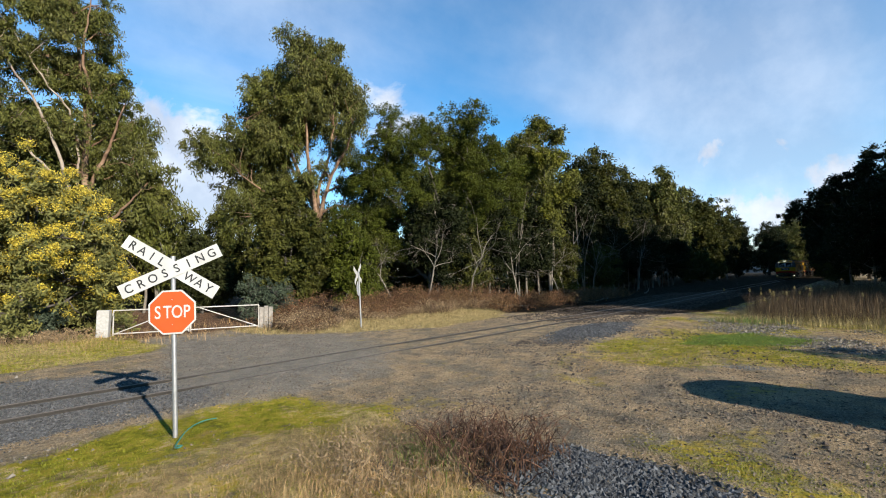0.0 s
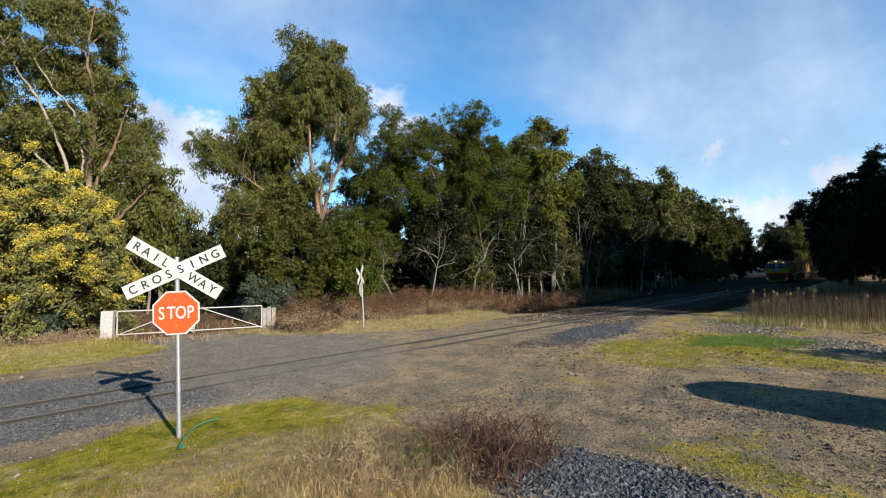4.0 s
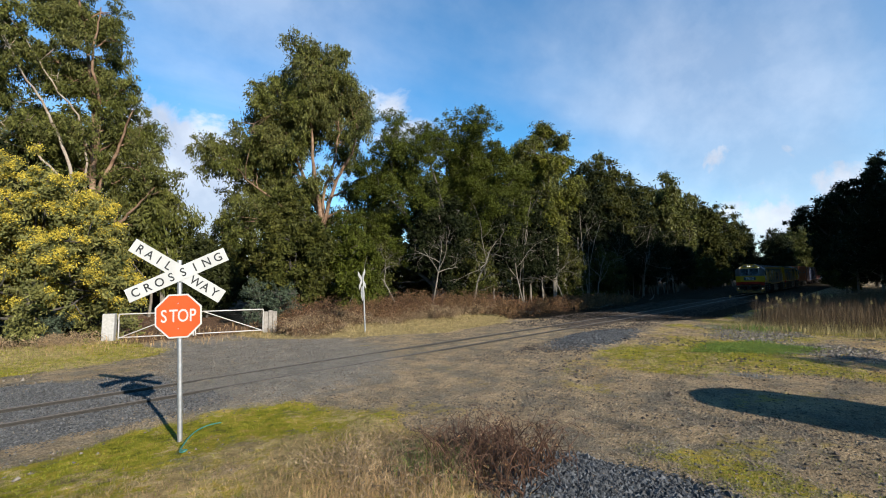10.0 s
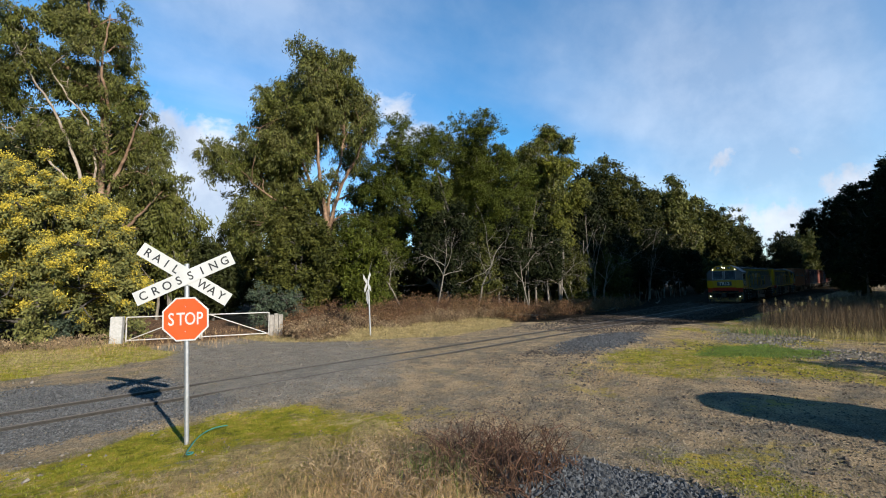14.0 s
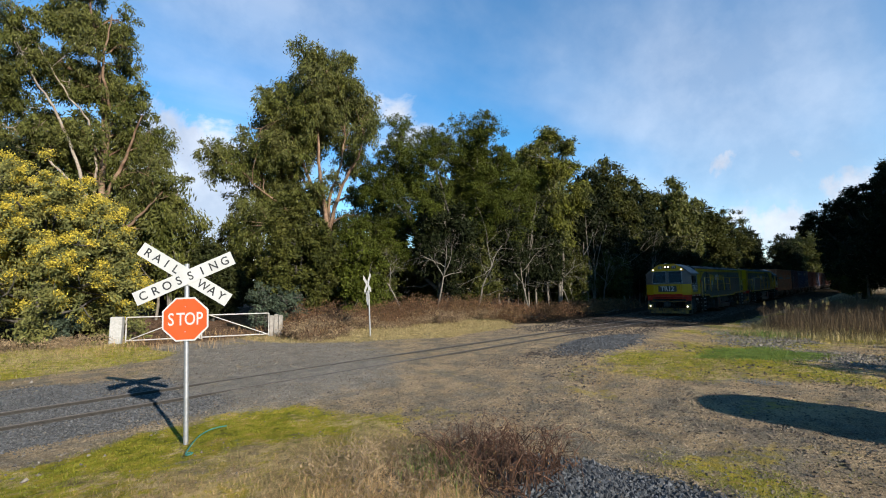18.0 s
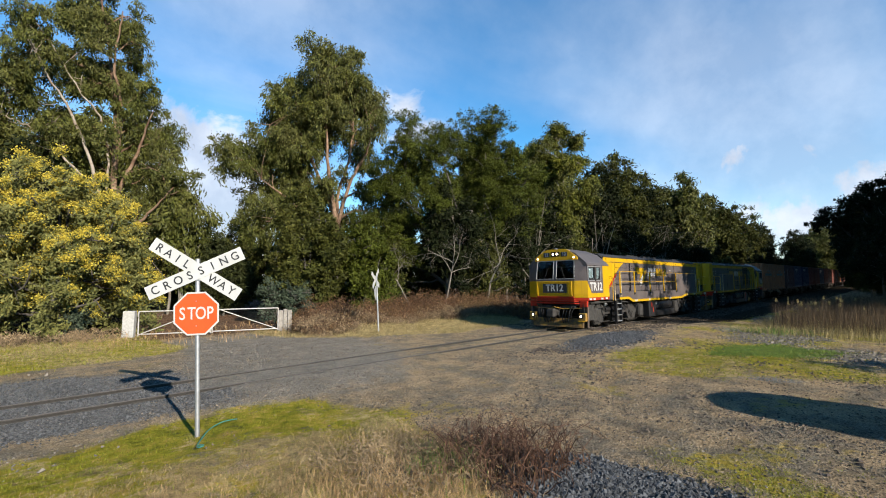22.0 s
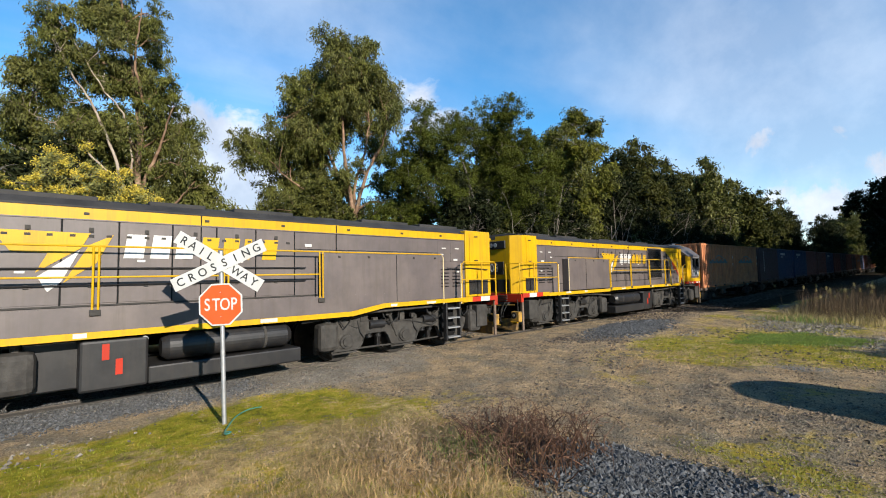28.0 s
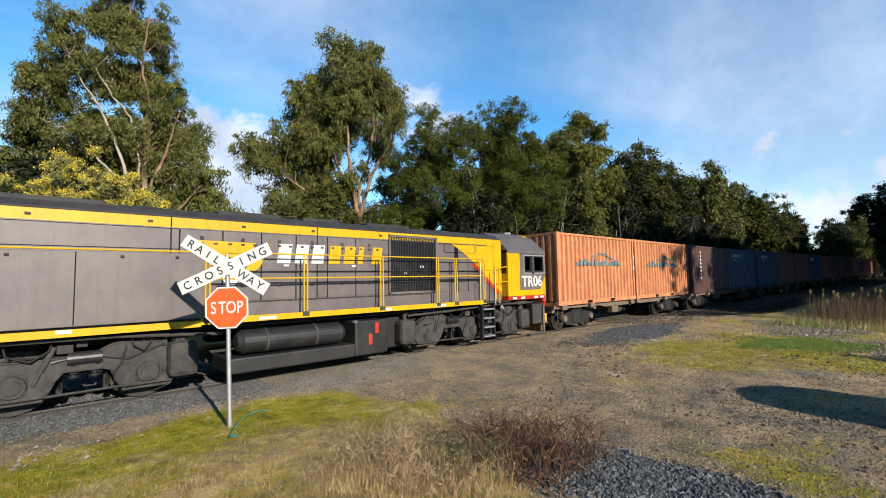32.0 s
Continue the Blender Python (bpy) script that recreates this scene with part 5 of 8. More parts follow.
def bogie(parent, xs, g, fuel_side=1):
    """A three-axle bogie: side frames, axle boxes, springs, brake gear, sand pipes."""
    x0, x1 = xs[0] - 0.62, xs[-1] + 0.62
    for s in (-1, 1):
        # one deep casting: a hump over each end axle, a lower beam between, legs beside every axle box
        low, top = [], []
        n = 96
        for k in range(n + 1):
            x = x0 + (x1 - x0) * k / n
            d = min(abs(x - c) for c in xs)
            e = min(abs(x - xs[0] - 0.15), abs(x - xs[-1] + 0.15))
            rise = max(0.0, min(1.0, (d - 0.34) / 0.20))
            low.append((x, 0.27 + 0.33 * rise * rise * (3 - 2 * rise)))
            top.append((x, 0.83 + 0.19 * math.exp(-(e / 0.48) ** 4) - 0.16 * max(0.0, (abs(x - xs[1]) - 1.75) / 0.6)))
        part("bogie_frame", prism(B(), top + low[::-1], s * 0.92, s * 1.05), M_UNDER, parent, "cast steel bogie side frame")
        rim = pipe(B(), [(x, s * 1.05, z - 0.012) for x, z in top[4:-4:4]], 0.016, 6)
        part("frame_rim", pipe(rim, [(x, s * 1.05, z + 0.012) for x, z in low[2:-2:2]], 0.014, 6), M_UNDER, parent)
        for x in xs:
            bm = box(B(), x - 0.19, x + 0.19, s * 0.98 - 0.10, s * 0.98 + 0.10, 0.29, 0.66, 0.08)
            cyl(bm, (x, s * 1.06, 0.475), (x, s * 1.10, 0.475), 0.165, 0.15, n=20)
            cyl(bm, (x, s * 1.09, 0.475), (x, s * 1.125, 0.475), 0.10, n=14)
            for k in range(6):
                a = k * math.pi / 3
                cyl(bm, (x + 0.12 * math.cos(a), s * 1.09, 0.475 + 0.12 * math.sin(a)), (x + 0.12 * math.cos(a), s * 1.107, 0.475 + 0.12 * math.sin(a)), 0.014, n=6)
            part("axle_box", bm, M_UNDER, parent)
        # springs and brake gear coloured black for the shaded voids behind the frame
        for a, b in zip(xs[:-1], xs[1:]):
            m = (a + b) / 2
            for dx in (-0.13, 0.13):
                bm = cyl(B(), (m + dx, s * 0.92, 0.48), (m + dx, s * 0.92, 0.80), 0.05, n=10)
                for k in range(5):
                    cyl(bm, (m + dx, s * 0.92, 0.50 + k * 0.06), (m + dx, s * 0.92, 0.53 + k * 0.06), 0.085, n=12)
                part("spring", bm, M_TANK, parent)
            bm = cyl(B(), (m - 0.20, s * 1.03, 0.80), (m + 0.22, s * 1.03, 0.80), 0.10, n=16)
            cyl(bm, (m + 0.22, s * 1.03, 0.80), (m + 0.40, s * 1.03, 0.76), 0.03, n=8)
            part("brake_cylinder", bm, M_TANK, parent)
        for k, x in enumerate(xs):
            for dx in (-0.52, 0.52):
                if x0 + 0.05 < x + dx < x1 - 0.05:
                    bm = B()
                    box(bm, x + dx - 0.045, x + dx + 0.045, s * 0.66 - 0.07, s * 0.66 + 0.07, 0.22, 0.62, 0.02)
                    cyl(bm, (x + dx, s * 0.70, 0.25), (x + dx, s * 0.92, 0.88), 0.022, n=6)
                    part("brake_block", bm, M_TANK, parent)
        bm = B()
        pts = [(x0, s * 1.05, 0.88)]
        for k in range(9):
            pts.append((x0 + (k + 1) * (x1 - x0) / 10, s * (1.05 + 0.03 * g.normal()), 0.80 + 0.10 * g.normal() * 0.8))
        pipe(bm, pts, 0.016, 6)
        for x in (xs[0] + 0.3, xs[1] + 0.25, xs[2] - 0.28):
            pipe(bm, [(x, s * 1.04, 0.92), (x + 0.06, s * 1.07, 0.66), (x + 0.16, s * 1.07, 0.52), (x + 0.13, s * 1.03, 0.38)], 0.018, 6)
        part("air_pipe", bm, M_RUBBER, parent)
        for x in (x0 + 0.28, x1 - 0.0):
            d = 0.30 if x == x1 else -0.30
            bm = box(B(), min(x, x + d) - 0.08, max(x, x + d) + 0.08, s * 1.08 - 0.19, s * 1.08 + 0.19, 0.33, 0.93, 0.10)
            cyl(bm, (x + d * 0.5, s * 1.06, 0.93), (x + d * 0.5, s * 1.06, 1.07), 0.06, n=10)
            part("sandbox", bm, M_UNDER, parent, "grimy steel sandbox")
            part("sand_pipe", pipe(B(), [(x + d * 0.2, s * 1.06, 0.40), (x - d * 0.1, s * 1.02, 0.22), (x - d * 0.6, s * 0.72, 0.09)], 0.022, 6), M_UNDER, parent)
        for k in range(9):
            x = g.uniform(x0, x1)
            w, h = g.uniform(0.03, 0.10), g.uniform(0.04, 0.12)
            z = g.uniform(0.86, 1.10)
            part("rigging_bracket", box(B(), x - w, x + w, s * 1.02 - 0.05, s * 1.02 + 0.05, z - h, z + h, 0.01), M_UNDER, parent)
        part("brake_rod", pipe(B(), [(x0 + 0.1, s * 1.0, 0.30), (xs[1], s * 1.02, 0.27), (x1 - 0.1, s * 1.0, 0.31)], 0.020, 6), M_UNDER, parent)
        # black discs carry the dark inside the casting's holes
        for a, b in zip(xs[:-1], xs[1:]):
            for dx in (-0.30, 0.30):
                part("frame_hole", cyl(B(), ((a + b) / 2 + dx * 0.5, s * 1.048, 0.72), ((a + b) / 2 + dx * 0.5, s * 1.054, 0.72), 0.042, n=14), M_BLACK, parent, "dark opening in the casting")
        for x in xs:
            part("pedestal_tie", box(B(), x - 0.34, x + 0.34, s * 0.93 - 0.06, s * 0.93 + 0.06, 0.20, 0.25, 0.012), M_UNDER, parent)
            bm = cyl(B(), (x - 0.44, s * 1.06, 1.00), (x - 0.30, s * 1.06, 0.66), 0.042, n=10)
            cyl(bm, (x - 0.30, s * 1.06, 0.66), (x - 0.22, s * 1.06, 0.46), 0.026, n=8)
            part("damper", bm, M_UNDER, parent)
        for k in range(4):
            x = x0 + (k + 0.5) * (x1 - x0) / 4 + g.uniform(-0.2, 0.2)
            e = g.uniform(0.25, 0.6)
            part("air_pipe", pipe(B(), [(x, s * 1.10, 1.10), (x + 0.05, s * 1.12, 0.95), (x + e * 0.5, s * 1.13, 0.78 + 0.06 * g.normal()), (x + e, s * 1.12, 0.92), (x + e + 0.04, s * 1.08, 1.10)], 0.015, 6), M_RUBBER, parent)
    # black here puts the shade under the bogie into the colour
    part("bogie_transom", box(B(), xs[1] - 0.35, xs[1] + 0.35, -0.86, 0.86, 0.45, 0.80, 0.04), M_BLACK, parent)


def ladder(parent, x0, x1, s):
    for x in (x0, x1 - 0.05):
        part("ladder_stile", box(B(), x, x + 0.05, s * 1.33 - 0.06, s * 1.33 + 0.06, 0.22, 1.20, 0.008), M_TANK, parent)
    for k in range(4):
        z = 0.27 + k * 0.25
        bm = box(B(), x0 + 0.05, x1 - 0.05, s * 1.30 - 0.11, s * 1.30 + 0.11, z, z + 0.035, 0.006)
        part("ladder_step", bm, M_GALV, parent, "bright metal tread")
    part("ladder_back", box(B(), x0 + 0.05, x1 - 0.05, s * 1.12 - 0.01, s * 1.12 + 0.01, 0.30, 1.18), M_BLACK, parent)


def handrail(parent, pts, r=0.015, material=None, name="handrail"):
    return part(name, pipe(B(), pts, r, 8), material or M_YELLOW, parent, "yellow tubular handrail" if material is None else "")


def end_gear(parent, x, d):
    """Coupler, hoses, steps and snow plough at an end that faces d (-1 or +1 along x)."""
    bm = box(B(), min(x, x + d * 0.45), max(x, x + d * 0.45), -0.10, 0.10, 0.62, 0.86, 0.03)
    box(bm, min(x + d * 0.40, x + d * 0.66), max(x + d * 0.40, x + d * 0.66), -0.17, 0.15, 0.58, 0.92, 0.05)
    part("coupler", bm, M_UNDER, parent, "grimy automatic coupler")
    for k, y in enumerate((-0.62, -0.46, -0.33, 0.34, 0.48, 0.64)):
        part("air_hose", pipe(B(), [(x, y, 0.95), (x + d * 0.10, y, 0.88), (x + d * 0.19, y * 0.95, 0.62), (x + d * 0.17, y * 0.9, 0.42), (x + d * 0.08, y * 0.86, 0.32)], 0.022, 7), M_RUBBER, parent)
    for k, y in enumerate((-0.85, -0.72, -0.20, 0.22, 0.74, 0.88)):
        part("jumper_cable", pipe(B(), [(x - d * 0.02, y, 1.02), (x + d * 0.12, y * 0.97, 0.98), (x + d * 0.24, y * 0.90, 0.76), (x + d * 0.20, y * 0.8, 0.58), (x + d * 0.05, y * 0.76, 0.52)], 0.017, 6), M_RUBBER, parent)
    part("uncoupling_lever", pipe(B(), [(x + d * 0.08, -1.1, 0.94), (x + d * 0.14, -0.3, 0.90), (x + d * 0.3, 0, 0.98), (x + d * 0.14, 0.3, 0.90), (x + d * 0.08, 1.1, 0.94)], 0.014, 6), M_DIRTYEL, parent)
    for s in (-1, 1):
        part("pipe_cock", box(B(), min(x, x + d * 0.09), max(x, x + d * 0.09), s * 0.55 - 0.30, s * 0.55 + 0.30, 0.90, 1.02, 0.02), M_UNDER, parent)
        part("corner_step", box(B(), min(x, x + d * 0.16) - 0.0, max(x, x + d * 0.16), s * 1.16 - 0.15, s * 1.16 + 0.15, 0.42, 0.74, 0.015), M_DIRTYEL, parent, "yellow painted corner step")
        part("grab_rail", pipe(B(), [(x + d * 0.06, s * 1.02, 0.42), (x + d * 0.20, s * 1.02, 0.42), (x + d * 0.20, s * 1.30, 0.42)], 0.016, 6), M_YELLOW, parent)
        part("grab_rail", pipe(B(), [(x + d * 0.04, s * 1.20, 0.62), (x + d * 0.06, s * 1.20, 1.10)], 0.014, 6), M_UNDER, parent)
        lamp = part("ditch_lamp_housing", cyl(B(), (x - d * 0.02, s * 1.13, 0.62), (x + d * 0.19, s * 1.13, 0.62), 0.10, n=18), M_TANK, parent)
        part("ditch_lamp", cyl(B(), (x + d * 0.19, s * 1.13, 0.62), (x + d * 0.20, s * 1.13, 0.62), 0.042, n=18), M_LAMP if d < 0 and parent.get("leads") else M_GALV, lamp, "lit ditch lamp" if d < 0 and parent.get("leads") else "unlit lamp")
        part("end_post", box(B(), min(x, x - d * 0.08), max(x, x - d * 0.08), s * 1.31 - 0.03, s * 1.31 + 0.03, 0.16, 1.16, 0.01), M_WAGON, parent, "rusty step post")
    bm = prism(B(), [(x + d * 0.02, 0.16), (x + d * 0.14, 0.16), (x + d * 0.04, 0.50), (x - d * 0.04, 0.50)], -1.16, 1.16)
    part("plough", bm, M_PLOUGH, parent, "dirty yellow snow plough plate")


def locomotive(number, leads):
    g = np.random.default_rng(int(number[-2:]))
    L = empty("locomotive")
    if leads:
        L["leads"] = 1
    # -- underframe
    # coloured black for the deep shade beneath the hood
    part("underframe", mirror_box(box(B(), 0.10, 15.66, -0.80, 0.80, 0.95, 1.22, 0.02), 0.2, 15.60, 0.80, 1.18, 1.10, 1.20), M_BLACK, L)
    part("walkway", mirror_box(B(), 1.9, 15.66, 0.90, 1.36, 1.20, 1.235), M_ROOF, L)
    # -- side A (y-) has a dipped sill with a grey skirt, side B (y+) a straight sill
    sillA = [(2.95, 1.20), (3.85, 1.21), (4.32, 1.06), (10.9, 1.06), (11.75, 1.19), (14.3, 1.20), (14.3, 1.30), (11.72, 1.29), (10.85, 1.16), (4.36, 1.16), (3.88, 1.31), (2.95, 1.30)]
    part("sill", side_plate(sillA, -1, 1.37, 0.02), M_YELLOW, L, "yellow painted sill")
    skirt = [(2.95, 1.30), (3.88, 1.31), (4.36, 1.16), (10.85, 1.16), (11.72, 1.29), (13.3, 1.30), (13.3, 1.52), (2.95, 1.52)]
    bm = prism(B(), skirt, -1.365, -1.35)
    part("skirt", bm, M_GREY, L, "grey painted skirt below the hood")
    sillB = [(2.95, 1.19), (10.2, 1.19), (10.2, 1.16), (14.3, 1.16), (14.3, 1.27), (10.2, 1.27), (10.2, 1.30), (2.95, 1.30)]
    part("sill", side_plate(sillB, 1, 1.37, 0.02), M_YELLOW, L, "yellow painted sill")
    for s in (-1, 1):
        for x, w in ((4.5, 0.34), (6.2, 0.16), (8.9, 0.32), (11.9, 0.18), (13.0, 0.3)):
            zz = (1.07, 1.15) if s < 0 and 4.3 < x < 10.9 else (1.20, 1.265)
            part("reflector", box(B(), x, x + w, s * 1.393 - 0.004, s * 1.393 + 0.004, zz[0] + 0.01, zz[1]), M_WHITE, L, "white reflective patch")
        # end sill at the hood end: red and white blocks
        for k, (a, b, m_) in enumerate(((14.3, 14.66, M_YELLOW), (14.66, 15.0, M_RED), (15.0, 15.38, M_WHITE), (15.38, 15.72, M_RED))):
            part("end_sill_block", box(B(), a, b, s * 1.375 - 0.014, s * 1.375 + 0.014, 1.17, 1.30), m_, L)
    part("end_beam", box(B(), 15.63, 15.76, -1.36, 1.36, 1.02, 1.28, 0.02), M_RED, L, "red end beam")
    for z in (1.06, 1.13, 1.20):
        part("anti_climber_rib", box(B(), 15.76, 15.82, -0.80, 0.80, z, z + 0.03), M_UNDER, L)
    # -- hood
    part("hood", box(B(), 1.95, 15.36, -1.12, 1.12, 1.235, 3.02, 0.015), M_GREY, L, "warm grey painted hood")
    part("roof", loft(B(), [[(1.95, -1.12, 3.02), (15.32, -1.12, 3.02), (15.32, 1.12, 3.02), (1.95, 1.12, 3.02)], [(2.0, -0.92, 3.20), (15.28, -0.92, 3.20), (15.28, 0.92, 3.20), (2.0, 0.92, 3.20)], [(2.0, -0.5, 3.28), (15.24, -0.5, 3.28), (15.24, 0.5, 3.28), (2.0, 0.5, 3.28)]]), M_ROOF, L, "sooty dark roof")
    for x, w in ((5.2, 1.3), (7.2, 0.9), (8.6, 1.2), (11.5, 1.4), (13.3, 1.4)):
        part("roof_vent", box(B(), x, x + w, -0.80, 0.80, 3.20, 3.295, 0.02), M_ROOF, L)
    for x in (3.3, 10.6):
        part("exhaust_stack", box(B(), x, x + 0.5, -0.3, 0.3, 3.24, 3.33, 0.03), M_ROOF, L)
    for s in (-1, 1):
        part("cant_band", box(B(), 2.0, 15.30, s * 1.128 - 0.008, s * 1.128 + 0.008, 2.88, 3.055), M_YELLOW, L, "yellow band along the top of the hood")
        part("gutter", box(B(), 2.0, 15.30, s * 1.125 - 0.02, s * 1.125 + 0.02, 3.055, 3.085), M_ROOF, L)
        # yellow end housing with mesh grille
        xe = 15.68 if s < 0 else 15.42
        if s < 0:
            bm = box(B(), 14.64, 15.68, -1.17, -0.27, 1.29, 3.16, 0.02)
        else:
            bm = loft(B(), [[(14.64, 0.27, z), (15.68, 0.27, z), (15.68, 0.88, z), (15.42, 1.17, z), (14.64, 1.17, z)] for z in (1.29, 3.16)])
        part("end_housing", bm, M_YELLOW, L, "yellow end housing")
        part("housing_door", box(B(), 14.80, xe - 0.20, s * 1.178 - 0.008, s * 1.178 + 0.008, 2.22, 3.08, 0.004), M_YELLOW, L)
        part("grille", box(B(), 14.76, xe - 0.14, s * 1.176 - 0.004, s * 1.176 + 0.004, 1.36, 1.78), M_TANK, L, "dark wire mesh grille")
        bm = B()
        for k in range(int((xe - 14.90) / 0.031)):
            box(bm, 14.76 + k * 0.031, 14.767 + k * 0.031, s * 1.183 - 0.003, s * 1.183 + 0.003, 1.36, 1.78)
        for k in range(14):
            box(bm, 14.76, xe - 0.14, s * 1.184 - 0.003, s * 1.184 + 0.003, 1.36 + k * 0.031, 1.367 + k * 0.031)
        part("mesh_wire", bm, M_UNDER, L)["kind"] = "stuff"
        for z in (2.30, 2.98):
            part("door_latch", box(B(), 14.98, 15.12, s * 1.195 - 0.01, s * 1.195 + 0.01, z, z + 0.03), M_UNDER, L)
        # hood doors: separate leaves with hinges and latches
        edges = [2.62, 3.40, 4.55] + ([5.3, 6.05, 6.75, 7.5, 8.2, 8.9, 9.68] if s < 0 else [6.3, 7.0, 7.7, 8.4, 9.1, 9.8, 10.5])
        for a, b in zip(edges[:-1], edges[1:]):
            if s > 0 and 4.4 < a < 6.2:
                continue
            part("hood_door", box(B(), a + 0.012, b - 0.012, s * 1.124 - 0.006, s * 1.124 + 0.006, 1.58, 2.80 if b < 5 else 2.86, 0.003), M_GREY, L)
            for z in ((1.86, 2.72) if a > 4.5 else (1.86,)):
                part("latch", box(B(), (a + b) / 2 - 0.03, (a + b) / 2 + 0.03, s * 1.14 - 0.012, s * 1.14 + 0.012, z - 0.04, z + 0.03, 0.004), M_UNDER, L)
            for dx in ((0.18, 0.5, 0.82) if a > 4.5 else ()):
                xl = a + (b - a) * dx
                part("hinge", box(B(), xl - 0.035, xl + 0.035, s * 1.136 - 0.008, s * 1.136 + 0.008, 2.60, 2.64, 0.003), M_UNDER, L)
            part("door_gap", box(B(), b - 0.014, b + 0.012, s * 1.1215 - 0.003, s * 1.1215 + 0.003, 1.56, 2.87), M_BLACK, L)
        part("door_recess", box(B(), 4.62, 4.76, s * 1.122 - 0.01, s * 1.122 + 0.01, 1.56, 3.04) if s < 0 else box(B(), 3.78, 3.92, s * 1.122 - 0.01, s * 1.122 + 0.01, 1.56, 3.0), M_BLACK, L, "open dark gap")
        for z in (2.12, 1.86):
            part("inner_rail", pipe(B(), [(2.9, s * 1.17, z), (9.9, s * 1.17, z)], 0.013, 6), M_TANK, L, "dark grab rail along the doors")
        part("hood_seam", box(B(), 4.8, 14.6, s * 1.1235 - 0.003, s * 1.1235 + 0.003, 2.50, 2.512), M_BLACK, L, "thin dark panel joint")
        for x in (5.1, 6.3, 8.0, 9.4, 10.9, 12.4, 13.7):
            part("lifting_lug", box(B(), x, x + 0.07, s * 1.14 - 0.012, s * 1.14 + 0.012, 2.945, 2.985, 0.004), M_UNDER, L)
        for x, z in ((5.0, 2.20), (9.9, 2.56), (14.2, 2.30)):
            part("label_plate", box(B(), x, x + 0.15, s * 1.137 - 0.004, s * 1.137 + 0.004, z, z + 0.055), M_WHITE, L)
        # big plain panels ahead of the rear doors
        b0, b1, bs = (10.22, 13.52, 12.10) if s < 0 else (10.05, 13.08, 11.89)
        la = 13.66 if s < 0 else 13.12
        lb = la + 0.54
        part("side_box", box(B(), b0, b1, s * 1.24 - 0.12, s * 1.24 + 0.12, 1.30, 2.42, 0.012), M_GREY, L, "plain grey equipment box")
        for x in (bs,):
            part("box_seam", box(B(), x - 0.008, x + 0.008, s * 1.363 - 0.003, s * 1.363 + 0.003, 1.32, 2.41), M_BLACK, L)
        for x in (10.55, 11.3, 12.6, 13.3):
            part("lifting_eye", box(B(), x, x + 0.05, s * 1.37 - 0.012, s * 1.37 + 0.012, 2.33, 2.37, 0.004), M_UNDER, L)
        part("hood_lip", box(B(), 2.62, 14.6, s * 1.13 - 0.012, s * 1.13 + 0.012, 2.862, 2.88), M_GREY, L)
        part("hood_lip", box(B(), 4.8, 13.3, s * 1.13 - 0.012, s * 1.13 + 0.012, 1.535, 1.56), M_UNDER, L)
        for x, z in ((5.55, 2.05), (7.0, 2.22), (8.55, 2.22), (13.72, 2.45), (14.3, 1.98)):
            part("notice_plate", box(B(), x, x + 0.11, s * 1.135 - 0.004, s * 1.135 + 0.004, z, z + 0.035), M_WHITE, L)
        # rear doors, vents
        for a, b in ((13.62, 14.08), (14.10, 14.58)):
            part("rear_door", box(B(), a, b, s * 1.124 - 0.006, s * 1.124 + 0.006, 2.28, 2.85, 0.003), M_GREY, L)
            part("label_plate", box(B(), (a + b) / 2 - 0.07, (a + b) / 2 + 0.07, s * 1.133 - 0.003, s * 1.133 + 0.003, 2.62, 2.655), M_WHITE, L)
        for k in range(6):
            part("louvre", box(B(), 13.74, 14.02, s * 1.126 - 0.01, s * 1.126 + 0.01, 1.60 + k * 0.09, 1.622 + k * 0.09), M_BLACK, L)
            part("louvre", box(B(), 14.16, 14.50, s * 1.126 - 0.01, s * 1.126 + 0.01, 1.60 + k * 0.09, 1.622 + k * 0.09), M_BLACK, L)
        if s > 0:
            part("radiator_backing", box(B(), 4.60, 6.08, s * 1.125 - 0.01, s * 1.125 + 0.01, 1.60, 2.98), M_BLACK, L)
            for k in range(28):
                part("radiator_slat", box(B(), 4.63 + k * 0.051, 4.655 + k * 0.051, s * 1.14 - 0.012, s * 1.14 + 0.012, 1.62, 2.96), M_TANK, L)
            part("radiator_frame", mirror_bars(4.57, 6.11, 1.57, 3.0, s), M_GREY, L)
        part("seam", box(B(), 7.93, 7.95, s * 1.138 - 0.003, s * 1.138 + 0.003, 1.56, 3.05), M_BLACK, L)
        part("seam", box(B(), 10.62, 10.64, s * 1.138 - 0.003, s * 1.138 + 0.003, 2.42, 3.05), M_BLACK, L)
        # the yellow sweep behind the cab, edged in orange
        arc = [(2.05 + 2.5 * (k / 14) ** 0.9, 1.45 + 1.46 * math.sin(k / 14 * math.pi / 2) ** 1.05) for k in range(15)]
        part("sweep", side_plate([(1.98, 1.30)] + [(x - 0.035, z + 0.02) for x, z in arc] + [(4.6, 3.0), (1.98, 3.0)], s, 1.133, 0.005), M_YELLOW, L, "yellow livery sweep")
        part("sweep_edge", side_plate([(x - 0.05, z + 0.03) for x, z in arc[:7]] + [(x + 0.05, z - 0.03) for x, z in reversed(arc[:7])], s, 1.139, 0.003), M_RED, L, "orange-red livery edge")
        for x0, x1, z0 in ((2.34, 3.08, 2.14), (3.12, 4.30, 2.62)):
            bm = B()
            for c0, c1, c2, c3 in ((x0, x0 + 0.012, z0, 2.86), (x1 - 0.012, x1, z0, 2.86), (x0, x1, 2.848, 2.86), (x0, x1, z0, z0 + 0.012)):
                box(bm, c0, c1, s * 1.1385 - 0.003, s * 1.1385 + 0.003, c2, c3)
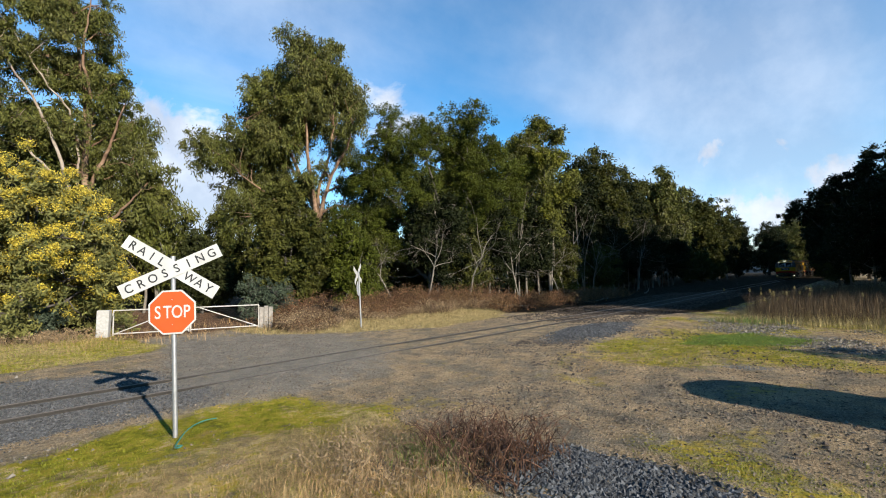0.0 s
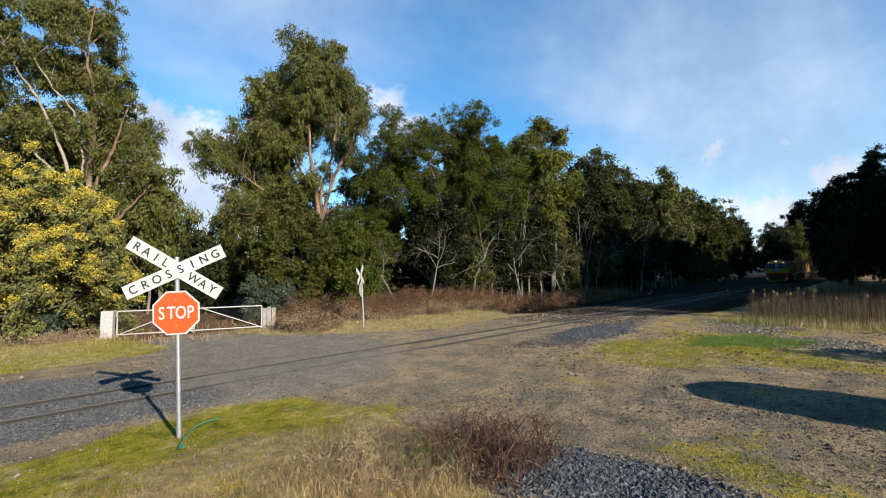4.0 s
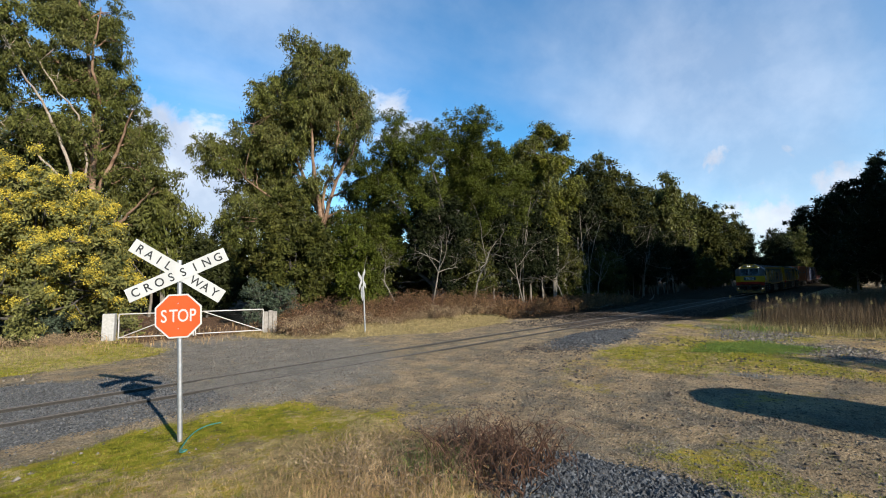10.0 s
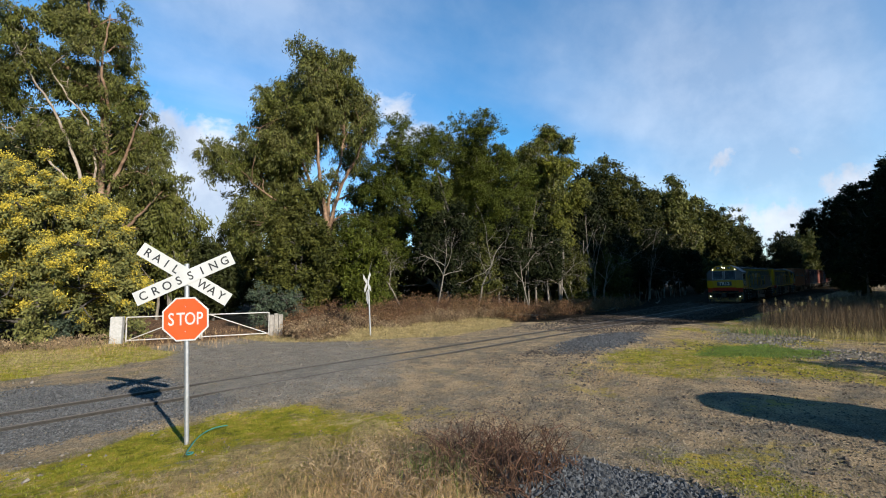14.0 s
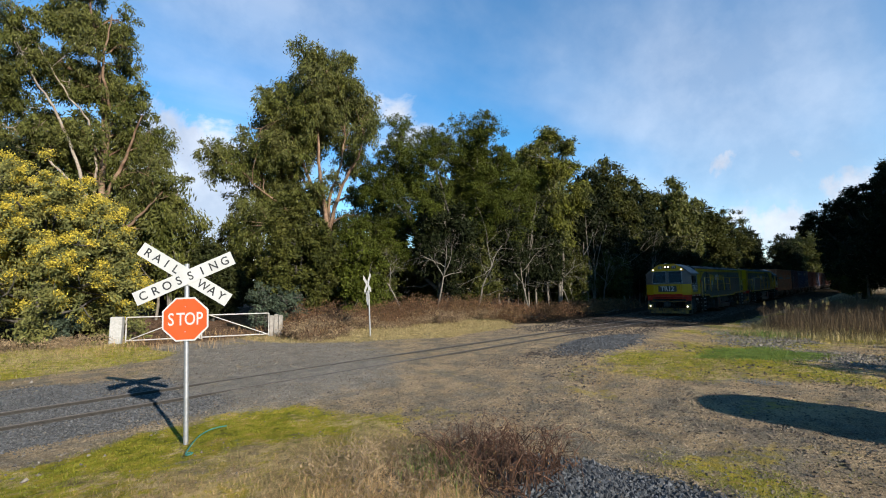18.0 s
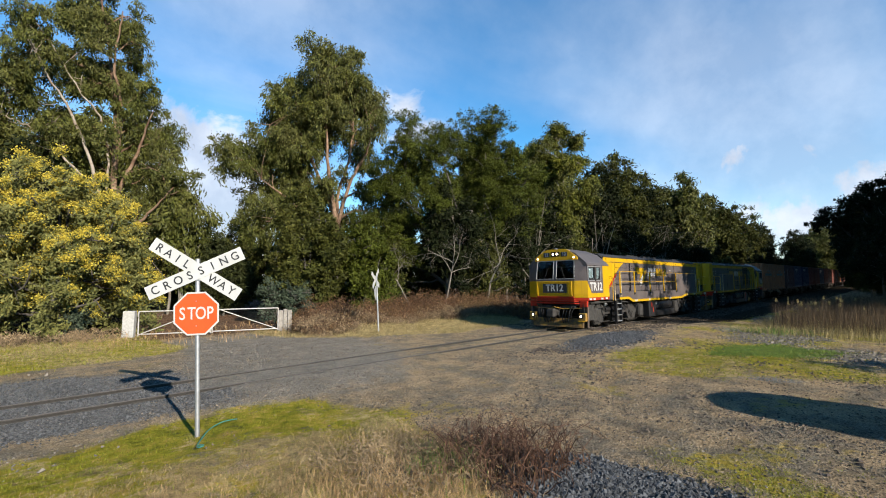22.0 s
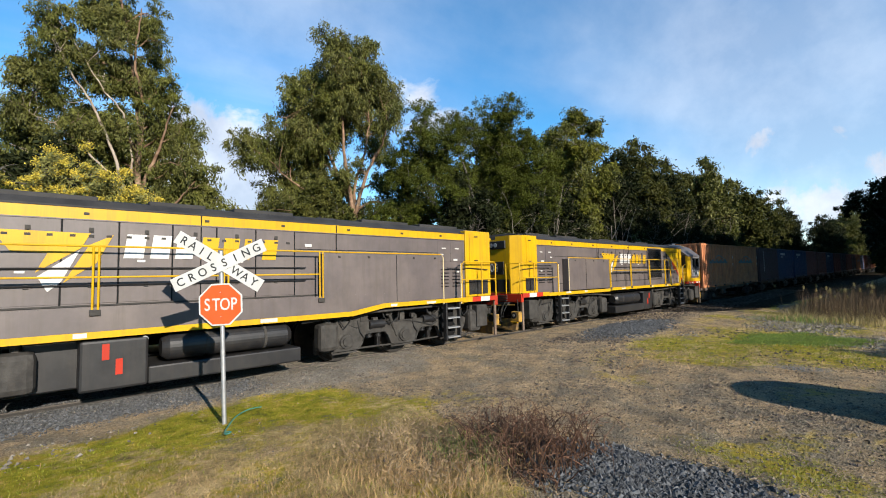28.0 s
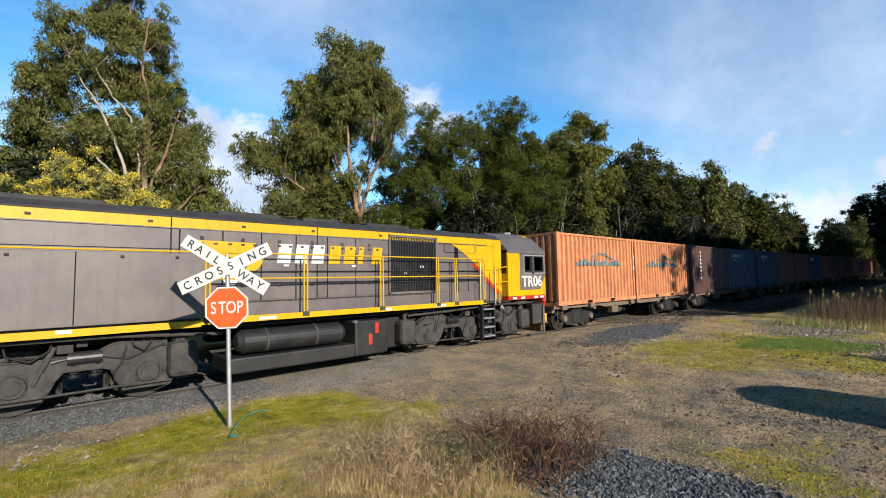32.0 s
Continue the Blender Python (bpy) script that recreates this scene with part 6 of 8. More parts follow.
            part("door_gap", bm, M_BLACK, L, "thin dark joint round a hood door")
        part("hood_step", box(B(), 2.24, 2.30, s * 1.14 - 0.012, s * 1.14 + 0.012, 1.30, 3.02, 0.006), M_YELLOW, L)
        # livery mark and blocks for lettering
        lx, f = (5.3, 1) if s < 0 else (10.30, -1)
        for outline, m_, lab in (([(0, 2.68), (1.09, 2.66), (0.98, 2.43), (0.47, 2.06), (0.60, 2.35), (0.20, 2.37)], M_YELLOW, "yellow wing-shaped mark"),
                                 ([(1.38, 2.65), (1.08, 2.48), (0.78, 1.90), (1.17, 2.20)], M_YELLOW, "yellow leaf-shaped mark"),
                                 ([(0.97, 2.40), (0.49, 2.00), (0.61, 1.77), (0.76, 1.92)], M_WHITE, "white pointed mark")):
            part("livery_mark", side_plate([(lx + f * u, z) for u, z in outline], s, 1.139, 0.004), m_, L, lab)
        tx = 6.81 if s < 0 else 8.80
        for k in range(7):
            a = tx + f * (k * 0.362 + (0.03 if k > 2 else 0))
            w = 0.13 if k == 5 else 0.27
            part("livery_block", side_plate([(a, 2.28), (a + f * w, 2.28), (a + f * (w + 0.05), 2.67), (a + f * 0.05, 2.67)], s, 1.139, 0.004), M_WHITE if k < 3 else M_YELLOW, L, "slanted block of livery")
        # outer handrails with stanchions
        posts = (3.05, 4.6, 6.45, 8.3, 10.15) if s < 0 else (3.0, 4.1, 4.75, 6.46, 8.30, 10.1)
        handrail(L, [(posts[0], s * 1.36, 2.45), (b1, s * 1.36, 2.45)])
        handrail(L, [(posts[0], s * 1.36, 1.98), (10.1, s * 1.36, 1.98)])
        for x in posts:
            zb = 1.46 if s < 0 else 1.28
            part("stanchion", pipe(pipe(B(), [(x - 0.035, s * 1.375, zb), (x - 0.035, s * 1.365, 2.45)], 0.016), [(x + 0.035, s * 1.375, zb), (x + 0.035, s * 1.365, 2.45)], 0.016), M_YELLOW, L, "yellow twin stanchion")
            part("stanchion_foot", box(B(), x - 0.07, x + 0.07, s * 1.385 - 0.02, s * 1.385 + 0.02, zb - 0.06, zb + 0.03, 0.008), M_UNDER, L)
        handrail(L, [(la - 0.06, s * 1.37, 1.16), (la - 0.06, s * 1.37, 2.38), (la - 0.12, s * 1.37, 2.45)], 0.014, M_CREAM)
        handrail(L, [(lb + 0.08, s * 1.37, 1.14), (lb + 0.08, s * 1.37, 2.20), (lb + 0.16, s * 1.37, 2.27), (15.62, s * 1.37, 2.27), (15.68, s * 1.32, 2.24)], 0.018)
        handrail(L, [(lb + 0.04, s * 1.37, 1.14), (lb + 0.04, s * 1.37, 2.22)], 0.014, M_CREAM)
        handrail(L, [(lb + 0.1, s * 1.37, 1.78), (15.64, s * 1.37, 1.78), (15.68, s * 1.32, 1.72)], 0.016)
        handrail(L, [(15.08, s * 1.37, 1.28), (15.08, s * 1.37, 2.27)], 0.018)
        handrail(L, [(15.75, s * 1.30, 1.28), (15.75, s * 1.30, 2.24), (15.75, s * 0.75, 2.24), (15.75, s * 0.75, 1.28)], 0.018)
        handrail(L, [(13.9, s * 1.20, 2.10), (14.8, s * 1.21, 2.10), (15.5, s * 1.21, 2.05)], 0.013, M_TANK, "grab_rail")
        handrail(L, [(2.35, s * 1.36, 1.18), (2.35, s * 1.36, 2.20), (2.05, s * 1.34, 2.24), (1.95, s * 1.34, 2.24)], 0.018)
        handrail(L, [(2.35, s * 1.36, 1.80), (1.95, s * 1.34, 1.80)], 0.016)
        handrail(L, [(2.54, s * 1.37, 1.16), (2.54, s * 1.37, 2.16)], 0.014, M_CREAM)
        handrail(L, [(3.16, s * 1.37, 1.16), (3.16, s * 1.37, 2.36), (3.22, s * 1.37, 2.45)], 0.014, M_CREAM)
        ladder(L, 2.58, 3.12, s)
        ladder(L, la, lb, s)
        # tank, air reservoir
        bm = box(B(), 6.28, 7.15, s * 0.80 - 0.55, s * 0.80 + 0.55, 0.26, 1.02, 0.04)
        box(bm, 5.66, 6.30, s * 0.55 - 0.4, s * 0.55 + 0.4, 0.28, 1.0, 0.02)
        box(bm, 7.15, 9.72, s * 0.80 - 0.55, s * 0.80 + 0.55, 0.26, 0.54, 0.03)
        tank = part("fuel_tank", bm, M_TANK, L, "black steel fuel tank")
        for x, z in ((6.55, 0.72), (6.72, 0.48)):
            part("red_marker", box(B(), x, x + 0.09, s * 1.354 - 0.004, s * 1.354 + 0.004, z, z + 0.24), M_RED, tank)
        bm = cyl(B(), (7.45, s * 1.12, 0.80), (9.45, s * 1.12, 0.80), 0.225, n=28)
        cyl(bm, (7.35, s * 1.12, 0.80), (7.45, s * 1.12, 0.80), 0.15, 0.225, n=28)
        cyl(bm, (9.45, s * 1.12, 0.80), (9.55, s * 1.12, 0.80), 0.225, 0.15, n=28)
        res = part("air_reservoir", bm, M_TANK, L, "black cylindrical air tank", smooth=False)
        part("tank_strap", cyl(B(), (8.0, s * 1.12, 0.80), (8.05, s * 1.12, 0.80), 0.232, n=28), M_UNDER, res)
        part("tank_strap", cyl(B(), (9.0, s * 1.12, 0.80), (9.05, s * 1.12, 0.80), 0.232, n=28), M_UNDER, res)
        part("filler_cap", cyl(B(), (7.1, s * 1.20, 0.98), (7.1, s * 1.32, 0.98), 0.05, n=12), M_GALV, L)
        part("equipment_box", box(B(), 0.22, 0.70, s * 1.10 - 0.2, s * 1.10 + 0.2, 0.44, 1.06, 0.02), M_UNDER, L)
        part("box_lid", box(B(), 0.20, 0.74, s * 1.10 - 0.22, s * 1.10 + 0.22, 1.02, 1.065, 0.006), M_UNDER, L)
        part("duct", box(B(), 0.92, 1.42, s * 1.16 - 0.08, s * 1.16 + 0.08, 1.08, 1.19, 0.03), M_UNDER, L, "pale dusty duct")
        part("valve", cyl(cyl(B(), (2.02, s * 1.14, 0.98), (2.02, s * 1.14, 1.16), 0.05, n=10), (2.02, s * 1.14, 1.02), (2.02, s * 1.22, 1.02), 0.035, n=10), M_GALV, L)
        part("equipment_box", box(B(), 14.90, 15.32, s * 1.12 - 0.2, s * 1.12 + 0.2, 0.46, 1.06, 0.02), M_UNDER, L)
        part("cable_pipe", pipe(B(), [(0.6, s * 1.22, 1.12), (2.3, s * 1.22, 1.14), (4.2, s * 1.20, 1.06), (5.6, s * 1.2, 1.03)], 0.03, 7), M_UNDER, L)
        part("cable_pipe", pipe(B(), [(9.8, s * 1.2, 1.0), (11.4, s * 1.22, 1.10), (13.3, s * 1.22, 1.12)], 0.03, 7), M_UNDER, L)
    # -- hood end face
    part("end_door", box(B(), 15.53, 15.69, -0.42, 0.42, 1.30, 1.36, 0.01), M_YELLOW, L)
    part("end_face", box(B(), 15.58, 15.688, -1.12, 0.86, 1.79, 3.05), M_YELLOW, L, "yellow end face")
    part("end_grille", box(B(), 15.58, 15.695, -1.0, 0.84, 1.34, 1.74), M_TANK, L)
    nb = part("number_board", box(B(), 15.685, 15.71, -0.62, 0.62, 1.90, 2.32, 0.005), M_SIGNBLACK, L, "black board with white letters")
    letters(number, 0.40, M_WHITE, pose(15.713, 0, 2.11, 90, 0, 90), "lettering", nb, 0.002, 1.0, 0.92, 0.008)
    lb = part("lamp_box", box(B(), 15.6, 15.74, -0.72, 0.72, 2.74, 3.0, 0.02), M_TANK, L)
    for y in (-0.32, -0.14, 0.14, 0.32):
        part("end_lamp", cyl(B(), (15.74, y, 2.87), (15.755, y, 2.87), 0.07, n=16), M_GALV, lb, "unlit round lamp")
    # -- cab
    pl = lambda z, fu, fw, cu, sy: [(fu, -fw, z), (fu, fw, z), (cu, sy, z), (1.97, sy, z), (1.97, -sy, z), (cu, -sy, z)]
    part("cab_base", loft(B(), [pl(1.36, -0.08, 0.88, 0.12, 1.38), pl(1.50, -0.10, 0.89, 0.10, 1.38), pl(2.04, -0.10, 0.92, 0.10, 1.38)]), M_YELLOW, L, "yellow cab lower shell")
    part("cab_floor", loft(B(), [pl(1.24, -0.05, 0.86, 0.14, 1.36), pl(1.36, -0.07, 0.88, 0.13, 1.378)]), M_RED, L, "red band at the cab floor")
    for k in range(4):
        part("nose_rib", loft(B(), [pl(1.10 + k * 0.085, -0.10 + 0.02 * (3 - k), 0.86, 0.10, 1.10)[:3] + [(0.4, 1.1, 1.10 + k * 0.085), (0.4, -1.1, 1.10 + k * 0.085)] + [(0.13, -1.10, 1.10 + k * 0.085)],
                                       pl(1.15 + k * 0.085, -0.10 + 0.02 * (3 - k), 0.86, 0.10, 1.10)[:3] + [(0.4, 1.1, 1.15 + k * 0.085), (0.4, -1.1, 1.15 + k * 0.085)] + [(0.13, -1.10, 1.15 + k * 0.085)]]), M_RED, L, "red ribbed anti-climber")
    part("nose_backing", box(B(), 0.10, 0.42, -1.05, 1.05, 1.02, 1.36), M_UNDER, L)
    for s in (-1, 1):
        part("cheek_block", box(B(), 0.06, 0.20, s * 1.18 - 0.16, s * 1.18 + 0.16, 0.98, 1.22, 0.02), M_RED, L)
        for x in (0.20, 0.52, 1.18, 1.58):
            part("reflector", box(B(), x, x + 0.2, s * 1.383 - 0.004, s * 1.383 + 0.004, 1.26, 1.33), M_WHITE, L)
        # grey side field and window wall
        part("side_field", side_plate([(0.40, 1.53), (1.40, 1.53), (1.40, 2.04), (0.10, 2.04), (0.10, 1.98)], s, 1.381, 0.005), M_GREY, L, "grey field on the cab side")
        part("cab_pillar", box(B(), 0.10, 0.16, s * 1.355 - 0.025, s * 1.355 + 0.025, 2.04, 2.68), M_GREY, L)
        part("cab_pillar", box(B(), 0.70, 0.80, s * 1.355 - 0.025, s * 1.355 + 0.025, 2.04, 2.68), M_TANK, L)
        part("cab_wall", box(B(), 1.18, 1.40, s * 1.355 - 0.025, s * 1.355 + 0.025, 2.04, 2.68), M_GREY, L)
        part("cab_column", box(B(), 1.40, 1.97, s * 1.357 - 0.027, s * 1.357 + 0.027, 2.04, 2.68), M_YELLOW, L, "yellow cab corner panel")
        part("cab_header", box(B(), 0.12, 1.40, s * 1.353 - 0.022, s * 1.353 + 0.022, 2.60, 2.68), M_GREY, L)
        bm = mirror_frame(0.13, 1.21, 2.03, 2.62, s)
        side = part("side_window", bm, M_GALV, L, "pale outline round the cab side windows")
        for a, b in ((0.16, 0.70), (0.80, 1.18)):
            bm = B()
            for c0, c1, c2, c3 in ((a, a + 0.055, 2.06, 2.59), (b - 0.055, b, 2.06, 2.59), (a + 0.055, b - 0.055, 2.555, 2.59), (a + 0.055, b - 0.055, 2.06, 2.125)):
                box(bm, c0, c1, s * 1.366 - 0.014, s * 1.366 + 0.014, c2, c3, 0.004)
            part("window_frame", bm, M_TANK, side, "black sash")
            gl = part("pane", box(B(), a + 0.03, b - 0.03, s * 1.352 - 0.004, s * 1.352 + 0.004, 2.09, 2.58), M_GLASS, side)
            gl.visible_shadow = False
            if leads:
                # added pale panel gives the panes the brightness of sky behind them
                part("window_blind", box(B(), a + 0.02, b - 0.02, s * 1.335 - 0.004, s * 1.335 + 0.004, 2.06, 2.56), M_WINSKY, side, "pale panel standing for bright sky in the window")
        part("window_rail", box(B(), 0.70, 0.80, s * 1.385 - 0.02, s * 1.385 + 0.02, 2.02, 2.58, 0.006), M_UNDER, side)
        letters(number, 0.46, M_WHITE, pose(0.80, s * 1.387, 1.78, 90, 0, 0 if s < 0 else 180), "side_lettering", L, 0.003, 1.0, 1.03, 0.024)
        # corner post between side wall and windscreen
        part("corner_post", loft(B(), [[(-0.095, s * 0.93, 2.04), (0.10, s * 1.38, 2.04), (0.14, s * 1.36, 2.04), (-0.05, s * 0.91, 2.04)],
                                        [(0.03, s * 0.91, 2.92), (0.12, s * 1.37, 2.70), (0.16, s * 1.34, 2.70), (0.08, s * 0.89, 2.92)]]), M_GREY, L, "grey cab corner post")
        fr = B()
        y0, y1 = (0.07, 0.90)
        q = lambda y, z: (-0.105 + 0.15 * (z - 2.04) - 0.004, s * y, z)
        for (ya, za), (yb, zb) in (((y0, 2.12), (y1, 2.12)), ((y1, 2.12), (y1 - 0.04, 2.88)), ((y1 - 0.04, 2.88), (y0, 2.88)), ((y0, 2.88), (y0, 2.12))):
            cyl(fr, q(ya, za), q(yb, zb), 0.016, n=8)
        ws = part("windscreen", fr, M_SEAL, L, "grey-sealed windscreen")
        bm = loft(B(), [[q(y0, 2.12), q(y1, 2.12), (q(y1, 2.12)[0] + 0.01, s * y1, 2.12), (q(y0, 2.12)[0] + 0.01, s * y0, 2.12)], [q(y0, 2.88), q(y1 - 0.04, 2.88), (q(y1, 2.88)[0] + 0.01, s * (y1 - 0.04), 2.88), (q(y0, 2.88)[0] + 0.01, s * y0, 2.88)]])
        part("pane", bm, M_GLASS, ws).visible_shadow = False
        part("wiper", pipe(B(), [(-0.115, s * 0.5, 2.10), (-0.04, s * 0.30, 2.60)], 0.010, 5), M_TANK, ws)
        rl = part("rear_vision_arm", pipe(B(), [(0.70, s * 1.40, 2.10), (0.70, s * 1.42, 2.05)], 0.012, 6), M_TANK, L)
    part("windscreen_sill", loft(B(), [[(-0.103, -0.92, 2.04), (-0.103, 0.92, 2.04), (-0.04, 0.92, 2.04), (-0.04, -0.92, 2.04)], [(-0.090, -0.92, 2.13), (-0.090, 0.92, 2.13), (-0.03, 0.92, 2.13), (-0.03, -0.92, 2.13)]]), M_GREY, L)
    part("windscreen_post", loft(B(), [[(-0.095, -0.065, 2.10), (-0.095, 0.065, 2.10), (-0.04, 0.065, 2.10), (-0.04, -0.065, 2.10)], [(0.025, -0.065, 2.90), (0.025, 0.065, 2.90), (0.08, 0.065, 2.90), (0.08, -0.065, 2.90)]]), M_GREY, L)
    part("cab_back_wall", box(B(), 1.90, 1.95, -1.33, 1.33, 2.04, 2.75), M_TANK, L)
    part("console", box(B(), 0.30, 0.62, -0.95, 0.95, 2.04, 2.16, 0.02), M_TANK, L)
    for s in (-1, 1):
        part("driver_seat", box(B(), 1.1, 1.5, s * 0.6 - 0.22, s * 0.6 + 0.22, 2.04, 2.30, 0.04), M_TANK, L)
    # roof with sloped flanks
    sec = lambda x, k: [(x, -1.40, 2.66), (x, -1.36, 2.75), (x, -0.90, 3.16 - k), (x, -0.42, 3.36 - k), (x, 0.42, 3.36 - k), (x, 0.90, 3.16 - k), (x, 1.36, 2.75), (x, 1.40, 2.66)]
    bm = B()
    rings = [[bm.verts.new(p) for p in sec(x, k)] for x, k in ((0.07, 0.0), (1.0, 0.0), (1.95, 0.02))]
    for a, b in zip(rings[:-1], rings[1:]):
        for i in range(8):
            bm.faces.new((a[i], a[(i + 1) % 8], b[(i + 1) % 8], b[i]))
    bm.faces.new(rings[0][::-1]), bm.faces.new(rings[-1])
    bmesh.ops.recalc_face_normals(bm, faces=bm.faces)
    part("cab_roof", bm, M_CABROOF, L, "grey sloped cab roof")
    part("horn", cyl(B(), (0.45, 0.25, 3.41), (0.75, 0.25, 3.41), 0.05, 0.02, n=10), M_GALV, L)
    bm = B()
    ol = [(-1.02, 2.90), (1.02, 2.90), (0.98, 3.02), (0.60, 3.30), (0.40, 3.37), (-0.40, 3.37), (-0.60, 3.30), (-0.98, 3.02)]
    a = [bm.verts.new((0.0 + 0.08 * (z - 2.9), y, z)) for y, z in ol]
    b = [bm.verts.new((0.20, y, z - 0.005)) for y, z in ol]
    bm.faces.new(a), bm.faces.new(b[::-1])
    for i in range(8):
        bm.faces.new((a[i], b[i], b[(i + 1) % 8], a[(i + 1) % 8]))
    bmesh.ops.recalc_face_normals(bm, faces=bm.faces)
    brow = part("brow", bm, M_YELLOW, L, "yellow panel over the windscreen")
    part("lamp_recess", box(B(), 0.0, 0.03, -0.20, 0.20, 3.06, 3.26, 0.01), M_BLACK, brow)
    for y in (-0.095, 0.095):
        part("headlamp", cyl(B(), (-0.015, y, 3.16), (0.0, y, 3.16), 0.045, n=20), M_LAMP if leads else M_GALV, brow, "lit headlamp" if leads else "unlit headlamp")
    for y in (-0.86, 0.86):
        part("marker_lamp", cyl(B(), (-0.02, y, 2.99), (0.02, y, 2.99), 0.036, n=16), M_LAMP if leads else M_GALV, brow, "lit marker lamp" if leads else "unlit marker lamp")
    for y in (-0.42, 0.42):
        nb = part("number_board", box(B(), 0.004, 0.03, y - 0.14, y + 0.14, 3.05, 3.24, 0.005), M_SIGNBLACK, brow)
        letters(number[2:], 0.19, M_GALV, pose(0.001, y, 3.145, 90, 0, -90), "lettering", nb, 0.002)
    nb = part("number_board", box(B(), -0.12, -0.10, -0.56, 0.56, 1.55, 1.93, 0.006), M_SIGNBLACK, L, "black board with white letters")
    letters(number, 0.40, M_WHITE, pose(-0.123, 0, 1.74, 90, 0, -90), "lettering", nb, 0.002, 1.0, 0.94, 0.022)
    handrail(L, [(-0.11, -0.80, 1.44), (-0.14, -0.80, 1.48), (-0.14, -0.80, 2.0), (-0.14, 0.80, 2.0), (-0.14, 0.80, 1.48), (-0.11, 0.80, 1.44)], 0.022)
    handrail(L, [(-0.08, -0.68, 1.46), (-0.125, -0.68, 1.49), (-0.125, -0.68, 1.95), (-0.10, -0.68, 1.98)], 0.014)
    end_gear(L, 0.12, -1)
    end_gear(L, 15.7, 1)
    bogie(L, AXLES[:3], g)
    bogie(L, AXLES[3:], g)
    for x in AXLES:
        wheelset(x, L, 1 if leads else -1)
    return L


def mirror_bars(x0, x1, z0, z1, s):
    bm = B()
    for a, b, c, d in ((x0, x0 + 0.05, z0, z1), (x1 - 0.05, x1, z0, z1), (x0, x1, z1 - 0.05, z1), (x0, x1, z0, z0 + 0.05)):
        box(bm, a, b, s * 1.145 - 0.02, s * 1.145 + 0.02, c, d)
    return bm


def mirror_frame(x0, x1, z0, z1, s):
    bm = B()
    for a, b, c, d in ((x0, x0 + 0.035, z0, z1), (x1 - 0.035, x1, z0, z1), (x0 + 0.035, x1 - 0.035, z1 - 0.035, z1), (x0 + 0.035, x1 - 0.035, z0, z0 + 0.035)):
        box(bm, a, b, s * 1.375 - 0.014, s * 1.375 + 0.014, c, d)
    return bm


# ---- containers and their wagons ----
BOX_L, BOX_H, BOX_W, BOX_Z = 5.68, 2.56, 1.22, 0.92


def corrugated(bm, p, u, v, length, height, pitch=0.28, depth=0.06):
    """A corrugated sheet from p along u (unit) for length, v up; it bulges outward by depth along the normal u x v."""
    n = u.cross(v)
    xs, k = [], 0.0
    while k < length - 1e-6:
        for f, d in ((0.0, 0), (0.36, 0), (0.46, 1), (0.90, 1)):
            if k + f * pitch <= length:
                xs.append((k + f * pitch, d))
        k += pitch
    xs.append((length, 0))
    lo = [bm.verts.new(p + u * a - n * depth * d) for a, d in xs]
    hi = [bm.verts.new(p + u * a - n * depth * d + v * height) for a, d in xs]
    for i in range(len(xs) - 1):
        bm.faces.new((lo[i], lo[i + 1], hi[i + 1], hi[i]))


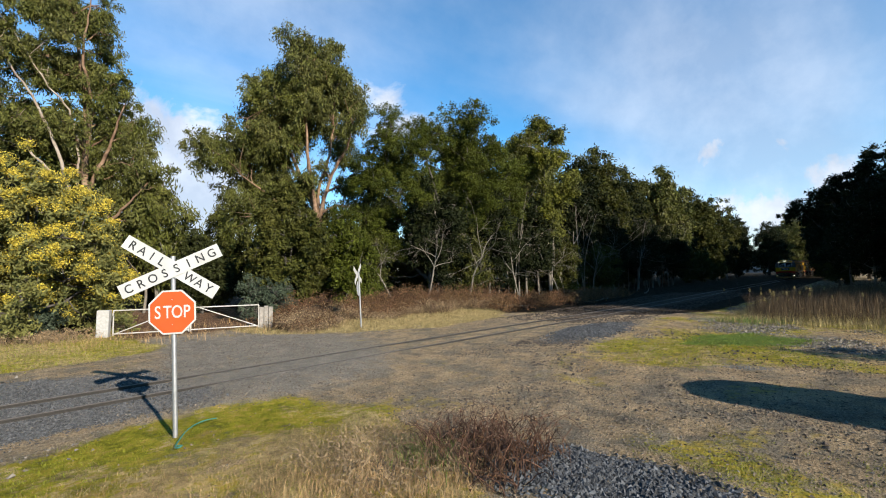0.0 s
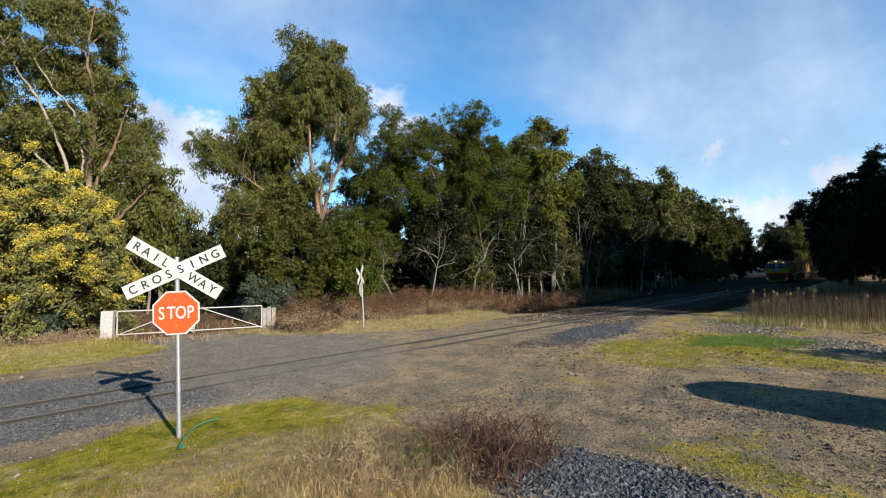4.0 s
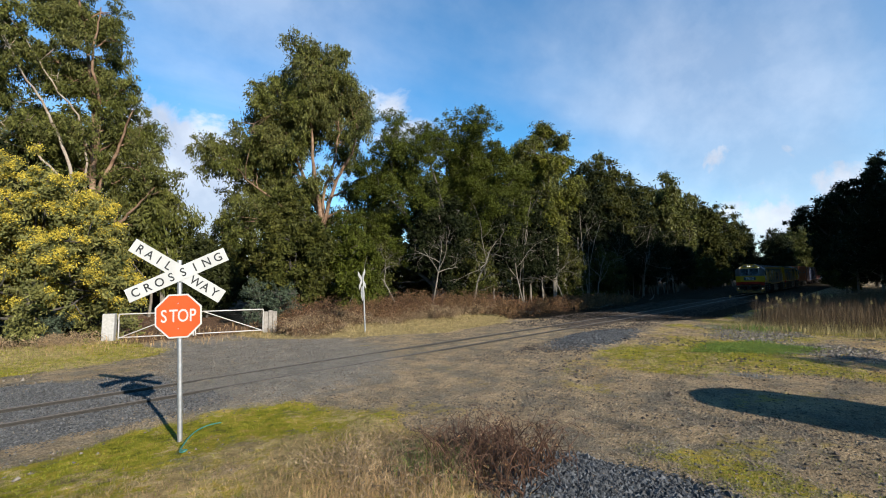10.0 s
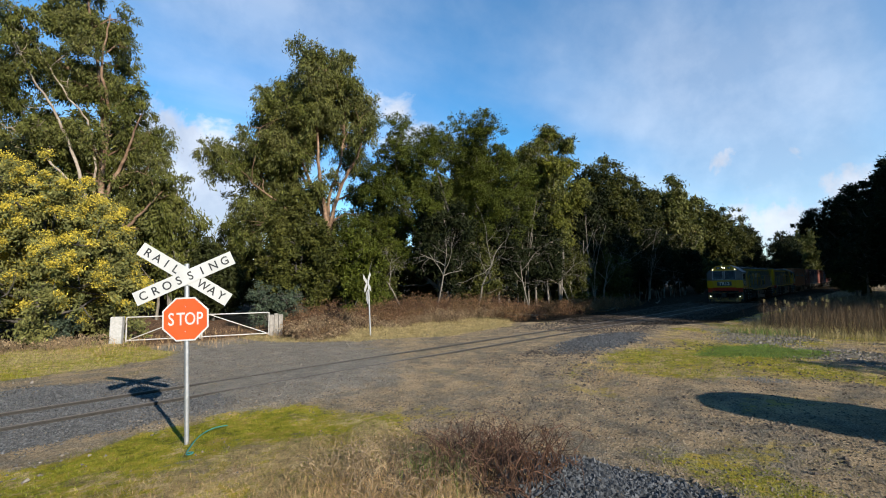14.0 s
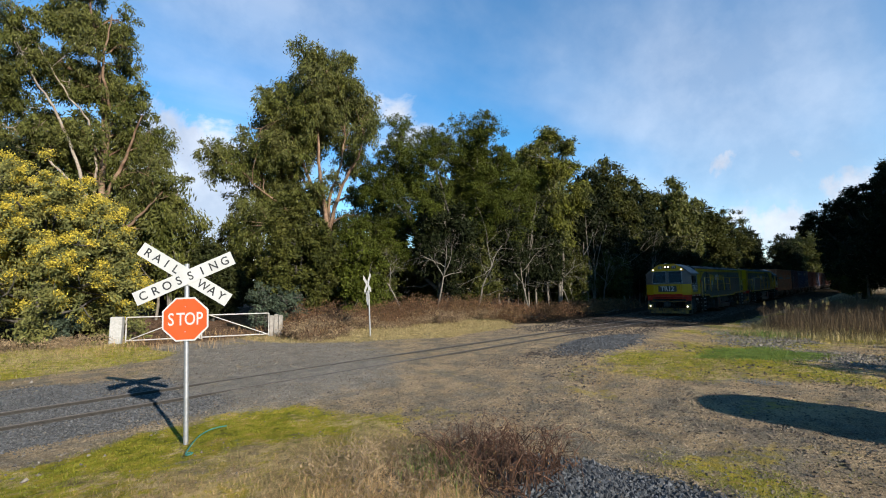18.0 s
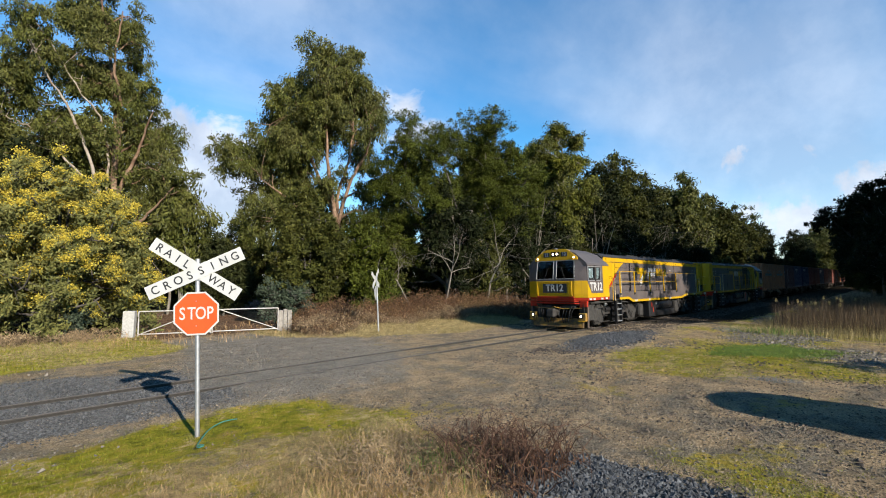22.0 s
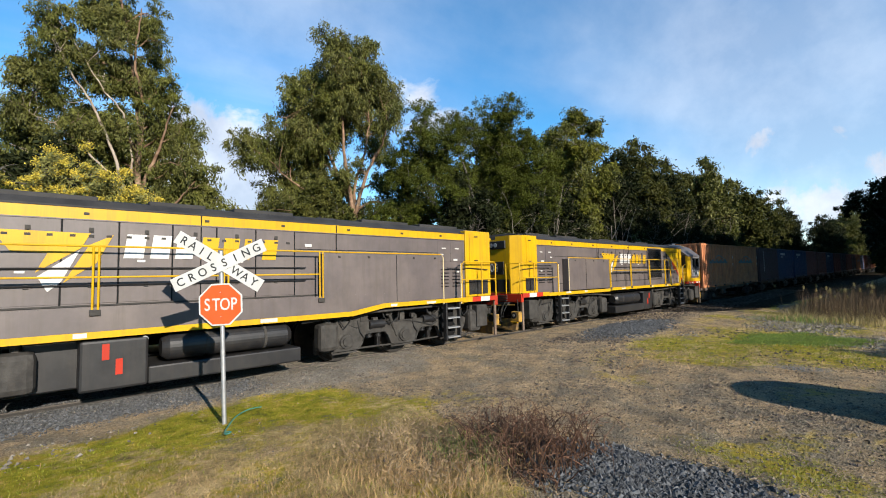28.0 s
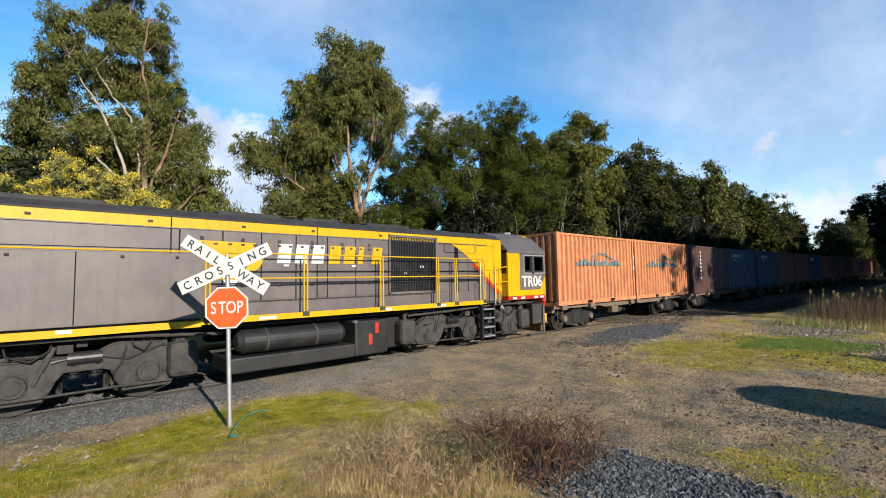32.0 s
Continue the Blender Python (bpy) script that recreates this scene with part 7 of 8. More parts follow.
def container(material, mark):
    C = empty("shipping_container")
    X, Y, Z = Vector((1, 0, 0)), Vector((0, 1, 0)), Vector((0, 0, 1))
    e = 0.07
    for s in (-1, 1):
        bm = B()
        if s < 0:
            corrugated(bm, Vector((e, -BOX_W + 0.012, 0.14)), X, Z, BOX_L - 2 * e, BOX_H - 0.22)
        else:
            corrugated(bm, Vector((BOX_L - e, BOX_W - 0.012, 0.14)), -X, Z, BOX_L - 2 * e, BOX_H - 0.22)
        part("side_panel", bm, material, C)
        part("bottom_rail", box(B(), 0.1, BOX_L - 0.1, s * (BOX_W - 0.05) - 0.05, s * (BOX_W - 0.05) + 0.05, 0.0, 0.15, 0.006), material, C)
        part("top_rail", box(B(), 0.1, BOX_L - 0.1, s * (BOX_W - 0.03) - 0.03, s * (BOX_W - 0.03) + 0.03, BOX_H - 0.09, BOX_H - 0.01, 0.006), material, C)
        for x in (1.85, 3.55):
            part("fork_pocket", box(B(), x, x + 0.32, s * (BOX_W + 0.002) - 0.003, s * (BOX_W + 0.002) + 0.003, 0.02, 0.12), M_BLACK, C)
        for x in (0.0, BOX_L - 0.12):
            part("corner_post", box(B(), x, x + 0.12, s * (BOX_W - 0.05) - 0.05, s * (BOX_W - 0.05) + 0.05, 0.1, BOX_H - 0.1, 0.01), material, C)
            for z in (0.0, BOX_H - 0.12):
                part("corner_casting", box(B(), x - 0.004, x + 0.168, s * (BOX_W - 0.077) - 0.08, s * (BOX_W - 0.077) + 0.08, z - 0.004, z + 0.124, 0.012), material, C)
    bm = B()
    corrugated(bm, Vector((0.012, BOX_W - 0.1, 0.14)), -Y, Z, 2 * BOX_W - 0.2, BOX_H - 0.22)
    part("end_panel", bm, material, C)
    part("door_leaf", box(B(), BOX_L - 0.06, BOX_L - 0.02, 0.01, BOX_W - 0.1, 0.12, BOX_H - 0.1), material, C)
    part("door_leaf", box(B(), BOX_L - 0.06, BOX_L - 0.02, -BOX_W + 0.1, -0.01, 0.12, BOX_H - 0.1), material, C)
    for y in (-0.85, -0.3, 0.3, 0.85):
        part("lock_bar", cyl(B(), (BOX_L, y, 0.06), (BOX_L, y, BOX_H - 0.06), 0.02, n=8), M_GALV, C)
    for x in (0.01, BOX_L - 0.11):
        for z in (0.0, BOX_H - 0.1):
            part("end_sill", box(B(), x, x + 0.1, -BOX_W + 0.1, BOX_W - 0.1, z, z + 0.1), material, C)
    part("roof_panel", box(B(), 0.05, BOX_L - 0.05, -BOX_W + 0.05, BOX_W - 0.05, BOX_H - 0.06, BOX_H - 0.02), material, C)
    if mark == "teal":
        for s in (-1,):
            y = s * (BOX_W + 0.004)
            x = 1.15
            for k in range(13):
                h = 0.12 + 0.12 * ((k * 7) % 3) / 2
                part("marking_bar", prism(B(), [(x, 1.40), (x + 0.19, 1.40), (x + 0.25, 1.40 + h), (x + 0.06, 1.40 + h)], y - 0.003, y + 0.003), M_TEAL, C)
                x += 0.255
            arc = [(2.2 + 1.75 * k / 12, 1.66 + 0.24 * math.sin(math.pi * (k / 12) ** 0.75)) for k in range(13)]
            part("marking_arc", prism(B(), [(a, b) for a, b in arc] + [(a, b - 0.06) for a, b in reversed(arc)], y - 0.003, y + 0.003), M_TEAL, C, "teal curved marking")
            part("label_patch", box(B(), BOX_L - 0.10, BOX_L - 0.02, y - 0.006, y + 0.002, 1.25, 1.42), M_WHITE, C)
            part("label_patch", box(B(), BOX_L - 0.08, BOX_L - 0.02, y - 0.006, y + 0.002, 1.70, 1.86), M_WHITE, C)
    elif mark == "column":
        for k in range(8):
            part("marking_bar", box(B(), 1.05, 1.22, -BOX_W - 0.007, -BOX_W - 0.001, 0.75 + k * 0.2, 0.86 + k * 0.2), M_WHITE, C)
    elif mark == "corner":
        for k in range(6):
            part("marking_bar", box(B(), 1.0 + k * 0.28, 1.2 + k * 0.28, -BOX_W - 0.007, -BOX_W - 0.001, 2.02, 2.20 + 0.03 * (k % 2)), M_WHITE, C)
        part("marking_bar", box(B(), 1.3, 1.6, -BOX_W - 0.007, -BOX_W - 0.001, 1.80, 1.94), M_WHITE, C)
    return C


PITCH = 12.42


def flat_wagon():
    W = empty("container_wagon")
    ln = PITCH - 0.75
    for s in (-1, 1):
        part("side_beam", prism(B(), [(0.0, 0.80), (0.0, 0.92), (ln, 0.92), (ln, 0.80), (8.6, 0.79), (8.2, 0.72), (3.5, 0.72), (3.1, 0.79)], s * 0.98, s * 1.08), M_WAGON, W, "dirty brown wagon side beam")
        for x in (0.35, 2.2, 5.4, 5.95, 8.8, 11.0):
            part("container_bracket", box(B(), x, x + 0.3, s * 1.12 - 0.1, s * 1.12 + 0.1, 0.76, 0.918, 0.01), M_WAGON, W)
        for x in (1.75, ln - 1.75):
            out = [(x - 1.15, 0.46), (x - 1.05, 0.58), (x - 0.45, 0.62), (x - 0.2, 0.78), (x + 0.2, 0.78), (x + 0.45, 0.62), (x + 1.05, 0.58), (x + 1.15, 0.46), (x + 0.95, 0.34), (x + 0.35, 0.20), (x - 0.35, 0.20), (x - 0.95, 0.34)]
            part("bogie_frame", prism(B(), out, s * 0.80, s * 0.90), M_TANK, W)
            for dx in (-0.88, 0.88):
                bm = cyl(B(), (x + dx, s * 0.86, 0.42), (x + dx, s * 0.98, 0.42), 0.13, 0.11, n=16)
                part("axle_cap", bm, M_WAGON, W)
            bm = B()
            for k in range(5):
                for dx in (-0.14, 0.0, 0.14):
                    cyl(bm, (x + dx, s * 0.86, 0.30 + k * 0.07), (x + dx, s * 0.86, 0.34 + k * 0.07), 0.06, n=10)
            part("spring", bm, M_UNDER, W)
        part("floor_box", box(B(), 4.1, 4.6, s * 0.95 - 0.1, s * 0.95 + 0.1, 0.46, 0.72, 0.01), M_WAGON, W)
        part("ladder_step", pipe(B(), [(0.2, s * 1.1, 0.75), (0.2, s * 1.1, 0.30), (0.5, s * 1.1, 0.30), (0.5, s * 1.1, 0.75)], 0.014, 6), M_WAGON, W)
    part("centre_sill", box(B(), -0.2, ln + 0.2, -0.2, 0.2, 0.60, 0.90), M_UNDER, W)
    for x in (0.05, 2.8, 5.7, 8.6, ln - 0.15):
        part("cross_beam", box(B(), x, x + 0.16, -0.98, 0.98, 0.66, 0.90), M_WAGON, W)
    part("end_platform", box(B(), 0.0, 0.62, -1.1, 1.1, 0.86, 0.915), M_WAGON, W)
    part("brake_reservoir", cyl(B(), (4.2, -0.6, 0.55), (5.4, -0.6, 0.55), 0.19, n=16), M_UNDER, W)
    for x, d in ((-0.1, -1), (ln + 0.1, 1)):
        part("coupler", box(B(), min(x, x + d * 0.3), max(x, x + d * 0.3), -0.14, 0.14, 0.58, 0.86, 0.03), M_UNDER, W)
    for x in (1.75 - 0.88, 1.75 + 0.88, ln - 1.75 - 0.88, ln - 1.75 + 0.88):
        wheelset(x, W, 1, 0.42)
    return W


# ---- the whole train ----
SPEED, X25 = 3.67, 5.85


def front_x(t):
    """Where the nose of the train stands; it quickens a little past the crossing."""
    u = min(max((t - 24.5) / 3.0, 0.0), 1.0)
    return X25 + SPEED * (25.0 - t) - 0.2 * u * u * (3 - 2 * u)


TRAIN = []           # thing, distance of its origin behind the nose, length, turned about, lift
lead = tagged(locomotive("TR12", True), "grey and yellow diesel locomotive with lit headlamps leading the train", "locomotive", group="locomotives")
TRAIN.append((lead, 0.0, LOCO, False, 0.0))
trail = tagged(locomotive("TR06", False), "grey and yellow diesel locomotive running hood first behind another", "locomotive", group="locomotives")
TRAIN.append((trail, 16.90, LOCO, True, 0.0))
wagon0 = tagged(flat_wagon(), "brown steel flat wagon carrying two shipping containers", "wagon", group="container wagons")
KINDS = {"o": (M_BOX1, "teal", "rust-streaked orange shipping container with faded teal markings"), "m": (M_BOX4, "column", "dark maroon shipping container with a column of white marks"),
         "b": (M_BOX3, "corner", "dark blue shipping container with white corner marks"), "r": (M_BOX2, "", "brick red corrugated shipping container")}
made = {}
order = "oombbrrbrmrmobrmro"
for i in range(9):
    if i == 0:
        w = wagon0
    else:
        w = copy_thing(wagon0, Matrix.Identity(4))
        for ch in w.children:
            if ch.name.startswith("wheelset"):
                WHEELS.append((ch, ch.location.copy(), 1, 0.42))
    TRAIN.append((w, 33.45 + i * PITCH, PITCH - 0.75, False, 0.0))
    for k in range(2):
        key = order[2 * i + k]
        if key in made:
            c = copy_thing(made[key], Matrix.Identity(4))
        else:
            mt, mark, label = KINDS[key]
            c = made[key] = tagged(container(mt, mark), label, "container", group="shipping containers")
        TRAIN.append((c, 33.45 + i * PITCH + 0.75 + k * (BOX_L + 0.13) - 0.62, BOX_L, False, BOX_Z))


# ---- distant hills ----
def hills():
    g = np.random.default_rng(5)
    V, F = [], []
    n = 160
    for i in range(n + 1):
        a = 2 * math.pi * i / n
        h = 0.55 * (95 + 40 * math.sin(2.1 * a + 1.0) + 22 * math.sin(5.3 * a + 0.4) + 10 * math.sin(13 * a) + 6 * math.sin(29 * a + 2))
        for r, k in ((1500, 0.0), (1750, 0.55), (2100, 1.0), (2700, 0.0)):
            V.append((r * math.cos(a), r * math.sin(a), -2 + h * k + (3 * g.normal() if 0 < k < 1 else 0)))
    for i in range(n):
        for k in range(3):
            F.append((i * 4 + k, (i + 1) * 4 + k, (i + 1) * 4 + k + 1, i * 4 + k + 1))
    # bush tinted blue-grey: the haze of distance is put into the colour
    m = mat("hazy_bush", (0.030, 0.048, 0.066), (0.022, 0.036, 0.052), 1.0, scale=0.02, spec=0.0, c3=(0.045, 0.06, 0.07), s3=0.004, f3=0.6)
    return tagged(mesh_np("distant_hills", V, F, m, smooth=True), "low bush-covered hills on the horizon, tinted with blue haze", "hills", kind="structure")


hills()


# ---- ground cover and small stones ----
def ground_zs(x, y):
    i = np.clip(np.searchsorted(GX, x) - 1, 0, len(GX) - 2)
    j = np.clip(np.searchsorted(GY, y) - 1, 0, len(GY) - 2)
    u, v = (x - GX[i]) / (GX[i + 1] - GX[i]), (y - GY[j]) / (GY[j + 1] - GY[j])
    return (PZ[i, j] * (1 - u) + PZ[i + 1, j] * u) * (1 - v) + (PZ[i, j + 1] * (1 - u) + PZ[i + 1, j + 1] * u) * v


def sample_mask(mask, x, y):
    i = np.clip(np.searchsorted(GX, x), 0, len(GX) - 1)
    j = np.clip(np.searchsorted(GY, y), 0, len(GY) - 1)
    return mask[i, j]


def scatter(g, n, x0, x1, y0, y1, weight=None, near_power=0.0):
    """n places in a rectangle, by a weight on the ground sheet, denser towards the viewer where near_power is given."""
    out = []
    total = 0
    while total < n:
        x, y = g.uniform(x0, x1, 60000), g.uniform(y0, y1, 60000)
        w = np.ones(60000) if weight is None else np.clip(sample_mask(weight, x, y), 0, 1)
        if near_power:
            w = w * np.clip(3.0 / np.hypot(x - 0.5, y + 9.9), 0, 1) ** near_power
        k = g.random(60000) < w
        out.append(np.stack([x[k], y[k]], -1))
        total += int(k.sum())
        if len(out) > 80:
            break
    p = np.concatenate(out)[:n]
    return p[:, 0], p[:, 1]


def blades(name, g, x, y, h, w, lean, material, label, category, z=None):
    """Grass blades: slips that bend once and end in a point."""
    n = len(x)
    z = ground_zs(x, y) - 0.01 if z is None else z
    a = g.uniform(0, 6.28, n)
    H = h * (0.45 + 0.9 * g.random(n))
    W = w * (0.6 + 0.8 * g.random(n))
    la, ll = g.uniform(0, 6.28, n), lean * H * g.random(n)
    bx, by = np.cos(a) * W / 2, np.sin(a) * W / 2
    mx_, my_, mz_ = np.cos(la) * ll * 0.3, np.sin(la) * ll * 0.3, H * 0.6
    V = np.stack([np.stack([x - bx, y - by, z], -1), np.stack([x + bx, y + by, z], -1),
                  np.stack([x + mx_ + bx * 0.7, y + my_ + by * 0.7, z + mz_], -1), np.stack([x + mx_ - bx * 0.7, y + my_ - by * 0.7, z + mz_], -1),
                  np.stack([x + np.cos(la) * ll, y + np.sin(la) * ll, z + H * (1 - 0.25 * g.random(n))], -1)], 1).reshape(-1, 3)
    i5 = np.arange(n)[:, None] * 5
    F = np.stack([i5 + [0, 1, 2], i5 + [0, 2, 3], i5 + [3, 2, 4]], 1).reshape(-1, 3)
    return tagged(mesh_np(name, V, F, material), label, category, kind="stuff")


OCT = np.array([(1, 0, 0), (-1, 0, 0), (0, 1, 0), (0, -1, 0), (0, 0, 1), (0, 0, -1)], float)
OCF = np.array([(0, 2, 4), (2, 1, 4), (1, 3, 4), (3, 0, 4), (2, 0, 5), (1, 2, 5), (3, 1, 5), (0, 3, 5)])


def stones(name, g, x, y, size, material, label, z=None, kind="stuff", category="stones"):
    n = len(x)
    z = ground_zs(x, y) if z is None else z
    S = size * np.exp(0.42 * np.clip(g.normal(size=n), -2.0, 1.5))[:, None, None]
    V = OCT[None] * (0.55 + 0.6 * g.random((n, 6, 3))) + 0.28 * g.normal(size=(n, 6, 3))
    V = V * S * np.array([1, 1, 0.7])
    q = g.uniform(0, 6.28, n)
    c, s = np.cos(q)[:, None], np.sin(q)[:, None]
    V = np.stack([V[..., 0] * c - V[..., 1] * s, V[..., 0] * s + V[..., 1] * c, V[..., 2]], -1)
    V = V + np.stack([x, y, z + S[:, 0, 0] * 0.25], -1)[:, None]
    F = (OCF[None] + (np.arange(n) * 6)[:, None, None]).reshape(-1, 3)
    return tagged(mesh_np(name, V.reshape(-1, 3), F, material), label, category, kind=kind)


gr = np.random.default_rng(101)
bare = np.clip(1 - grass - dry, 0, 1) * (1 - m_wood)
heapn, heapf = np.clip(h_near * 1.6 - 0.25, 0, 1), np.clip(h_far * 1.5 - 0.25, 0, 1)
x, y = scatter(gr, 12000, 3.0, 8.0, -12, -5.5, heapn)
stones("gravel_heap", gr, x, y, 0.0185, M_RUBBLE, "heap of broken bluestone gravel in the foreground")
x, y = gr.normal(3.75, 0.24, 1500), gr.normal(-6.2, 0.20, 1500)
stones("gravel_heap", gr, x, y, 0.020, M_RUBBLE, "small spill of dark bluestone among the brambles")
x, y = scatter(gr, 7000, 11, 20, -6, 0, heapf)
stones("gravel_heap", gr, x, y, 0.027, M_RUBBLE, "low heap of bluestone gravel beside the track")
x, y = scatter(gr, 34000, -3, 9, -3.2, 4.0, np.clip(m_bed, 0, 1) * (np.abs(np.abs(PY) - 0.567) > 0.08), 1.0)
stones("ballast", gr, x, y, 0.0125, M_STONE, "grey crushed stone ballast round the rails")
x, y = scatter(gr, 9000, 0, 26, -12, 9, np.clip(bare + 0.25 * m_mead, 0, 1) * (np.abs(np.abs(PY) - 0.567) > 0.08), 1.6)
stones("loose_gravel", gr, x, y, 0.011, M_PEBBLE, "loose pale gravel on the crossing")
x, y = scatter(gr, 28000, 2, 26, -12, 6, np.clip(bare + 0.3 * m_mead, 0, 1) * (np.abs(PY) > 0.9), 1.2)
stones("loose_gravel", gr, x, y, 0.012, M_GRIT, "loose brown grit on the crossing")
x, y = scatter(gr, 15000, 15, 30, -12, -4.5, np.clip(1.6 * wave(PX, PY, 0.9, 9) + 0.25, 0, 1) * (1 - m_lush))
stones("loose_gravel", gr, x, y, 0.028, M_PEBBLE, "strewn rubble among the grass")
# these stones are coloured dark to deepen the shade over the line
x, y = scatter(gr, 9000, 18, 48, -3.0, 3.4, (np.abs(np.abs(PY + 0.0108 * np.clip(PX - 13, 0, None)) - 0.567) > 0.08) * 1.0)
stones("ballast", gr, x, y, 0.032, M_EARTHSHADE, "ballast along the shaded line, coloured dark for the shade")
x, y = scatter(gr, 160, 0, 20, 2.6, 4.6)
stones("edge_stones", gr, x, y, 0.03, M_PEBBLE, "pale stones along the edge of the track")
x, y = scatter(gr, 90, -1, 1.6, -3.4, -2.5)
stones("edge_stones", gr, x, y, 0.022, M_PEBBLE, "pale stones along the grass edge")
x, y = scatter(gr, 7000, 3, 26, -12, 7, np.clip(bare + 0.35 * m_mead, 0, 1) * (np.abs(PY) > 1.0) * np.clip(1.3 * wave(PX, PY, 1.3, 31), 0.04, 1) * np.clip(1 - 1.6 * m_tar, 0, 1), 0.8)
stones("loose_stones", gr, x, y, 0.014, M_GRIT, "scattered brown stones on the dirt")
x, y = scatter(gr, 2600, 4, 24, -12, -2, np.clip(bare + 0.35 * m_mead, 0, 1) * np.clip(wave(PX, PY, 1.1, 32), 0, 1), 0.6)
stones("clods", gr, x, y, 0.017, M_EARTHSHADE, "dark clods of turned earth on the dirt", category="clods")
# clods and ruts in the mud
for cx, cy, n, w in ((11.9, -2.7, 150, 0.5), (12.2, -3.7, 110, 0.5), (9.6, -5.0, 50, 0.6), (16.2, -5.6, 60, 0.6), (13.2, -7.6, 60, 0.7), (10.4, -4.2, 50, 0.6), (7.6, -5.4, 60, 1.2), (8.8, -7.6, 60, 1.1)):
    x, y = gr.normal(cx, w, n), gr.normal(cy, w * 0.6, n)
    stones("clods", gr, x, y, 0.018 if w > 1 else 0.03, M_EARTHSHADE, "dark broken clods of earth", category="clods")

x, y = scatter(gr, 90000, -6, 5.2, -9.5, -1.6, m_verge * np.clip(0.5 + 0.6 * patch, 0.1, 1), 1.2)
blades("grass", gr, x, y, 0.035, 0.006, 0.9, M_BLADE, "short green grass on the verge", "grass")
x, y = scatter(gr, 36000, 0, 5.2, -9.5, -3.2, m_verge * np.clip((-3.9 - PY) / 2.0, 0.03, 1), 1.0)
blades("dry_grass", gr, x, y, 0.065, 0.0030, 1.9, M_STRAW, "dry straw-coloured grass in the foreground", "grass")
x, y = scatter(gr, 26000, 0.5, 5.0, -9.0, -4.4, m_verge * np.clip(0.35 + 0.8 * wave(PX, PY, 1.7, 41), 0.05, 1), 0.6)
blades("dry_grass", gr, x, y, 0.055, 0.0038, 3.2, M_BANKGRASS, "flattened bleached grass on the verge", "grass")
x, y = gr.normal(3.3, 0.5, 2600), gr.normal(-6.5, 0.45, 2600)
blades("dry_grass", gr, x, y, 0.17, 0.0032, 1.3, M_STRAW, "tufts of straw-coloured grass before the brambles", "grass")
x, y = gr.normal(4.05, 0.32, 1700), gr.normal(-6.3, 0.35, 1700)
blades("dry_grass", gr, x, y, 0.19, 0.0055, 1.3, M_STRAWLEAF, "tall dry grass among the foreground brambles", "grass")
x, y = gr.normal(3.85, 0.2, 800), gr.normal(-6.45, 0.22, 800)
blades("grass", gr, x, y, 0.2, 0.007, 0.7, M_LUSH, "green tufts among the foreground brambles", "grass")
x, y = scatter(gr, 30000, 8, 32, -14, -3, m_mead * np.clip(0.25 + 0.6 * patch + 0.3 * fine, 0, 1), 0.8)
blades("grass", gr, x, y, 0.045, 0.013, 1.0, M_BLADE, "patchy green grass beside the track", "grass")
x, y = scatter(gr, 14000, 14, 18.5, -9.5, -5.5, m_lush)
blades("grass", gr, x, y, 0.06, 0.014, 0.8, M_LUSH, "patch of fresh bright green grass", "grass")
x, y = scatter(gr, 14000, 8, 32, -14, -3, m_mead * np.clip(0.4 - 0.5 * patch, 0, 1), 0.8)
blades("dry_grass", gr, x, y, 0.05, 0.011, 1.6, M_STRAW, "dry grass among the rubble", "grass")
x, y = scatter(gr, 7000, 4.5, 10, -12, -7.5, m_moss * np.clip(0.4 + 0.9 * fine, 0, 1), 0.6)
blades("grass", gr, x, y, 0.025, 0.012, 1.0, M_BLADE, "mossy green tufts on the gravel", "grass")
x, y = scatter(gr, 30000, -14, 6, 3, 13, m_left, 0.6)
blades("grass", gr, x, y, 0.05, 0.016, 1.0, M_BLADE, "green grass beyond the track", "grass")
x, y = scatter(gr, 24000, -14, 6, 4, 13, m_left * np.clip((PY - 4) / 6, 0.1, 1), 0.4)
blades("dry_grass", gr, x, y, 0.09, 0.010, 1.4, M_BANKGRASS, "dry grass below the wattle", "grass")
x, y = scatter(gr, 32000, 8, 24, 2.8, 10, m_bank)
blades("dry_grass", gr, x, y, 0.11, 0.012, 1.3, M_BANKGRASS, "short bleached grass along the bank", "grass")
x, y = scatter(gr, 900, 2, 13, 7.5, 12.5)
blades("dry_grass", gr, x, y, 0.3, 0.012, 0.8, M_STRAW, "tall dry grass by the gate", "grass")


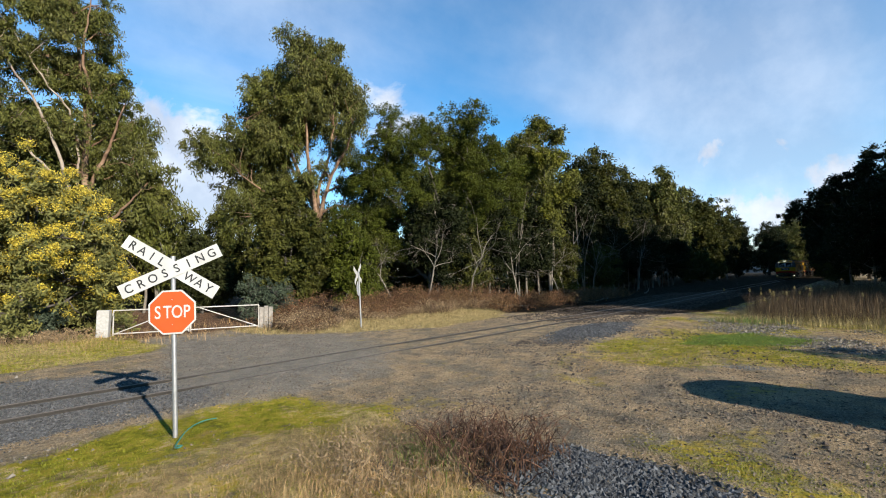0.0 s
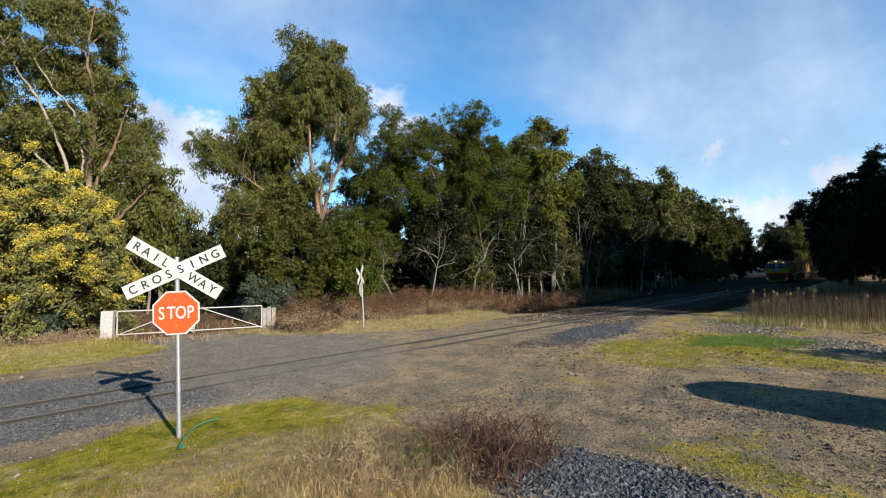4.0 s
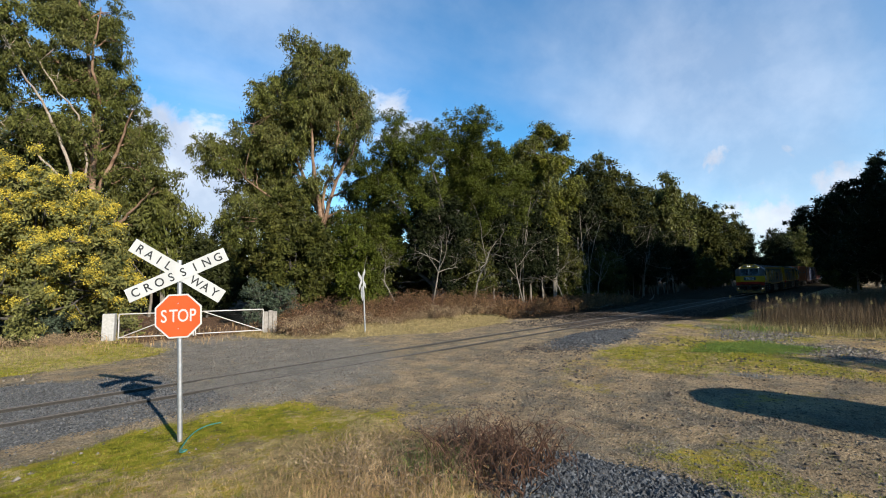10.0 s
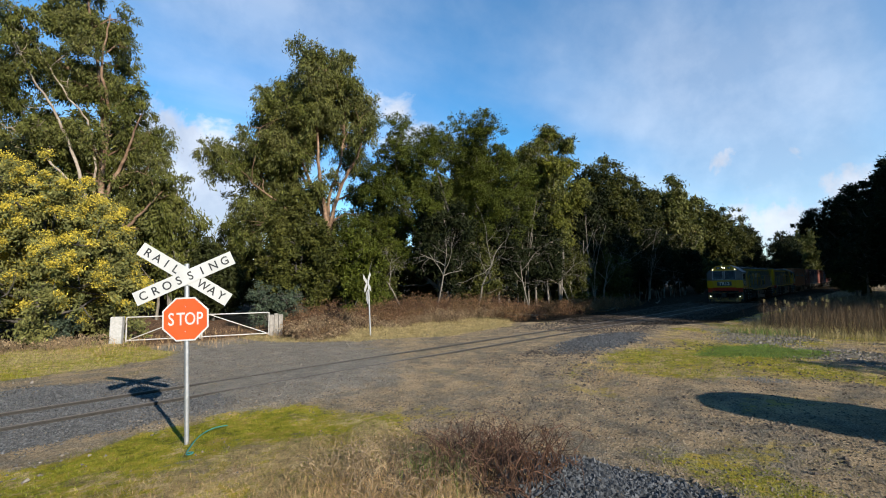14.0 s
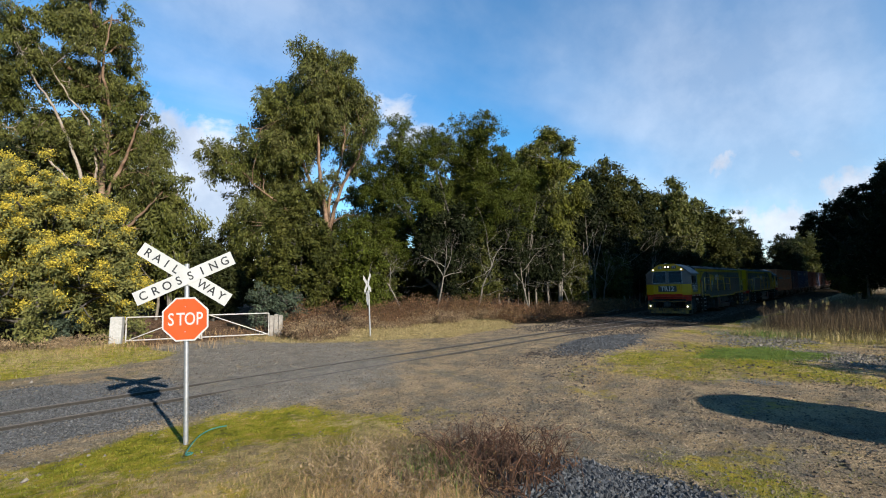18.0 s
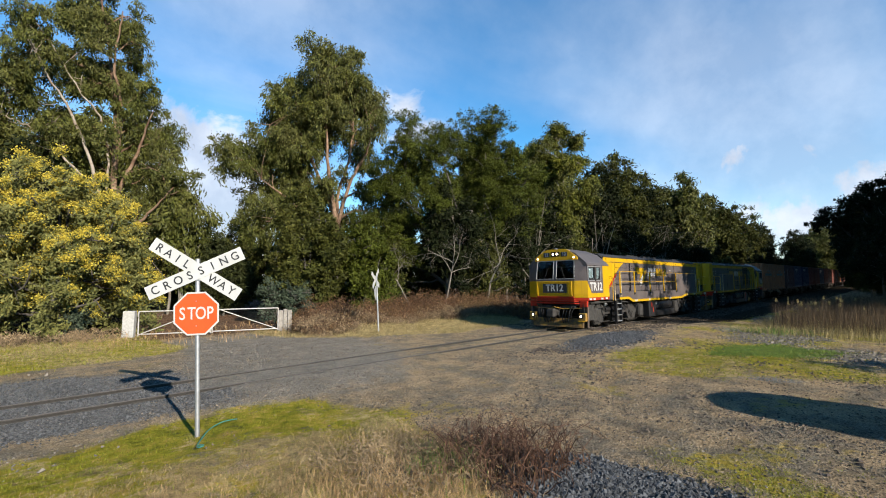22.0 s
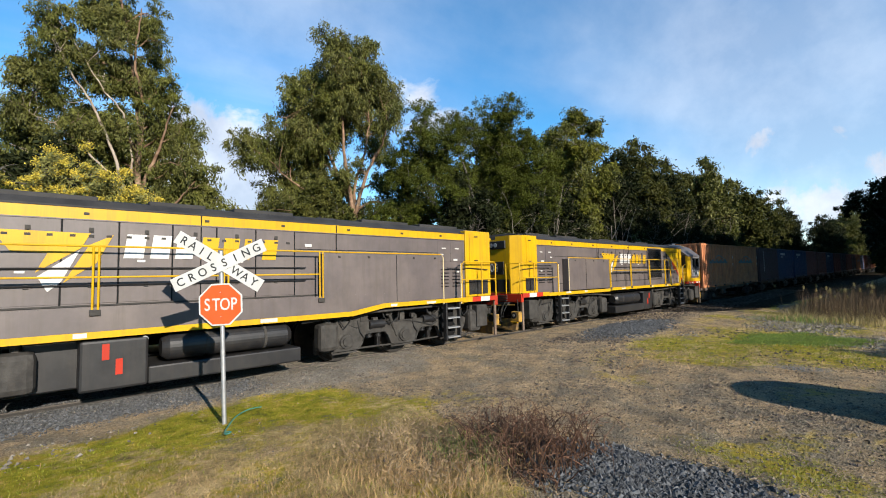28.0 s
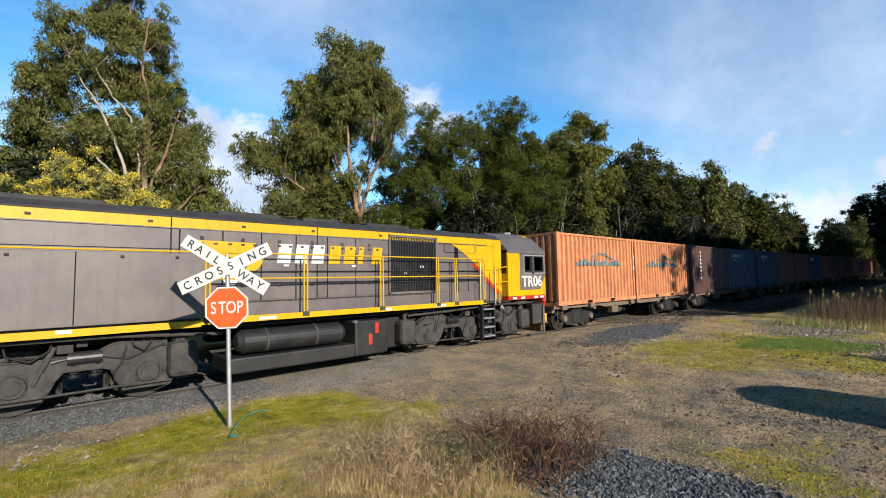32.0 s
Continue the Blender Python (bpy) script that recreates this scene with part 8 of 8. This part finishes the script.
# tall dry stalks beside the line, some with pale plumes
def reeds():
    g = np.random.default_rng(8)
    x, y = g.uniform(22.5, 44, 26000), g.uniform(-14, -4.6, 26000)
    k = (y < -6.2 - 0.035 * (x - 23) + 0.4 * np.sin(x)) & (x > 21.5 + 0.25 * (y + 8) ** 2 * 0.1)
    blades("tall_dry_grass", g, x[k], y[k], 1.05, 0.009, 0.6, M_STALK, "tall grey-brown dry stalks beside the line", "grass")
    x, y = g.uniform(20.6, 31, 9000), g.uniform(-13.5, -5.6, 9000)
    blades("dry_grass", g, x, y, 0.36, 0.012, 1.2, M_BANKGRASS, "dry grass at the foot of the stalks", "grass")
    x, y = g.normal(21.6, 0.5, 700), g.normal(-6.6, 0.6, 700)
    blades("grass", g, x, y, 0.22, 0.014, 0.9, M_LUSH, "clump of fresh green grass before the stalks", "grass")
    for i in range(26):
        x, y = g.normal(24.8, 1.5), g.normal(-7.6, 0.8)
        z, h = ground_z(x, y), g.uniform(0.75, 1.25)
        lx, ly = g.normal(0, 0.12), g.normal(0, 0.12)
        R = empty("reed", Matrix.Translation((x, y, z)))
        v, f = tube_np([(0, 0, -0.02), (lx * 0.4, ly * 0.4, h * 0.6), (lx, ly, h)], [0.008, 0.006, 0.004], 5)
        mesh_np("stem", v, f, M_STALK, R)
        c = np.array([[lx, ly, h + 0.02 * j] for j in range(6)])
        v, f = leaf_cloud(g, c, np.full(6, 0.035), 120, 0.05, 0.25, 0.3)
        mesh_np("plume", v, f, M_BANKGRASS, R)["label"] = "pale feathery seed head"
        tagged(R, "dry reed with a pale feathery plume", "reed", group="reeds beside the line")


reeds()


# ---- brambles ----
def bramble(name, x0, x1, y0, y1, h, canes, leaves, leaf_m, seed, label, leaf=0.07, keep=None, cane=0.007, cane_m=None, mounds=False):
    """A tangle of arching canes with small withered leaves."""
    g = np.random.default_rng(seed)
    V, F, n0, tips = [], [], 0, []
    for i in range(canes):
        x, y = g.uniform(x0, x1), g.uniform(y0, y1)
        if keep and not keep(x, y):
            continue
        z = ground_z(x, y)
        a, ln, hh = g.uniform(0, 6.28), g.uniform(0.35, 1.2) * h * 1.2, h * g.uniform(0.35, 1.1)
        if mounds:
            k = 0.75 + 0.30 * math.sin(1.15 * x + 0.6) + 0.25 * math.sin(2.3 * x + 1.7 * y) + 0.05 * (x - 14.5)
            hh, ln = hh * max(0.25, k), ln * max(0.4, k)
        t = np.linspace(0, 1, 6)
        pts = np.stack([x + np.cos(a) * ln * t + g.normal(0, 0.03, 6), y + np.sin(a) * ln * t + g.normal(0, 0.03, 6), z - 0.02 + hh * np.sin(np.pi * np.clip(t * g.uniform(0.5, 0.95), 0, 1))], -1)
        v, f = tube_np(pts, np.linspace(cane, 0.35 * cane, 6), 4)
        V.append(v)
        F.append(f + n0)
        n0 += len(v)
        tips.append(pts[1:])
    T = empty(name)
    mesh_np("canes", np.concatenate(V), np.concatenate(F), cane_m or M_CANE, T)["kind"] = "stuff"
    tips = np.concatenate(tips)
    v, f = leaf_cloud(g, tips, np.full(len(tips), 0.14), leaves, leaf, 0.5, 0.3)
    mesh_np("leaves", v, f, leaf_m, T)["kind"] = "stuff"
    return tagged(T, label, "bramble", kind="stuff")


front = lambda x: 6.3 + 0.35 * math.sin(1.7 * x) + 0.06 * (x - 9)
bank = lambda x, y: front(x) < y < 10.5 and math.sin(1.3 * x + 0.8 * math.sin(y)) + 0.8 * math.sin(0.7 * x - 1.9 * y) > -0.75
skirt_ = lambda x, y: front(x) - 0.5 < y < front(x) + 0.9
bramble("bramble_thicket", 9.6, 24.5, 5.6, 10.5, 1.0, 3400, 46000, M_BRAMBLE, 61, "thicket of withered red-brown brambles on the bank", 0.065, bank, mounds=True)
bramble("bramble_thicket", 9.2, 23, 5.2, 8.5, 0.55, 2400, 22000, M_STRAWLEAF, 66, "bleached dry growth among the brambles on the bank", 0.06, skirt_, mounds=True)
bramble("bramble_thicket", 9.5, 12.4, 6.6, 8.8, 0.6, 500, 15000, M_STRAWLEAF, 67, "tall bleached grass and brambles by the far sign", 0.06)
bramble("bramble_thicket", 3.80, 4.85, -7.50, -6.25, 0.46, 280, 420, M_BRAMBLE, 62, "bare reddish bramble canes in the foreground", 0.03, None, 0.0062)
bramble("bramble_thicket", 2.8, 4.2, -7.0, -5.4, 0.26, 380, 900, M_STRAWLEAF, 63, "dry stalks and bramble tangle in the foreground", 0.03, None, 0.0035, M_STRAWLEAF)
bramble("bramble_thicket", -4, 3.6, 10.4, 12.0, 0.40, 520, 9000, M_STRAWLEAF, 64, "low dry growth at the foot of the wattle", 0.06, None, 0.006, M_STRAWLEAF)
bramble("bramble_thicket", 21, 40, 4.6, 9.5, 0.9, 900, 24000, M_BRAMBLE, 65, "brambles and fallen twigs below the trees", 0.10)

# ---- sleepers that show between the rails where the line leaves the crossing ----
sleeper0 = None
for k in range(52):
    x = 18.5 + k * 0.68
    m_ = pose(x, track_y(x), track_z(x) - 0.115 + 0.006 * math.sin(7.1 * k), 0, 0, 1.2 * math.sin(3.3 * k))
    if sleeper0 is None:
        sleeper0 = tagged(part("sleeper", box(B(), -0.115, 0.115, -1.02, 1.02, 0.0, 0.085, 0.012), M_SLEEPER), "weathered timber sleeper half buried in ballast", "sleeper", group="sleepers of the track")
        sleeper0.matrix_world = m_
    else:
        copy_thing(sleeper0, m_)

# ---- silvery saplings by the gate, a bare dead tree, fallen boughs ----
for k, (x, y, h) in enumerate(((10.0, 11.4, 2.5), (10.9, 10.7, 2.1), (2.2, 12.2, 1.2))):
    make_tree("sapling", x, y, h, [0.55, 0.75, 0.7, 0.4], 0.1, M_SILVER, M_BARKDARK, 70 + k, 5200, 0.12, 0.4, 0.3, 0.03, limbs=14, clump=0.28, stems=2, label="silver-grey leafy sapling at the wood's edge", category="sapling", group="silver saplings")


def bare_tree(x, y, h, seed, lean, label, thick=0.085, material=None, levels=4):
    g = np.random.default_rng(seed)
    V, F, n0 = [], [], [0]

    def grow(p, d, ln, r, depth):
        pts = [p]
        for i in range(5):
            d = d + g.normal(0, 0.13 if levels > 2 else 0.045, 3)
            d /= np.linalg.norm(d)
            pts.append(pts[-1] + d * ln / 5)
        v, f = tube_np(pts, np.linspace(r, r * 0.45, 6), 6 if depth < 2 else 4)
        V.append(v)
        F.append(f + n0[0])
        n0[0] += len(v)
        if depth < levels:
            for i in range((3 if depth else 5) if levels > 2 else 2):
                q = pts[2 + int(g.integers(0, 4))]
                e = d + g.normal(0, 0.62, 3)
                e /= np.linalg.norm(e)
                grow(q, e, ln * g.uniform(0.42, 0.7), r * 0.42, depth + 1)

    grow(np.zeros(3), np.array([lean[0], lean[1], 1.0]) / math.sqrt(1 + lean[0] ** 2 + lean[1] ** 2), h * (0.62 if levels > 2 else 0.9), thick, 0)
    T = empty("dead_tree", Matrix.Translation((x, y, ground_z(x, y) - 0.05)))
    mesh_np("trunk", np.concatenate(V), np.concatenate(F), material or M_DEAD, T, smooth=True)
    return tagged(T, label, "dead tree")


bare_tree(22.5, 8.6, 5.4, 3, (-0.12, 0.10), "bare grey dead tree at the edge of the wood")
bare_tree(20.0, 9.6, 5.0, 4, (0.2, 0.1), "bare twiggy dead tree among the brambles", 0.07)
bare_tree(17.8, 10.2, 4.4, 6, (-0.3, 0.0), "bare twiggy dead tree among the brambles", 0.06)
bare_tree(7.6, 21.0, 7.5, 7, (0.1, 0.0), "pale bare dead tree beyond the gate", 0.09)
for k, (x, y, h) in enumerate(((27.5, 7.8, 6.5), (31, 8.2, 7.0), (33.5, 8.0, 7.5), (35.2, 8.4, 7.5), (40, 8.0, 7), (46, 8.5, 8), (52, 8.3, 8))):
    bare_tree(x, y, h, 20 + k, (0.12 * math.sin(k * 2.1), 0.05), "thin pale bare trunk in the wood", 0.06)
POLES = [bare_tree(29.2, 9.4, 6.5, 61, (0.04, 0.02), "thin pale pole of a young gum in the wood", 0.055, None, 2), bare_tree(30.2, 9.6, 7.5, 62, (-0.06, 0.03), "thin pale pole of a young gum in the wood", 0.07, None, 2),
         bare_tree(37.5, 8.2, 7.0, 63, (0.10, 0.0), "leaning thin pole of a young gum in the wood", 0.06, None, 2)]
gp = np.random.default_rng(64)
for k in range(26):
    x = 28.5 + 1.7 * k + gp.uniform(-0.7, 0.7)
    y = 8.4 + gp.uniform(0, 2.8)
    copy_thing(POLES[k % 3], pose(x, y, ground_z(x, y) - 0.05, gp.uniform(-4, 4), gp.uniform(-4, 4), gp.uniform(0, 360)))
for k, (x, y, a, ln) in enumerate(((25.5, 6.0, 150, 3.2), (27.5, 6.6, 165, 3.6), (24.0, 7.4, 130, 2.6), (36, 5.0, 170, 3.0), (44, 4.8, 10, 3.5))):
    g = np.random.default_rng(200 + k)
    d = Vector((math.cos(radians(a)), math.sin(radians(a)), 0))
    pts = [(x + d.x * ln * t, y + d.y * ln * t, ground_z(x + d.x * ln * t, y + d.y * ln * t) + 0.06 + 0.5 * t * (1 - k % 2)) for t in np.linspace(0, 1, 6)]
    v, f = tube_np(np.array(pts) + g.normal(0, 0.04, (6, 3)), np.linspace(0.07, 0.02, 6), 7)
    tagged(mesh_np("fallen_bough", v, f, M_DEAD, smooth=True), "fallen grey bough on the ground", "bough", group="fallen boughs")


# ---- gate, pillar and post ----
def gate_leaf(p, q, z, h, flip):
    T = empty("gate", Matrix.Translation((p[0], p[1], z)))
    d = Vector((q[0] - p[0], q[1] - p[1], 0))
    u = d.normalized()
    at_ = lambda s, zz: tuple(u * s + Vector((0, 0, zz)))
    ln = d.length
    part("top_rail", pipe(B(), [at_(0, h), at_(ln, h)], 0.026), M_GATE, T)
    part("bottom_rail", pipe(B(), [at_(0, 0.12), at_(ln, 0.12)], 0.026), M_GATE, T)
    part("hinge_stile", pipe(B(), [at_(0, 0.05), at_(0, h)], 0.026), M_GATE, T)
    part("latch_stile", pipe(B(), [at_(ln, 0.05), at_(ln, h)], 0.026), M_GATE, T)
    part("brace", pipe(B(), [at_(0.1, 0.14) if flip else at_(0.1, h), at_(ln * 0.9, h) if flip else at_(ln * 0.9, 0.14)], 0.02), M_GATE, T)
    bm = B()
    for k in range(1, int(ln / 0.09)):
        cyl(bm, at_(k * 0.09, 0.12), at_(k * 0.09, h), 0.0009, n=3, caps=False)
    for k in range(1, 10):
        cyl(bm, at_(0, 0.12 + k * (h - 0.12) / 10), at_(ln, 0.12 + k * (h - 0.12) / 10), 0.0009, n=3, caps=False)
    part("wire_mesh", bm, M_WIRE, T)["kind"] = "stuff"
    return tagged(T, "pale weathered steel pipe gate with wire mesh", "gate", group="gate leaves")


GZ = ground_z(6.5, 10.3)
gate_leaf((4.35, 11.25), (6.70, 10.25), GZ, 1.02, True)
gate_leaf((9.15, 9.25), (6.76, 10.22), GZ, 1.02, True)
T = empty("gate_pillar", pose(4.05, 11.3, ground_z(4.05, 11.3) - 0.05, 0, 1, -25))
part("block", box(B(), -0.20, 0.20, -0.18, 0.18, 0.0, 1.08, 0.03), M_CONCRETE, T)
part("hinge", box(B(), 0.27, 0.31, -0.05, 0.05, 0.85, 0.95, 0.005), M_GATE, T)
tagged(T, "weathered concrete gate pillar", "pillar")
T = empty("gate_post", pose(9.45, 9.2, ground_z(9.45, 9.2) - 0.05, 1, 0, -20))
for k in range(3):
    part("stake", box(B(), -0.27 + k * 0.185, -0.10 + k * 0.185, -0.09, 0.09, 0.0, 0.98 + 0.05 * (k % 2), 0.015), M_POSTWOOD, T)
tagged(T, "grey weathered timber gate post", "post")


# ---- a length of green hose by the sign ----
def hose():
    cu = bpy.data.curves.new("hose", "CURVE")
    cu.dimensions, cu.bevel_depth, cu.bevel_resolution = "3D", 0.0075, 3
    sp_ = cu.splines.new("NURBS")
    pts = [(2.98, -2.98), (2.82, -3.04), (2.66, -3.14), (2.52, -3.28), (2.40, -3.46), (2.28, -3.66), (2.18, -3.84), (2.24, -3.92), (2.30, -3.84), (2.24, -3.76)]
    sp_.points.add(len(pts) - 1)
    for p_, (x, y) in zip(sp_.points, pts):
        p_.co = (x, y, ground_z(x, y) + 0.03 + 0.06 * max(0.0, math.sin(3.6 * (x - 2.2))), 1)
    sp_.use_endpoint_u = True
    tmp = bpy.data.objects.new("hose", cu)
    scene.collection.objects.link(tmp)
    me = bpy.data.meshes.new_from_object(tmp.evaluated_get(bpy.context.evaluated_depsgraph_get()))
    bpy.data.objects.remove(tmp)
    me.materials.clear()
    me.materials.append(M_HOSE)
    tagged(new("garden_hose", me), "short curl of green hose lying in the grass", "hose")


hose()


# ---- a parked van just out of view, whose shadow lies over the gravel ----
def van(m):
    C = empty("van", m)

    def plan(z, w, front, back):
        arc = [(front - 0.85 + 0.85 * math.sin(k / 10 * math.pi), -w * math.cos(k / 10 * math.pi), z) for k in range(11)]
        return arc + [(back + 0.25, w, z), (back, w - 0.25, z), (back, 0.25 - w, z), (back + 0.25, -w, z)]

    body = part("body", loft(B(), [plan(0.30, 0.80, 2.25, -2.3), plan(0.55, 0.86, 2.32, -2.35), plan(1.0, 0.86, 2.30, -2.34)]), M_CAR, C, "dark glossy van body")
    part("glasshouse", loft(B(), [plan(1.0, 0.85, 2.29, -2.33), plan(1.42, 0.82, 2.20, -2.28)]), M_BLACK, body, "dark tinted windows")
    part("roof", loft(B(), [plan(1.42, 0.83, 2.21, -2.29), plan(1.60, 0.80, 2.12, -2.24), plan(1.68, 0.68, 1.95, -2.10)]), M_CAR, body)
    for s in (-1, 1):
        part("headlight", box(B(), 1.98, 2.14, s * 0.56 - 0.12, s * 0.56 + 0.12, 0.66, 0.82, 0.03), M_SIGNWHITE, body)
        for x in (-1.4, 1.3):
            w = part("wheel", cyl(B(), (x, s * 0.66, 0.33), (x, s * 0.87, 0.33), 0.33, n=24), M_RUBBER, C)
            part("rim", cyl(B(), (x, s * 0.87, 0.33), (x, s * 0.88, 0.33), 0.21, n=18), M_GALV, w)
    part("bumper", box(B(), 2.16, 2.38, -0.55, 0.55, 0.36, 0.54, 0.05), M_TANK, C)
    return tagged(C, "dark parked van with rounded front on the gravel", "van")


van(pose(8.75, -13.7, ground_z(8.75, -13.7), 0, 0, 85))

# unseen shrub, added to throw the dark patch at the right edge
make_tree("shrub", 14.2, -14.2, 2.3, [0.8, 1.0, 0.9, 0.5], 0.05, M_OLIVE, M_BARKDARK, 91, 9000, 0.12, 0.4, 0.2, 0.06, limbs=14, clump=0.25, stems=2, label="low shrub added out of view to shade the grass", category="shrub")


# ---- what moves ----
def motions():
    for thing, back, length, turned, lift in TRAIN:
        rows = []
        for k in range(33):
            t = k * 1.0
            x = front_x(t) + back
            p, q = [Vector((x + e, track_y(x + e), track_z(x + e))) for e in (0.15 * length, 0.85 * length)]
            d = (q - p).normalized()
            o = p - d * 0.15 * length + Vector((0, 0, lift))
            rz = math.degrees(math.atan2(d.y, d.x))
            tilt = math.degrees(math.asin(d.z))
            m = pose(o.x, o.y, o.z, 0, -tilt, rz)
            rows.append((t, m @ pose(length, 0, 0, 0, 0, 180) if turned else m))
        walk(thing, rows)
    for wheel, at_, roll, r in WHEELS:
        step = 0.16
        rows = []
        for k in range(201):
            a = -math.degrees(SPEED * k * step / r) * roll
            rows.append((k * step, pose(at_.x, at_.y, at_.z, 0, a, 0)))
        walk(wheel, rows)


motions()
